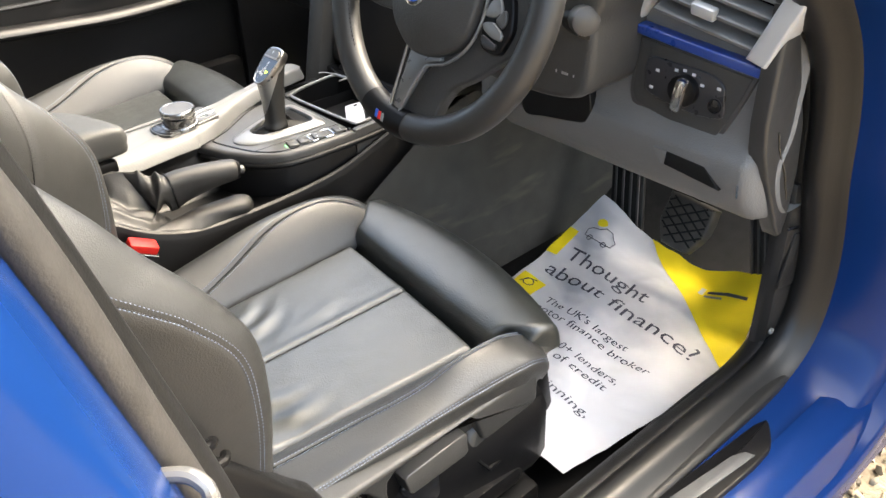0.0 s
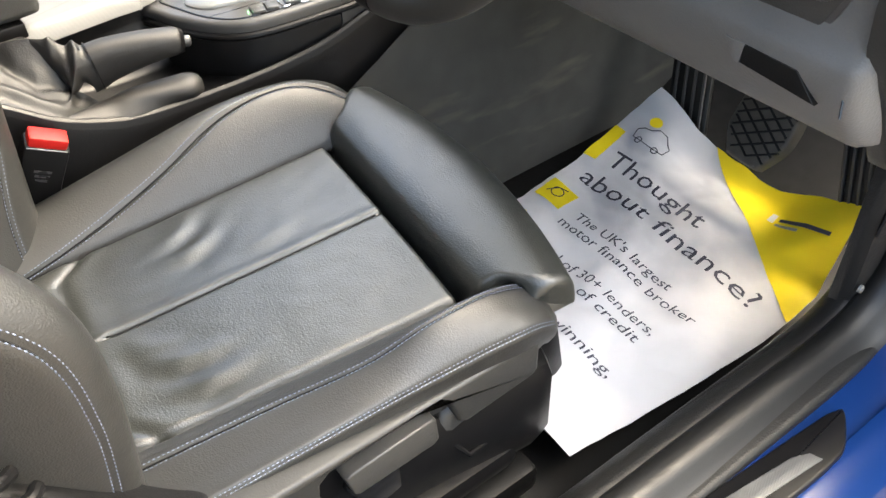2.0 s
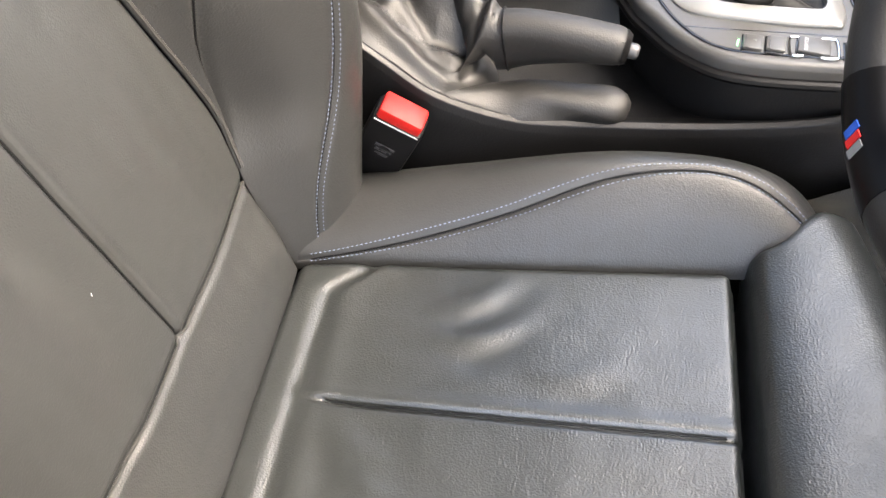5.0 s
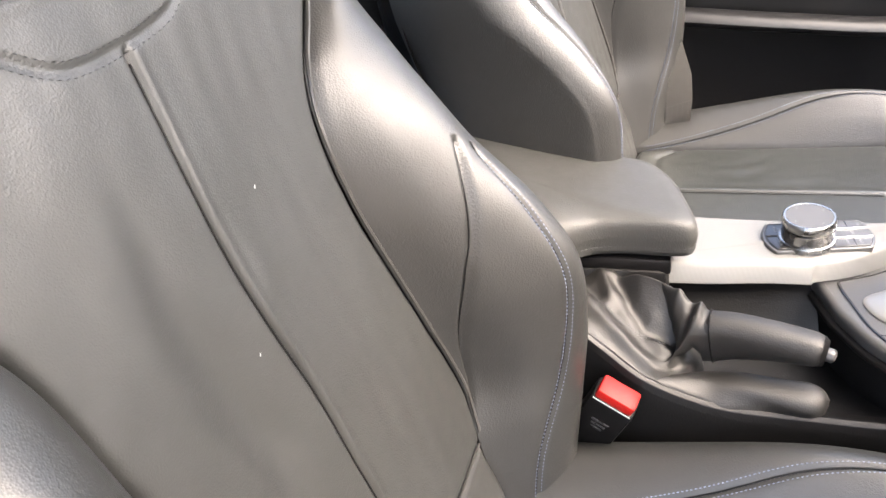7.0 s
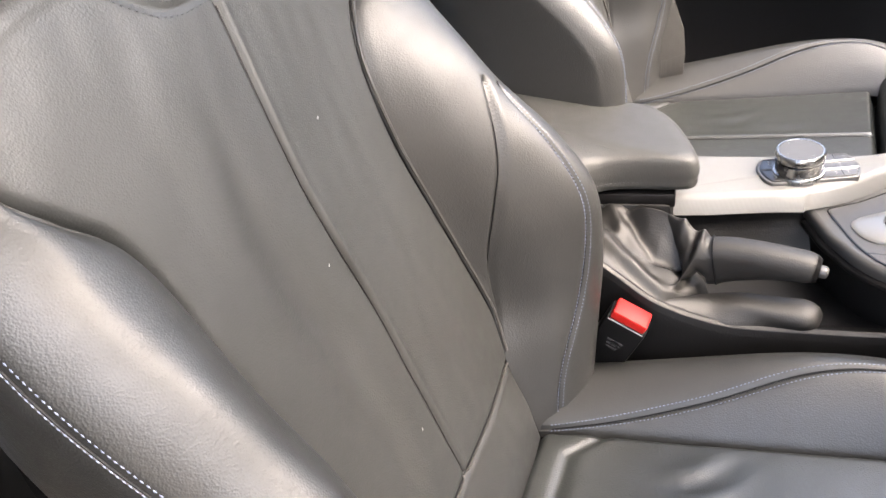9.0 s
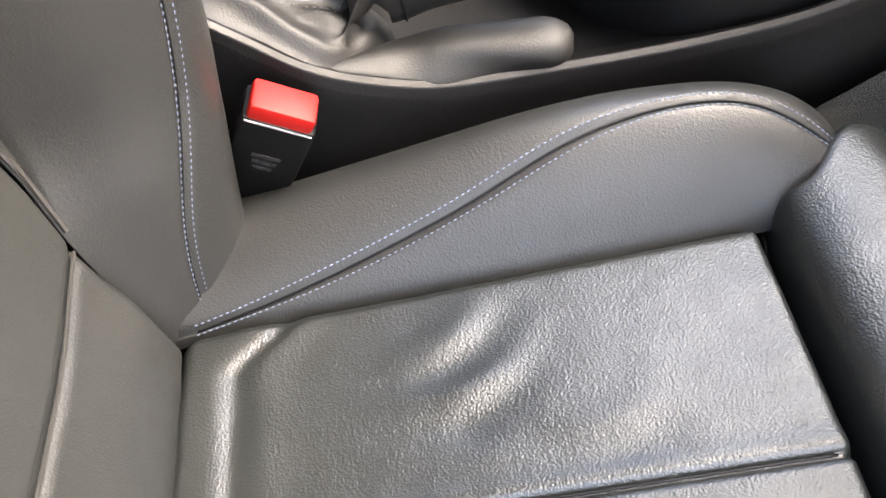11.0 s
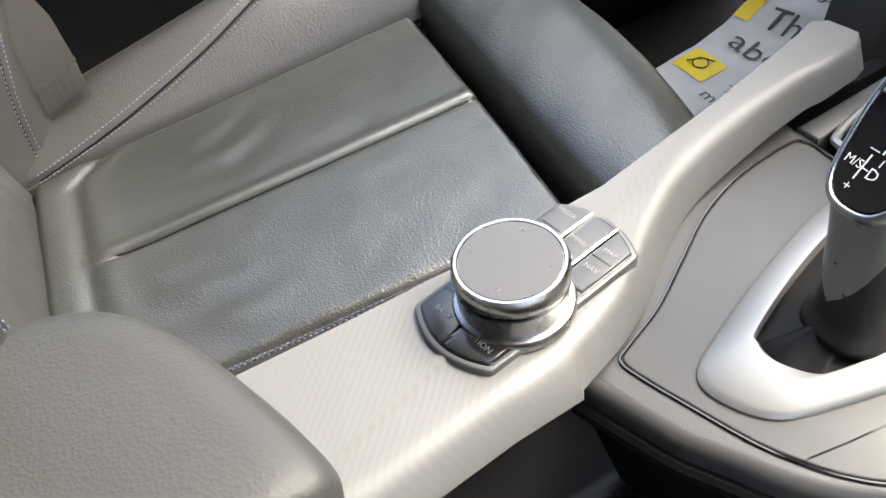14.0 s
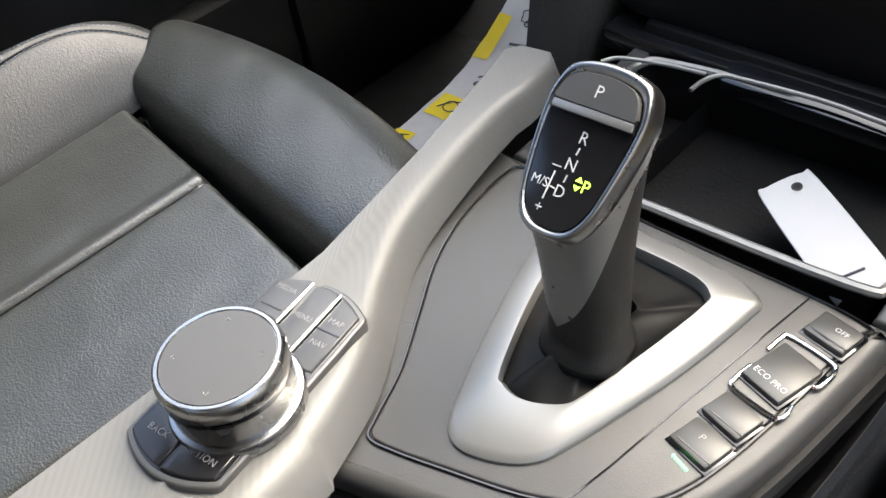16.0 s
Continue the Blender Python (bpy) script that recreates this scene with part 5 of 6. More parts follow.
OPEN = [Vector((p[0], p[1])) for p in OPEN]
shell = thing("bodywork", (0, 0, 0.2), "bright metallic blue car body with open door frame", "bodywork", kind="structure")
strip = ring_strip([(0.750, 0.012), (0.782, 0.016), (0.800, 0.020), (0.838, 0.026), (0.850, 0.032), (0.868, 0.040), (0.878, 0.052), (0.884, 0.075), (0.905, 0.082), (0.912, 0.095), (0.910, 0.14), (0.895, 0.19)])
sv, sf = skin(strip, False)
part("door_frame", (sv, sf), BLUE, shell, "glossy blue painted frame", 50)
seal = ring_strip([(0.742, 0.012), (0.736, 0.004), (0.735, -0.004), (0.740, -0.010), (0.750, -0.012), (0.760, -0.010), (0.767, -0.004), (0.772, 0.004), (0.780, 0.010), (0.786, 0.014), (0.790, 0.020)])
part("door_seal", skin(seal, False), RUBBER, shell, "thick black rubber door seal", 0)
inner_trim = ring_strip([(0.739, 0.002), (0.734, -0.003), (0.727, -0.003), (0.716, 0.003), (0.706, 0.012), (0.701, 0.022), (0.700, 0.06), (0.700, 0.16)])
part("frame_trim", skin(inner_trim, False), TRIM, shell, "black grained trim along the frame", 0)
# weathered second seal on the pillar behind the seat
pill = [(Vector((0.800, -0.205, 1.27))), Vector((0.795, -0.128, 1.07)), Vector((0.792, -0.088, 0.90)), Vector((0.790, -0.058, 0.76)), Vector((0.788, -0.030, 0.60)), Vector((0.785, 0.0, 0.49))]
part("pillar_seal", tube(curve_at(pill, 40), 0.017, 14, flat=0.8), RUBBER_BROWN, shell, "weathered grey-brown rubber seal")
part("sill_top", slab(curve_at([(0.704, -0.06), (0.704, 0.40), (0.706, 0.70), (0.718, 0.80), (0.745, 0.845), (0.775, 0.835), (0.790, 0.76), (0.790, 0.40), (0.785, -0.06)], 60, True), 0.365, 0.392, 0.008), TRIM, shell, "black sill trim")
part("outer_sill", sheet(lambda u, v: Vector((*curve_at([(0.834, 0.380), (0.846, 0.379), (0.862, 0.374), (0.876, 0.366), (0.884, 0.358), (0.890, 0.345), (0.900, 0.318), (0.910, 0.292), (0.912, 0.275)], 24)[int(round(u * 24))].to_2d(), 0)).xzy + Vector((0, -0.3 + v * 1.9, 0)), 24, 30), BLUE, shell, "blue painted outer sill", 0)
# greyed to paint in the ground reflected by the sill's lower edge
part("rocker_strip", sheet(lambda u, v: Vector((0.912 - 0.014 * u - 0.05 * u ** 4, -0.3 + v * 1.9, 0.276 - 0.050 * u)), 8, 20), ROCKER, shell, "grey-blue lower strip with gravel reflection in its colour", 0)
part("underbody", box((0, 0.0, 0.235), (1.66, 3.4, 0.06), 0.02), RUBBER, shell)

# scuff plate
scuff = thing("scuff_plate", (0.805, 0.45, 0.38), "black sill scuff plate with brushed metal inlay", "scuff plate")
part("plate", slab(curve_at([(0.778, -0.02), (0.779, 0.30), (0.786, 0.45), (0.800, 0.64), (0.806, 0.684), (0.814, 0.690), (0.838, 0.655), (0.842, 0.63), (0.842, 0.58), (0.836, 0.45), (0.833, 0.25), (0.831, -0.02)], 80, True), 0.37, 0.388, 0.003), PLASTIC_FLAT, scuff)
part("inlay", slab([(0.788, 0.10), (0.788, 0.36), (0.795, 0.455), (0.814, 0.600), (0.822, 0.618), (0.834, 0.622), (0.818, 0.475), (0.811, 0.36), (0.811, 0.10)], 0.38, 0.3896, 0.0008), SCUFF, scuff, "brushed metal inlay")
for k, mat in enumerate((LIGHT_BLUE_MARK, BLUE_MARK, RED_MARK, SILVER_DARK)):
    q = 0.448 + 0.0046 * k
    part("stripe_mark", ([Vector((0.7985, q, 0.3901)), Vector((0.8085, q + 0.008, 0.3901)), Vector((0.8085, q + 0.0118, 0.3901)), Vector((0.7985, q + 0.0038, 0.3901))], [(0, 1, 2, 3)]), mat, scuff, "slanted colour stripe", 0)

# door striker on the pillar
striker = thing("door_striker", (0.82, -0.09, 0.83), "chrome door striker loop on the blue pillar", "door striker")
part("striker_plate", box((0.812, -0.100, 0.866), (0.026, 0.005, 0.064), 0.0015, (8, 0, 12)), SILVER, striker)
part("striker_loop", tube(curve_at([(0.806, -0.102, 0.882), (0.822, -0.084, 0.884), (0.832, -0.078, 0.880), (0.836, -0.077, 0.872), (0.836, -0.077, 0.858), (0.832, -0.078, 0.850), (0.822, -0.084, 0.846), (0.806, -0.102, 0.844)], 40), 0.0048, 10), SILVER_DARK, striker)
for z in (0.842, 0.890):
    part("striker_bolt", disc((0.812, -0.0975, z), 0.0065, 0.004, 6, 0.001, (0.1, 1, 0)), SILVER_DARK, striker)

# open front door, edge on, with its hinge
door = thing("door_1", (0.90, 0.95, 0.25), "open blue front door seen at its hinge edge", "door", kind="structure")
part("door_skin", box((1.25, 1.10, 0.62), (0.80, 0.04, 0.74), 0.02, (0, 0, 12)), BLUE, door)
part("door_card", box((1.25, 1.055, 0.60), (0.74, 0.05, 0.66), 0.03, (0, 0, 12)), PLASTIC, door, "black door card")
hinge = part("hinge", box((0.865, 0.86, 0.735), (0.05, 0.035, 0.045), 0.008, (0, 0, 20)), PLASTIC_FLAT, door, "black hinge")
part("hinge_bolt", disc((0.862, 0.838, 0.740), 0.009, 0.006, 6, 0.001, (0, -1, 0)), SILVER_DARK, hinge)
part("door_wiring", tube(curve_at([(0.80, 0.93, 0.56), (0.85, 0.95, 0.53), (0.90, 1.0, 0.54)], 14), 0.018, 12), RUBBER, door, "black rubber cable sleeve")

# ---- floor, footwells ----
def floor_z(y):
    return 0.262 + 0.62 * max(0.0, y - 1.06) ** 1.15 if y < 1.30 else 0.262 + 0.62 * 0.24 ** 1.15 + (y - 1.30) * 1.2


floor = thing("floor", (0, 0.4, 0.27), "dark grey carpeted car floor", "floor", kind="structure")
part("carpet", sheet(lambda u, v: Vector((-0.72 + 1.44 * u, -1.2 + v * 2.75, floor_z(-1.2 + v * 2.75))), 40, 110), CARPET, floor, "", 0)
part("kick_panel", box((0.722, 0.965, 0.46), (0.032, 0.33, 0.44), 0.014), TRIM, floor, "black moulded kick panel")
part("kick_cover", box((0.7385, 0.828, 0.552), (0.004, 0.046, 0.085), 0.0015, (-14, 0, 0)), TRIM, floor, "small hatch cover")
part("kick_slot", box((0.7385, 0.806, 0.612), (0.003, 0.030, 0.005), 0.001, (-18, 0, 0)), GLOSS, floor, "narrow dark slot")
part("kick_screw", disc((0.7385, 0.806, 0.437), 0.005, 0.004, 14, 0.001, (1, 0, 0)), SILVER, floor, "pale screw head")
part("kick_panel", box((-0.705, 0.98, 0.44), (0.03, 0.34, 0.40), 0.012), PLASTIC, floor)
part("tunnel_side", sheet(lambda u, v: Vector((0.146 + 0.034 * v - 0.02 * (1 - v) * smooth((u - 0.5) / 0.5), -0.15 + u * 1.45, 0.47 + 0.17 * smooth((u - 0.36) / 0.3) - v * (0.22 + 0.15 * smooth((u - 0.36) / 0.3)))), 40, 12), DUSTY, floor, "dusty carpeted tunnel side", 0)
part("tunnel_side", sheet(lambda u, v: Vector((-0.118 - 0.03 * v, 0.20 + u * 1.1, 0.62 - v * 0.36)), 40, 12, flip=True), CARPET, floor, "", 0)
part("bulkhead", box((0, 1.50, 0.62), (1.44, 0.05, 0.70), 0.02), CARPET, floor)

# paper mats
def along(c, q):
    """The point at the part q of the length of the polyline c."""
    run = [0.0]
    for k in range(len(c) - 1):
        run.append(run[-1] + (c[k + 1] - c[k]).length)
    s = max(0.0, min(1.0, q)) * run[-1]
    for k in range(len(c) - 1):
        if s <= run[k + 1]:
            break
    return c[k].lerp(c[k + 1], (s - run[k]) / (run[k + 1] - run[k]))


def mat_surface(m):
    left, right = curve_at(m["left"], 20), curve_at(m["right"], 20)

    def at(p, q, lift=0.0):
        """p across, q from the front edge back, both 0 to 1."""
        a, b = along(left, q), along(right, q)
        r = a.lerp(b, p)
        r.z -= 0.055 * math.sin(math.pi * p) * (1 - smooth(q / 0.22))
        r.z += 0.0065 * abs(noise.noise(Vector((p * 5 + q * 3, q * 6 - p * 2, m["seed"])))) + 0.0035 * abs(noise.noise(Vector((p * 9, q * 13, m["seed"] + 5))))
        r.z += 0.006 * math.sin(p * 7 + q * 4) * math.sin(q * 9 + 1) * 0.7 + 0.003 * math.sin(p * 17 - q * 12) + lift
        return r
    return at


def paper_mat(name, m, label, grid=(90, 120)):
    t = thing(name, m["right"][0], label, "paper mat", "paper floor mats")
    at = mat_surface(m)
    part("sheet", sheet(lambda u, v: at(u, v, 0.004), grid[0], grid[1], flip=True), PAPER, t, "white printed paper", 0)

    def patch(name, poly, mat, lift=0.0052, label="", n=10):
        """A printed four-sided field."""
        a, b, c, d = [Vector((*q, 0)) for q in poly]
        part(name, sheet(lambda u, v: at(*(a.lerp(b, u).lerp(d.lerp(c, u), v)).xy, lift), n, n, flip=True), mat, t, label, 0)

    def line(text, size, p0, p1, q, mat=INK):
        """Lettering from p0 to p1 with its base line at q."""
        v, f = letters(text, size, lambda x, y: Vector((x, y, 0)))
        wide = max(c.x for c in v)
        part("lettering", ([at(p0 + (p1 - p0) * c.x / wide, q - c.y / 0.57, 0.0056) for c in v], f), mat, t)

    patch("yellow_corner", [(0.34, 0.0), (1.0, 0.0), (1.0, 0.335), (0.995, 0.34)], PAPER_YELLOW, label="yellow printed corner", n=20)
    patch("yellow_block", [(0.0, 0.165), (0.055, 0.165), (0.055, 0.290), (0.0, 0.300)], PAPER_YELLOW)
    patch("yellow_block", [(0.02, 0.425), (0.155, 0.425), (0.155, 0.505), (0.02, 0.505)], PAPER_YELLOW)
    patch("yellow_block", [(0.0, 0.575), (0.085, 0.575), (0.085, 0.65), (0.0, 0.65)], PAPER_YELLOW)
    line("Thought", 0.046, 0.095, 0.555, 0.280)
    line("about finance?", 0.046, 0.07, 0.89, 0.372)
    line("The UK's largest", 0.0245, 0.22, 0.68, 0.492)
    line("motor finance broker", 0.0245, 0.195, 0.835, 0.537)
    line("Panel of 30+ lenders,", 0.0245, 0.195, 0.79, 0.635)
    line("All types of credit", 0.0245, 0.20, 0.78, 0.680)
    line("winning,", 0.0245, 0.56, 0.838, 0.800)
    # car outline over the heading
    car = [(0.16, 0.120), (0.15, 0.095), (0.17, 0.080), (0.20, 0.076), (0.22, 0.055), (0.26, 0.055), (0.29, 0.076), (0.31, 0.085), (0.31, 0.115), (0.285, 0.120), (0.18, 0.120)]
    part("car_mark", tube([at(p - 0.066, q + 0.045, 0.006) for p, q in car], 0.0009, 4, True), INK, t, "small car outline")
    for c in (0.19, 0.275):
        part("car_mark", tube([at(c - 0.066 + 0.013 * math.cos(k / 12 * 6.283), 0.167 + 0.010 * math.sin(k / 12 * 6.283), 0.006) for k in range(12)], 0.0009, 4, True), INK, t)
    part("dot_mark", (lambda c: (c, [tuple(range(len(c)))]))([at(0.115 + 0.026 * math.cos(k / 20 * 6.283), 0.090 + 0.019 * math.sin(k / 20 * 6.283), 0.0056) for k in range(20)]), PAPER_YELLOW, t, "yellow dot", 0)
    # small printed figures on the blocks
    for pc, qc in ((0.088, 0.462), (0.045, 0.612)):
        part("print_mark", tube([at(pc + 0.026 * math.cos(k / 10 * 6.283), qc + 0.018 * math.sin(k / 10 * 6.283), 0.006) for k in range(10)], 0.0009, 4, True), INK, t)
        part("print_mark", tube([at(pc - 0.040, qc + 0.016, 0.006), at(pc - 0.012, qc - 0.016, 0.006), at(pc + 0.024, qc - 0.026, 0.006)], 0.0010, 4), INK, t)
    # brand mark as plain bars
    patch("brand_bar", [(0.750, 0.090), (0.94, 0.086), (0.94, 0.099), (0.750, 0.104)], INK, 0.0058, "dark print bar", 4)
    patch("brand_bar", [(0.712, 0.082), (0.735, 0.080), (0.735, 0.118), (0.712, 0.121)], PAPER, 0.0058, "white print mark", 4)
    patch("brand_bar", [(0.745, 0.114), (0.83, 0.112), (0.83, 0.122), (0.745, 0.124)], GREY_INK, 0.0058, "", 4)
    return t


paper_mat("paper_floor_mat", {"seed": 1.0, "left": [(0.259, 1.031, 0.376), (0.231, 0.970, 0.317), (0.232, 0.86, 0.285), (0.238, 0.70, 0.276), (0.240, 0.50, 0.278)],
                              "right": [(0.634, 1.009, 0.376), (0.650, 0.93, 0.300), (0.656, 0.877, 0.280), (0.658, 0.65, 0.300), (0.652, 0.46, 0.330)]},
          "creased white and yellow printed paper mat in the driver's footwell")
paper_mat("paper_floor_mat", {"seed": 9.0, "left": [(-0.585, 1.14, 0.37), (-0.575, 1.02, 0.305), (-0.565, 0.91, 0.282), (-0.565, 0.78, 0.276), (-0.565, 0.59, 0.276)],
                              "right": [(-0.170, 1.14, 0.37), (-0.165, 1.02, 0.305), (-0.155, 0.91, 0.282), (-0.155, 0.78, 0.276), (-0.155, 0.59, 0.276)]},
          "white and yellow printed paper mat in the passenger's footwell")

# pedals
brake_pedal = thing("brake_pedal", (0.455, 1.02, 0.41), "worn rubber brake pedal with crossed grooves", "pedal")
pm = Matrix.Translation((0.477, 0.982, 0.428)) @ Euler((radians(64), radians(-6), radians(-12))).to_matrix().to_4x4()
pad_v, pad_f = slab(curve_at([(-0.052, 0.038), (-0.045, 0.044), (0.045, 0.044), (0.052, 0.036), (0.052, 0.008), (0.046, -0.014), (0.026, -0.044), (0.018, -0.048), (-0.030, -0.048), (-0.038, -0.044), (-0.054, -0.016), (-0.056, 0.0)], 60, True), -0.010, 0.009, 0.006)
part("pad", ([pm @ q for q in pad_v], pad_f), PEDAL_RUBBER, brake_pedal)
for k in range(-4, 5):
    for s in (1, -1):
        a, b = Vector((-0.047, k * 0.018 - s * 0.025, 0.0085)), Vector((0.047, k * 0.018 + s * 0.025, 0.0085))
        cl = [q for q in (a.lerp(b, i / 12) for i in range(13)) if abs(q.y) < 0.040 and abs(q.x) < 0.050 + min(0.0, q.y + 0.012) * 0.7]
        if len(cl) > 1:
            part("rib", tube([pm @ q for q in cl], 0.0022, 5), RUBBER, brake_pedal)
part("arm", tube([pm @ Vector((0, 0.02, -0.01)), Vector((0.478, 1.10, 0.60)), Vector((0.475, 1.12, 0.75))], 0.010, 8), PLASTIC_FLAT, brake_pedal)
gas = thing("accelerator_pedal", (0.58, 1.07, 0.31), "black ribbed accelerator pedal", "pedal")
gm = Matrix.Translation((0.602, 1.030, 0.425)) @ Euler((radians(80), radians(-18), radians(-4))).to_matrix().to_4x4()
part("pad", put(box((0, 0, 0), (0.055, 0.20, 0.014), 0.005), gm), RUBBER, gas)
for k in range(4):
    part("rib", put(box((-0.020 + 0.013 * k, 0, 0.008), (0.005, 0.185, 0.005), 0.0015), gm), PLASTIC_MID, gas)
rest = thing("foot_rest", (0.30, 1.05, 0.40), "black ribbed foot rest", "foot rest")
rm = Matrix.Translation((0.283, 1.075, 0.400)) @ Euler((radians(64), radians(-14), radians(14))).to_matrix().to_4x4()
part("pad", put(box((0, 0, 0), (0.07, 0.22, 0.014), 0.005), rm), RUBBER, rest)
for k in range(4):
    part("rib", put(box((-0.024 + 0.016 * k, 0, 0.008), (0.005, 0.20, 0.005), 0.0015), rm), PLASTIC_MID, rest)

# ---- driver's seat side trim, with levers ----
side = thing("seat_side_trim", (0.62, 0.22, 0.29), "black plastic seat side trim with two adjusting levers", "seat trim")


def upright(outline, x0, x1, r):
    v, f = slab(outline, 0, x1 - x0, r)
    return [Vector((x0 + q.z, q.x, q.y)) for q in v], f


# the outer cover is cut away round both levers
SIDE = [(-0.09, 0.520), (0.124, 0.522), (0.29, 0.518), (0.373, 0.516), (0.424, 0.515), (0.436, 0.508), (0.435, 0.470), (0.428, 0.463), (0.346, 0.458), (0.338, 0.463), (0.326, 0.500), (0.315, 0.510), (0.202, 0.508), (0.192, 0.500), (0.190, 0.484), (0.194, 0.450), (0.184, 0.440), (0.175, 0.453), (0.174, 0.486), (0.165, 0.500), (0.156, 0.508), (0.055, 0.507), (0.045, 0.497), (0.042, 0.450), (-0.05, 0.43), (-0.10, 0.44)]
part("panel", upright(SIDE, 0.590, 0.622, 0.005), SEAT_COVER, side, "grained black cover", 50)
part("inner_panel", upright([(-0.09, 0.500), (0.42, 0.490), (0.425, 0.430), (0.40, 0.392), (0.15, 0.385), (-0.05, 0.39), (-0.10, 0.42)], 0.575, 0.603, 0.006), PLASTIC_FLAT, side, "black inner panel")
part("lower_facet", upright([(0.324, 0.476), (0.426, 0.478), (0.436, 0.470), (0.430, 0.448), (0.402, 0.424), (0.360, 0.404), (0.326, 0.402), (0.318, 0.420)], 0.585, 0.615, 0.012), SEAT_COVER, side, "receding lower front of the cover", 60)
for dy in (0.0, -0.149):
    lev = part("lever", upright([(0.214 + dy, 0.487), (0.220 + dy, 0.461), (0.225 + dy, 0.457), (0.307 + dy, 0.459), (0.312 + dy, 0.464), (0.310 + dy, 0.492), (0.306 + dy, 0.496), (0.219 + dy, 0.491)], 0.598, 0.6235, 0.002), LEVER, side, "satin grey lever", 50)
    # a dark gloss plate carries the shade of the hollow below each lever
    part("hollow_shade", upright(curve_at([(0.224 + dy, 0.459), (0.226 + dy, 0.430), (0.240 + dy, 0.402), (0.272 + dy, 0.400), (0.299 + dy, 0.420), (0.309 + dy, 0.452), (0.303 + dy, 0.464)], 40, True), 0.595, 0.610, 0.005), KEY_GLOSS, lev, "dark gloss plate for the shaded hollow under the lever", 60)
for y in (-0.02, 0.185, 0.335):
    part("cover_rib", tube([Vector((0.615, y, 0.425)), Vector((0.622, y + 0.012, 0.405)), Vector((0.616, y + 0.05, 0.398))], 0.003, 8), PLASTIC_FLAT, side)
part("rail", box((0.606, 0.10, 0.362), (0.046, 0.62, 0.034), 0.013, (-1, 0, 0)), PLASTIC_FLAT, side, "black seat rail")
part("rail_foot", box((0.615, 0.20, 0.310), (0.05, 0.46, 0.04), 0.01), PLASTIC, side)
part("rail_bolt", disc((0.641, 0.302, 0.344), 0.004, 0.004, 12, 0.001, (1, 0, 0)), SILVER_DARK, side)
part("switch", box((0.612, 0.404, 0.436), (0.006, 0.030, 0.005), 0.002, (28, 0, 0)), PLASTIC_FLAT, side)
part("front_cover", box((0.562, 0.482, 0.435), (0.06, 0.035, 0.11), 0.012, (10, 0, 0)), PLASTIC_FLAT, side)
belt_anchor = thing("belt_anchor", (0.63, 0.0, 0.55), "black belt anchor plate with screw beside the seat", "belt anchor")
part("cover", upright(curve_at([(-0.07, 0.70), (-0.03, 0.702), (0.0, 0.682), (0.035, 0.642), (0.08, 0.580), (0.106, 0.548), (0.104, 0.53), (0.06, 0.515), (0.02, 0.50), (-0.08, 0.52)], 60, True), 0.600, 0.628, 0.007), PLASTIC, belt_anchor)
part("screw", disc((0.628, 0.012, 0.632), 0.005, 0.005, 20, 0.002, (1, 0, 0)), SILVER_DARK, belt_anchor)
for k in range(2):
    part("lug", tube(curve_at([(0.64, -0.045 - 0.012 * k, 0.725 - 0.03 * k), (0.642, -0.005 + 0.008 * k, 0.712 - 0.026 * k), (0.63, 0.008 + 0.008 * k, 0.702 - 0.022 * k)], 10), 0.0048, 10), PLASTIC_FLAT, belt_anchor, "black guide lug")
part("belt", sheet(lambda u, v: Vector((0.632 + 0.06 * u * u, 0.02 - 0.06 * v - 0.10 * u, 0.52 - 0.02 * v)), 10, 4), BELT, belt_anchor)

# ---- dashboard ----
dash = thing("dashboard", (0.2, 0.85, 0.65), "dark grey dashboard with blue trim strip", "dashboard")


def fascia(outline, y0, y1, r):
    v, f = slab(outline, 0, y0 - y1, r)
    return [Vector((q.x, y0 - q.z, q.y)) for q in v], [g[::-1] for g in f]


def dash_face(u, v):
    """u across from the column to the outer end, v from top to lower edge."""
    x = 0.30 + u * 0.44
    prof = [(0.800, 1.02), (0.735, 0.985), (0.712, 0.945), (0.706, 0.90), (0.702, 0.865), (0.700, 0.82), (0.698, 0.775), (0.690, 0.752), (0.682, 0.735), (0.688, 0.70), (0.712, 0.660), (0.745, 0.648), (0.86, 0.650)]
    q = v * (len(prof) - 1)
    k = min(int(q), len(prof) - 2)
    f = q - k
    pa = [Vector((*prof[max(0, min(len(prof) - 1, k + d))], 0)) for d in (-1, 0, 1, 2)]
    p = 0.5 * (2 * pa[1] + (pa[2] - pa[0]) * f + (2 * pa[0] - 5 * pa[1] + 4 * pa[2] - pa[3]) * f * f + (3 * pa[1] - pa[0] - 3 * pa[2] + pa[3]) * f ** 3)
    edge = smooth((u - 0.93) / 0.07)
    return Vector((x, p.x + 0.05 * edge * edge, p.y))


part("lower_face", sheet(dash_face, 60, 70, flip=True), PLASTIC_GREY, dash, "dark grey grained facing", 0)
# darker plastic than the facing paints in the end's weaker light
part("end_cover", upright([(0.690, 0.985), (0.688, 0.925), (0.684, 0.877), (0.682, 0.80), (0.688, 0.765), (0.705, 0.725), (0.735, 0.67), (0.758, 0.628), (0.768, 0.614), (0.778, 0.614), (0.784, 0.64), (0.786, 0.708), (0.774, 0.777), (0.747, 0.84), (0.722, 0.90), (0.704, 0.985)], 0.715, 0.737, 0.005), SEAT_COVER, dash, "end cover with its shade in a darker plastic", 50)
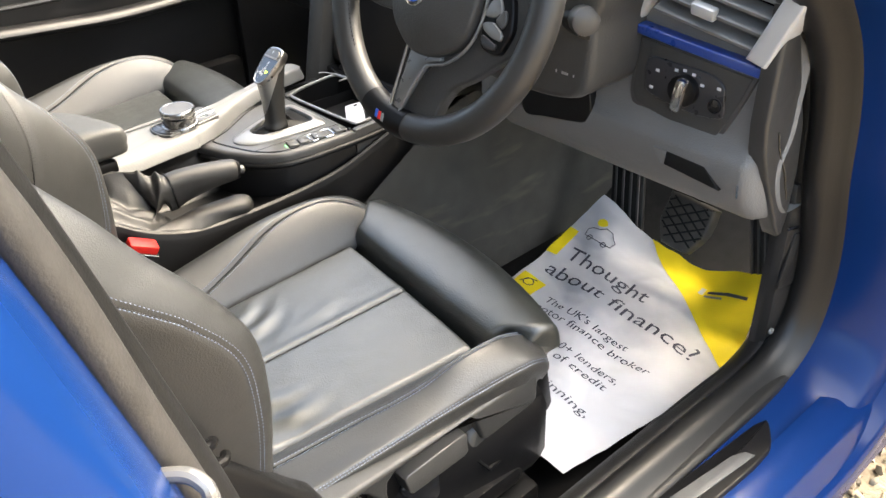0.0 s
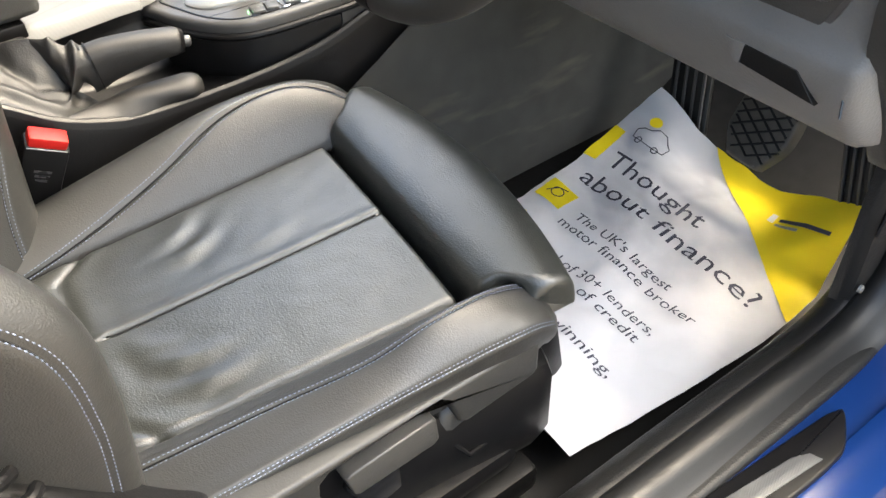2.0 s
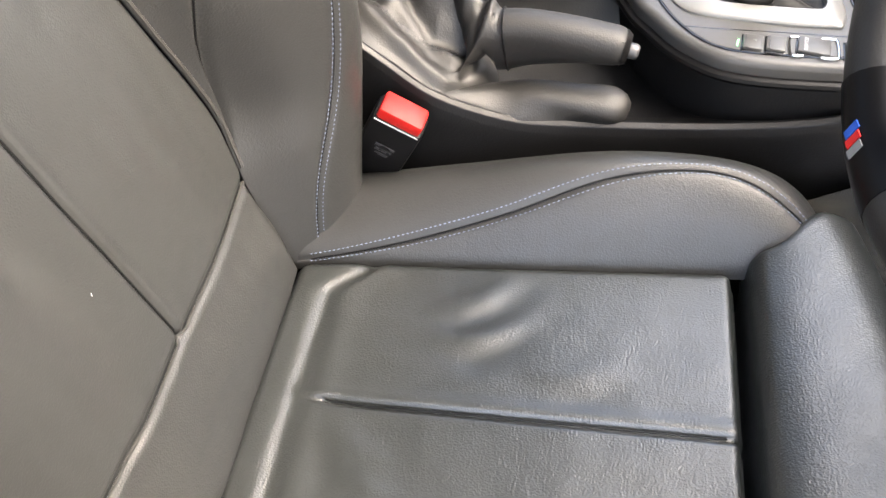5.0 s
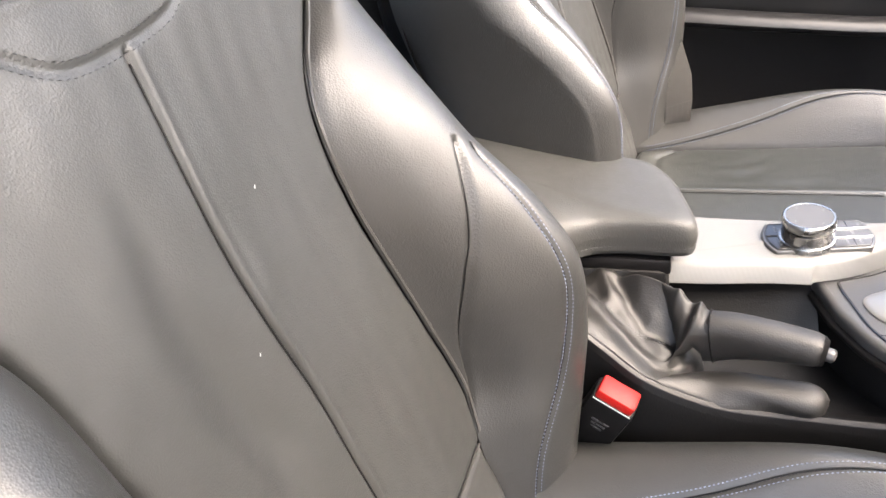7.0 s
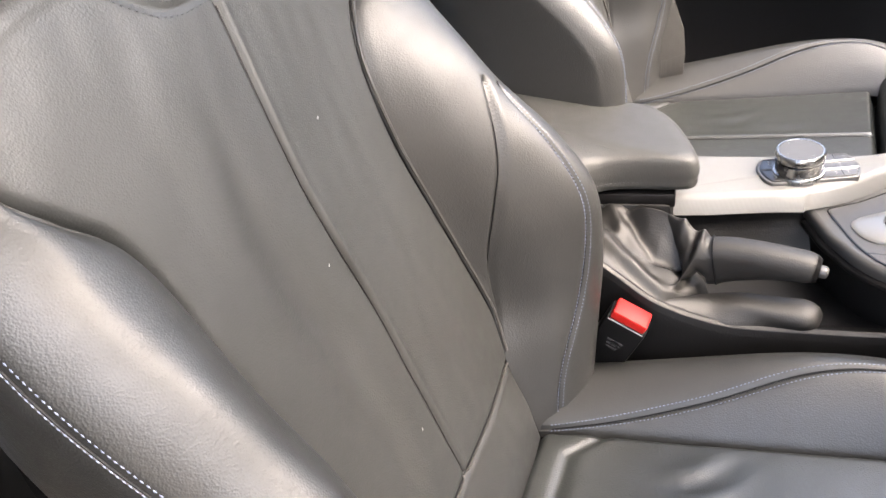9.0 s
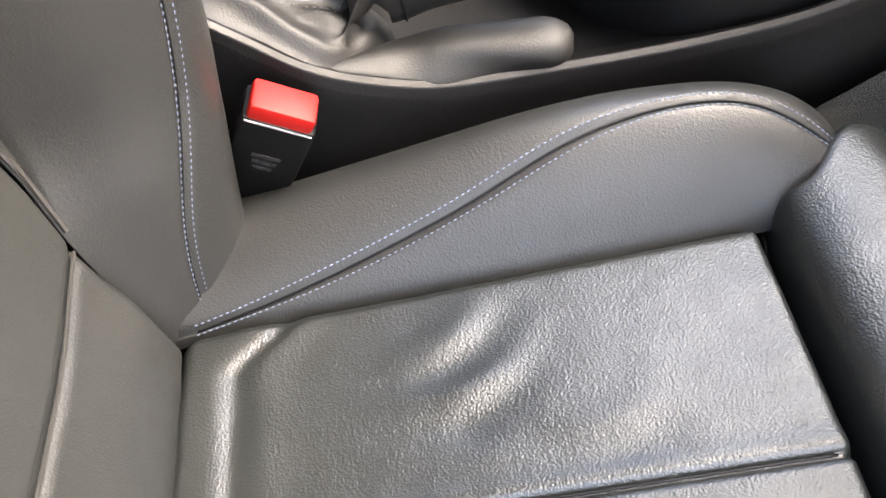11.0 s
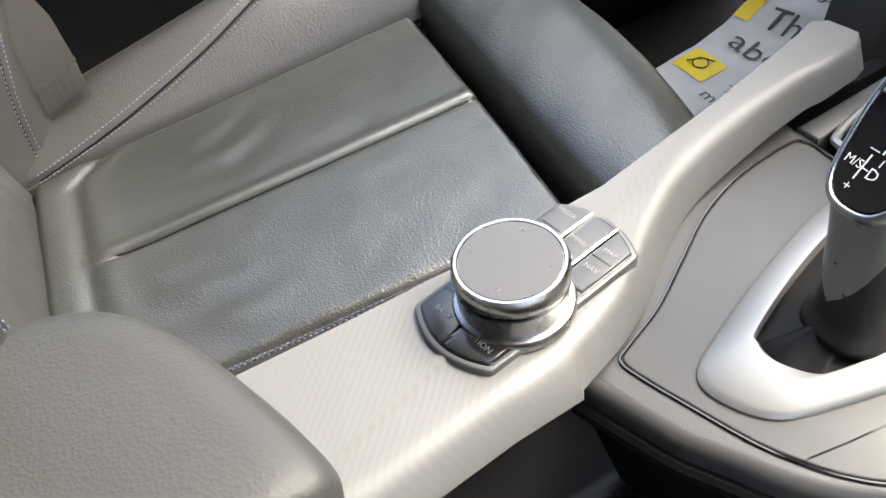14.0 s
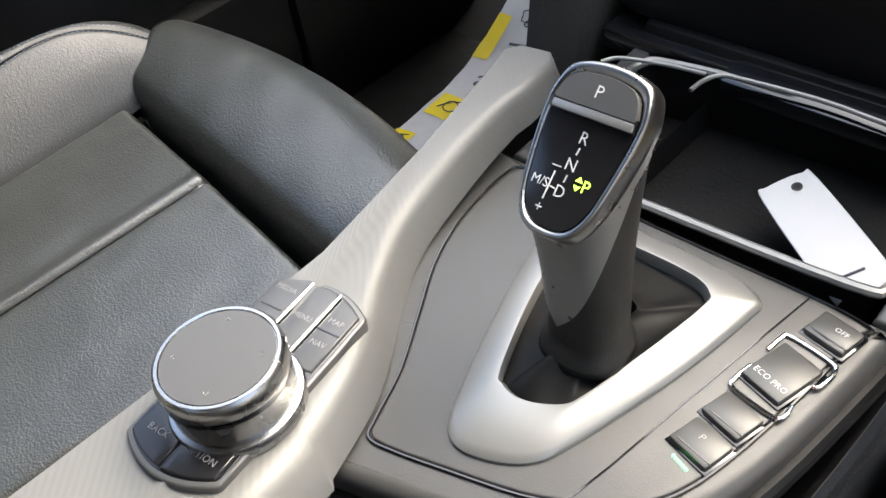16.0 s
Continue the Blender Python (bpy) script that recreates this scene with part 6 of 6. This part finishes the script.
part("end_joint", tube(curve_at([(0.7378, 0.711, 0.785), (0.7378, 0.722, 0.757), (0.7378, 0.745, 0.722), (0.7378, 0.768, 0.672)], 30), 0.0011, 6), GLOSS, dash, "dark joint line")
# hollow under the column: its shade is a near-black plate on the facing
part("column_shade", fascia(curve_at([(0.36, 0.752), (0.44, 0.770), (0.472, 0.772), (0.481, 0.760), (0.482, 0.738), (0.472, 0.722), (0.450, 0.716), (0.40, 0.708), (0.36, 0.704)], 60, True), 0.72, 0.6815, 0.002), PLASTIC, dash, "flat dark plate for the shaded hollow under the column")
part("core", box((0.08, 0.95, 0.83), (1.24, 0.36, 0.34), 0.06), PLASTIC, dash)
part("cowl", box((0, 1.32, 0.93), (1.42, 0.50, 0.16), 0.04), PLASTIC, dash, "black cowl in front of the dashboard")
part("knee_panel", box((0.36, 0.80, 0.70), (0.30, 0.14, 0.09), 0.02), PLASTIC_GREY, dash)
blue_strip = [(0.505, 0.880), (0.720, 0.864), (0.722, 0.850), (0.516, 0.866)]


part("blue_strip", fascia(blue_strip, 0.71, 0.686, 0.004), BLUE_TRIM, dash, "matt blue trim strip")
# chamfer highlight along the panel edge, drawn as a lighter grey plate
part("switch_panel_highlight", fascia(curve_at([(0.541, 0.860), (0.534, 0.80), (0.536, 0.775), (0.548, 0.766), (0.60, 0.757), (0.655, 0.752), (0.670, 0.757), (0.690, 0.80), (0.708, 0.848)], 60), 0.706, 0.6962, 0.001), PLASTIC_MID, dash, "thin grey line for the panel chamfer's highlight")
part("switch_panel", fascia(curve_at([(0.545, 0.858), (0.539, 0.80), (0.541, 0.779), (0.551, 0.771), (0.60, 0.762), (0.653, 0.757), (0.666, 0.762), (0.686, 0.803), (0.702, 0.846)], 60), 0.706, 0.6948, 0.001), COLUMN, dash)
part("switch_block", fascia(curve_at([(0.561, 0.836), (0.598, 0.839), (0.647, 0.838), (0.668, 0.829), (0.672, 0.815), (0.672, 0.788), (0.635, 0.782), (0.593, 0.785), (0.566, 0.791), (0.559, 0.80)], 60, True), 0.706, 0.6915, 0.002), BUTTON_DARK, dash, "black switch block")
part("light_switch", disc((0.618, 0.6915, 0.810), 0.020, 0.010, 36, 0.002, (0, -1, 0)), PLASTIC_FLAT, dash, "round light switch")
part("switch_bar", box((0.620, 0.676, 0.808), (0.015, 0.014, 0.044), 0.005, (0, 10, 0)), CHROME, dash, "chrome switch grip")
part("dimmer", disc((0.662, 0.690, 0.802), 0.009, 0.003, 20, 0.001, (0, -1, 0)), GLOSS, dash)
for x, z in ((0.576, 0.824), (0.569, 0.800), (0.603, 0.8315), (0.615, 0.834), (0.628, 0.832), (0.641, 0.822), (0.664, 0.824)):
    part("switch_mark", box((x, 0.6908, z), (0.005, 0.0008, 0.0035), 0), WHITE_INK, dash)
part("pocket_seam", tube([Vector((x, 0.7005 - 0.35 * (0.76 - z), z)) for x, z in [(p.x, p.y) for p in curve_at([(0.528, 0.738), (0.530, 0.748), (0.540, 0.753), (0.582, 0.756), (0.665, 0.754), (0.684, 0.748), (0.706, 0.726), (0.716, 0.700)], 40)]], 0.0010, 6), GLOSS, dash, "dark joint line")
# no recess is cut: a flat dark plate paints the grip's shade
part("pocket_shade", fascia([(0.588, 0.727), (0.665, 0.724), (0.689, 0.699), (0.600, 0.707)], 0.70, 0.6815, 0.0012), PLASTIC, dash, "flat dark plate for the shaded grip recess")
part("pocket_lip", fascia([(0.588, 0.727), (0.609, 0.7262), (0.607, 0.7065), (0.600, 0.707)], 0.70, 0.6805, 0.0006), PLASTIC_GREY, dash)
# vent
part("vent_back", fascia([(0.55, 0.905), (0.70, 0.872), (0.735, 0.96), (0.58, 0.975)], 0.72, 0.7085, 0.001), GLOSS, dash)
vent = part("vent_frame", fascia([(0.697, 0.874), (0.722, 0.868), (0.745, 0.920), (0.766, 0.968), (0.738, 0.968), (0.718, 0.922)], 0.715, 0.676, 0.004), BRIGHT, dash, "satin silver vent frame")
part("vent_frame", fascia([(0.528, 0.880), (0.540, 0.878), (0.600, 0.985), (0.575, 0.985)], 0.715, 0.690, 0.004), BRIGHT, dash, "satin silver vent frame")
for k in range(4):
    z = 0.885 + 0.019 * k
    part("slat", box((0.634 + 0.008 * k, 0.698, z + 0.008), (0.145, 0.020, 0.005), 0.0015, (24, 8, 0)), SLAT, dash, "grey vent slat")
part("vent_tab", box((0.632, 0.688, 0.912), (0.032, 0.012, 0.016), 0.003, (15, 8, 0)), BRIGHT, dash, "silver vent tab")

# steering column and stalk
column = thing("steering_column", (0.37, 0.66, 0.80), "black steering column shroud with stalk", "steering column")
part("shroud", fascia(curve_at([(0.30, 0.955), (0.285, 0.86), (0.30, 0.800), (0.36, 0.782), (0.447, 0.783), (0.500, 0.789), (0.530, 0.802), (0.541, 0.828), (0.5425, 0.886), (0.530, 0.955)], 80, True), 0.80, 0.600, 0.012), COLUMN, column, "dark grey grained shroud", 50)
for dx, w in ((-0.014, 0.002), (0.0, 0.010), (0.014, 0.002)):
    part("print_mark", box((0.5027 + dx, 0.5994, 0.8261), (w, 0.0008, 0.003), 0), GREY_INK, column)
stalk = part("stalk", tube(curve_at([(0.46, 0.635, 0.89), (0.50, 0.615, 0.893), (0.535, 0.60, 0.895)], 10), 0.018, 16), PLASTIC_FLAT, column, "black stalk")
part("stalk_tip", turned((0.512, 0.608, 0.898), [(0.008, 0.0), (0.014, 0.002), (0.017, 0.010), (0.0185, 0.024), (0.0175, 0.029), (0.013, 0.0315), (0.004, 0.0325)], 12, (0.85, -0.5, 0.10)), PLASTIC_MID, column, "grey stalk tip", 40)

# steering wheel
wheel = thing("steering_wheel", (0.37, 0.527, 0.93), "leather sports steering wheel with silver spokes", "steering wheel")
wc = Vector((0.3886, 0.4924, 0.9360))
wn_ = Vector((0.0069, -0.9417, 0.3365)).normalized()
wx = Vector((1, 0, 0))
wy = wn_.cross(wx).normalized()
if wy.z < 0:
    wy = -wy


def wheel_at(a, b, z=0.0):
    return wc + wx * a + wy * b + wn_ * z


def rim_arc(a0, a1, n=60, r=0.172):
    return [wheel_at(math.cos(a0 + (a1 - a0) * k / n) * r, math.sin(a0 + (a1 - a0) * k / n) * r) for k in range(n + 1)]


part("rim", tube(rim_arc(0, 2 * math.pi, 120)[:-1], [0.0185 + 0.003 * pinch(((k / 120 * 360 + 180 - 140) % 360) - 180, 18) + 0.003 * pinch(((k / 120 * 360 + 180 - 40) % 360) - 180, 18) for k in range(120)], 20, True, up=tuple(wn_)), RIM_LEATHER, wheel, "black leather rim", 0)
SPIN = radians(-10.8)


def hub_at(a, b, z=0.0):
    return wheel_at(a * math.cos(SPIN) - b * math.sin(SPIN), a * math.sin(SPIN) + b * math.cos(SPIN), z)


def plate(name, outline, z0, z1, r, mat, parent, label="", bow=0.0, n=60):
    """A plate in the wheel's plane with a rounded edge; bow lifts its middle."""
    pts = curve_at(outline, n, True)
    v, f = slab([(p[0], p[1]) for p in pts], z0, z1, r)
    if bow:
        c = Vector((sum(p[0] for p in pts) / len(pts), sum(p[1] for p in pts) / len(pts)))
        k = len(pts)
        last = v[-k:]
        rings = []
        for q in (0.85, 0.6, 0.3, 0.06):
            rings += [Vector((c.x + (p.x - c.x) * q, c.y + (p.y - c.y) * q, z1 + bow * (1 - q * q))) for p in last]
        base = len(v) - k
        f = f[:-1]
        v = list(v) + rings
        for j in range(4):
            f += [(base + j * k + i, base + j * k + (i + 1) % k, base + (j + 1) * k + (i + 1) % k, base + (j + 1) * k + i) for i in range(k)]
        f.append(tuple(base + 4 * k + i for i in range(k)))
    return part(name, ([wheel_at(p.x, p.y, p.z) for p in v], f), mat, parent, label, 40)


hub = plate("hub", [(-0.028, -0.0647), (-0.0024, -0.0790), (0.0238, -0.0800), (0.0505, -0.0717), (0.0701, -0.0583), (0.0824, -0.0392), (0.0873, -0.0127), (0.086, 0.030), (0.050, 0.066), (0.0, 0.073), (-0.045, 0.055), (-0.060, 0.010), (-0.050, -0.040)], -0.010, 0.020, 0.006, COLUMN, wheel, "black grained hub", 0.012)
part("badge", disc(wheel_at(-0.002, -0.006, 0.0300), 0.021, 0.003, 36, 0.001, wn_), CHROME, wheel, "round chrome badge")
part("badge_inlay", disc(wheel_at(-0.002, -0.006, 0.0329), 0.0165, 0.0006, 36, 0.0002, wn_), BLUE_MARK, wheel, "blue round inlay")
plate("spoke", [(0.045, -0.030), (-0.016, -0.070), (-0.022, -0.095), (-0.040, -0.160), (-0.030, -0.172), (0.030, -0.172), (0.0440, -0.155), (0.052, -0.130), (0.066, -0.108), (0.094, -0.0884), (0.136, -0.0548), (0.164, -0.040), (0.168, 0.035), (0.120, 0.050), (0.070, 0.040)], -0.014, 0.002, 0.004, COLUMN, wheel, "black spoke", n=90)
plate("spoke", [(-0.040, 0.030), (-0.10, 0.040), (-0.166, 0.046), (-0.170, -0.016), (-0.12, -0.040), (-0.045, -0.035)], -0.014, 0.002, 0.004, COLUMN, wheel, "black spoke")
plate("silver_spoke", [(-0.0120, -0.0740), (-0.0150, -0.0860), (-0.0268, -0.1500), (-0.0262, -0.1580), (-0.0130, -0.1590), (-0.0090, -0.1530), (0.0150, -0.1000), (0.0240, -0.0900), (0.0400, -0.0830), (0.0380, -0.0760), (0.0150, -0.0800)], 0.0, 0.008, 0.002, SILVER_DARK, wheel, "dark silver lower spoke", n=80)
for edge in ([(-0.0090, -0.1560), (0.0165, -0.0985), (0.0300, -0.0885), (0.0480, -0.0830), (0.0640, -0.0730), (0.0800, -0.0570), (0.0905, -0.0350), (0.0945, -0.0080), (0.0930, 0.030)], [(-0.0180, -0.0720), (-0.0265, -0.1560), (-0.0100, -0.1580)]):
    part("silver_line", tube([wheel_at(p.x, p.y, 0.009) for p in curve_at([Vector((*q, 0)) for q in edge], 50)], 0.0020, 8), SILVER, wheel, "silver edge line")
pod = plate("key_pod", [(0.0950, -0.0180), (0.102, 0.012), (0.128, 0.014), (0.1400, -0.020), (0.1361, -0.038), (0.1266, -0.053), (0.1040, -0.0520), (0.0960, -0.0400)], 0.0, 0.010, 0.003, PLASTIC_FLAT, wheel, "black key pod")
for shape, mat in (([(0.0990, -0.0140), (0.1060, 0.0040), (0.1150, 0.0080), (0.1230, -0.0060), (0.1150, -0.0140)], SILVER_DARK), ([(0.1180, -0.0130), (0.1270, -0.0040), (0.1320, -0.0160), (0.1270, -0.0240), (0.1180, -0.0190)], BUTTON), ([(0.1000, -0.0230), (0.1140, -0.0200), (0.1290, -0.0290), (0.1290, -0.0370), (0.1160, -0.0360), (0.1020, -0.0300)], SILVER_DARK), ([(0.1010, -0.0360), (0.1160, -0.0400), (0.1250, -0.0430), (0.1220, -0.0490), (0.1060, -0.0480)], BUTTON_DARK)):
    plate("key", shape, 0.008, 0.0135, 0.0015, mat, pod, n=30)
pod2 = plate("key_pod", [(-0.088, 0.026), (-0.125, 0.030), (-0.148, 0.020), (-0.150, -0.012), (-0.125, -0.036), (-0.100, -0.034), (-0.086, -0.005)], 0.0, 0.010, 0.003, PLASTIC_FLAT, wheel, "black key pod")
for a, b in ((-0.106, 0.014), (-0.130, 0.010), (-0.104, -0.012), (-0.126, -0.014)):
    part("key", disc(wheel_at(a, b, 0.009), 0.0088, 0.004, 18, 0.0015, wn_), BUTTON_DARK, pod2)
for k, mat in enumerate((BLUE_MARK, RED_MARK, GREY_INK)):
    part("stripe_mark", box((0, 0, 0), (0.005, 0.010, 0.0008), 0), mat, wheel).data.transform(Matrix.Translation(hub_at(-0.006 + 0.006 * k, -0.172, 0.0196)) @ Matrix((wx, wy, wn_)).transposed().to_4x4())
part("rim_clasp", tube([hub_at(math.sin(q) * 0.172, -math.cos(q) * 0.172) for q in [radians(-13 + 26 * k / 16) for k in range(17)]], 0.0192, 20, up=tuple(wn_)), PLASTIC_FLAT, wheel, "smooth black lower clasp")
lace = []
for q in [radians(100 + 120 * k / 90) for k in range(91)]:
    lace.append(wheel_at(math.cos(q) * 0.155, math.sin(q) * 0.155, 0.008))
tagged(part("stitching", stitches(lace, [wn_] * 91, 0.006, 0.006, 0.0016), RUBBER, wheel, "black laced stitching"), kind="stuff")

# centre stack
stack = thing("centre_stack", (0.0, 0.76, 0.60), "black centre stack in front of the storage tray", "centre stack")
part("stack_body", box((0.01, 0.835, 0.82), (0.27, 0.24, 0.40), 0.02, (-14, 0, 0)), PLASTIC_FLAT, stack)
part("stack_cheek", box((-0.150, 0.78, 0.735), (0.05, 0.22, 0.44), 0.015, (-12, 0, 0)), COLUMN, stack)
part("stack_shelf", box((0.0, 0.705, 0.644), (0.24, 0.085, 0.016), 0.004), GLOSS, stack, "gloss black shelf")
part("stack_foot", box((0.012, 0.70, 0.60), (0.22, 0.06, 0.12), 0.01), PLASTIC_FLAT, stack)

# ---- passenger's side and rear ----
pd = thing("door_2", (-0.74, 0.4, 0.35), "closed black passenger door card with curved armrest", "door", kind="structure")
DOOR_CARD = material("door_card_plastic", (0.008, 0.0079, 0.0083), 0.40, grain=0.0001, grain_scale=500, pattern="leather", spec=0.36, vary=0.15, vary_scale=6)
part("card", sheet(lambda u, v: Vector((-0.735 + 0.02 * math.sin(v * 3.0) + 0.006 * math.sin(v * 12), -0.35 + u * 1.40, 0.30 + v * 0.62)), 40, 40), DOOR_CARD, pd, "", 0)
part("armrest_bar", tube(curve_at([(-0.69, -0.1, 0.70), (-0.685, 0.15, 0.685), (-0.682, 0.35, 0.668), (-0.685, 0.55, 0.655), (-0.70, 0.85, 0.66)], 30), 0.024, 12, flat=0.6), DOOR_CARD, pd, "black armrest bar")
part("upper_bar", tube(curve_at([(-0.71, -0.15, 0.80), (-0.705, 0.2, 0.787), (-0.705, 0.5, 0.772), (-0.715, 0.9, 0.775)], 30), 0.013, 12), DOOR_CARD, pd, "black upper bar")
part("pull_line", tube(curve_at([(-0.70, -0.1, 0.735), (-0.695, 0.2, 0.722), (-0.694, 0.42, 0.715)], 24), 0.006, 8), DOOR_CARD, pd)
part("pull_cup", box((-0.700, 0.525, 0.735), (0.03, 0.11, 0.028), 0.012), PLASTIC_MID, pd, "grey door pull")
part("door_pocket", box((-0.70, 0.45, 0.42), (0.05, 0.70, 0.14), 0.02), PLASTIC, pd)
part("window_ledge", box((-0.75, 0.35, 0.93), (0.10, 1.5, 0.04), 0.015), PLASTIC, pd)
part("outer_skin", box((-0.86, 0.35, 0.60), (0.08, 1.5, 0.66), 0.03), BLUE, pd)

roof = thing("roof", (0, -0.4, 1.40), "grey fabric headliner under a blue roof", "roof")
part("headliner", sheet(lambda u, v: Vector((-0.60 + 1.20 * u, -1.76 + v * 2.16, 1.38 + 0.04 * math.sin(u * math.pi) - 0.10 * smooth((v - 0.8) / 0.2) * 0.4)), 20, 20, flip=True), FABRIC, roof, "", 0)
part("roof_skin", sheet(lambda u, v: Vector((-0.62 + 1.24 * u, -1.78 + v * 2.20, 1.42 + 0.04 * math.sin(u * math.pi))), 20, 20), BLUE, roof, "", 0)
rear = thing("rear_seat", (0, -0.75, 0.3), "dark rear bench seat in shade", "rear seat")
part("bench", box((0, -0.92, 0.42), (1.24, 0.62, 0.22), 0.06), LEATHER, rear)
part("backrest", box((0, -1.42, 0.74), (1.24, 0.20, 0.66), 0.08, (-18, 0, 0)), LEATHER, rear)
wall = thing("rear_wall", (0, -1.6, 0.3), "dark trim that closes the cabin at the rear", "wall", kind="structure")
part("panel", box((0, -1.66, 0.75), (1.5, 0.06, 0.50), 0.02), FABRIC, wall)
for sx in (-1, 1):
    part("rear_side", box((sx * 0.74, -0.90, 0.62), (0.06, 1.10, 0.62), 0.03), PLASTIC, wall)
quarter = thing("rear_side_trim", (-0.64, -1.1, 0.5), "grey fabric rear side trim with shallow ribs", "side trim")
part("cover", sheet(lambda u, v: Vector((-0.64 + 0.05 * v * v, -1.72 + u * 1.25, 0.55 + v * 0.72 + 0.02 * math.sin(u * 5))), 20, 20, flip=True), FABRIC, quarter, "", 0)
for k in range(3):
    part("rib", tube(curve_at([(-0.63 + 0.01 * k, -1.35 + 0.1 * k, 1.10), (-0.632, -1.22 + 0.12 * k, 0.88), (-0.635, -1.08 + 0.12 * k, 0.62)], 14), 0.006, 8), PLASTIC_GREY, quarter)
rbelt = thing("seat_belt", (-0.5, -1.2, 0.6), "dark rear seat belt with pale metal tongue", "seat belt", "rear belts")
part("webbing", skin([[Vector((-0.50 + dx, y0 + dy, z)) for dx, dy in ((0, -0.024), (0.0015, -0.024), (0.0015, 0.024), (0, 0.024))] for y0, z in ((-1.30, 1.05), (-1.24, 0.85), (-1.195, 0.648), (-1.17, 0.50))]), BELT, rbelt)
part("tongue", box((-0.498, -1.186, 0.858), (0.004, 0.022, 0.042), 0.002, (-18, 0, 0)), SILVER, rbelt, "pale metal tongue")
part("tongue_slot", box((-0.4955, -1.182, 0.848), (0.002, 0.012, 0.010), 0.001, (-18, 0, 0)), GLOSS, rbelt)
bp = thing("pillar_trim", (-0.66, -0.25, 0.6), "light grey fabric covered pillar trim", "pillar trim", "pillar trims")
part("cover", skin([[Vector((-0.67 + 0.04 * math.cos(q) - 0.03 * (z - 0.6), -0.26 + 0.065 * math.sin(q) - 0.12 * (z - 0.6), z)) for q in [k / 20 * 6.2832 for k in range(20)]] for z in (0.94, 1.0, 1.1, 1.25, 1.38)]), FABRIC_LIGHT, bp)
part("lower_cover", skin([[Vector((-0.672 + 0.04 * math.cos(q) - 0.03 * (z - 0.6), -0.26 + 0.065 * math.sin(q) - 0.12 * (z - 0.6), z)) for q in [k / 20 * 6.2832 for k in range(20)]] for z in (0.45, 0.7, 0.94)]), PLASTIC, bp, "black lower pillar trim")
bp2 = thing("pillar_trim", (0.66, -0.30, 0.6), "grey fabric covered pillar trim with belt", "pillar trim", "pillar trims")
part("cover", skin([[Vector((0.71 + 0.035 * math.cos(q) - 0.03 * (z - 0.6), -0.140 + 0.075 * math.sin(q) - 0.25 * (z - 0.8), z)) for q in [k / 20 * 6.2832 for k in range(20)]] for z in (0.45, 0.7, 0.9, 1.1, 1.25, 1.38)]), FABRIC_DARK, bp2)
belt = thing("seat_belt", (0.64, -0.27, 0.7), "black seat belt webbing with metal tongue", "seat belt")
part("webbing", skin([[Vector((0.645 - 0.02 * (z - 0.6) + dx, -0.30 + dy - 0.10 * (z - 0.6), z)) for dx, dy in ((0, -0.024), (0.0015, -0.024), (0.0015, 0.024), (0, 0.024))] for z in (0.50, 0.7, 0.9, 1.1, 1.30)]), BELT, belt)
part("tongue", box((0.618, -0.33, 1.20), (0.006, 0.035, 0.05), 0.003), SILVER, belt, "metal tongue")
pbelt = thing("seat_belt", (-0.62, 0.16, 0.5), "dark belt webbing beside the passenger seat", "seat belt")
strap = [Vector((-0.606, 0.150, 0.720)), Vector((-0.560, 0.186, 0.625)), Vector((-0.556, 0.188, 0.590)), Vector((-0.553, 0.187, 0.5614)), Vector((-0.552, 0.185, 0.535))]
part("webbing", skin([[c + Vector((dx, 0.0215 * s, 0.008 * s)) for dx, s in ((-0.0014, -1), (0.0014, -1), (0.0014, 1), (-0.0014, 1))] for c in strap]), BELT, pbelt, "", 50)
part("sewn_end", skin([[c + Vector((dx, 0.0200 * s, 0.0075 * s)) for dx, s in ((-0.003, -1), (0.0032, -1), (0.0032, 1), (-0.003, 1))] for c in (strap[2] + Vector((0, 0.002, -0.004)), strap[3])]), BELT, pbelt, "doubled sewn belt end", 50)
tagged(part("stitching", join(*[stitches([strap[2].lerp(strap[3], 0.15 + 0.8 * k / 12) + Vector((0.0036, 0.020 * a, 0.0075 * a)) for k in range(13)], [Vector((1, 0, 0))] * 13, 0.004) for a in (-0.8, -0.4, 0.0, 0.4, 0.8)]), STITCH_DARK, pbelt), kind="stuff")
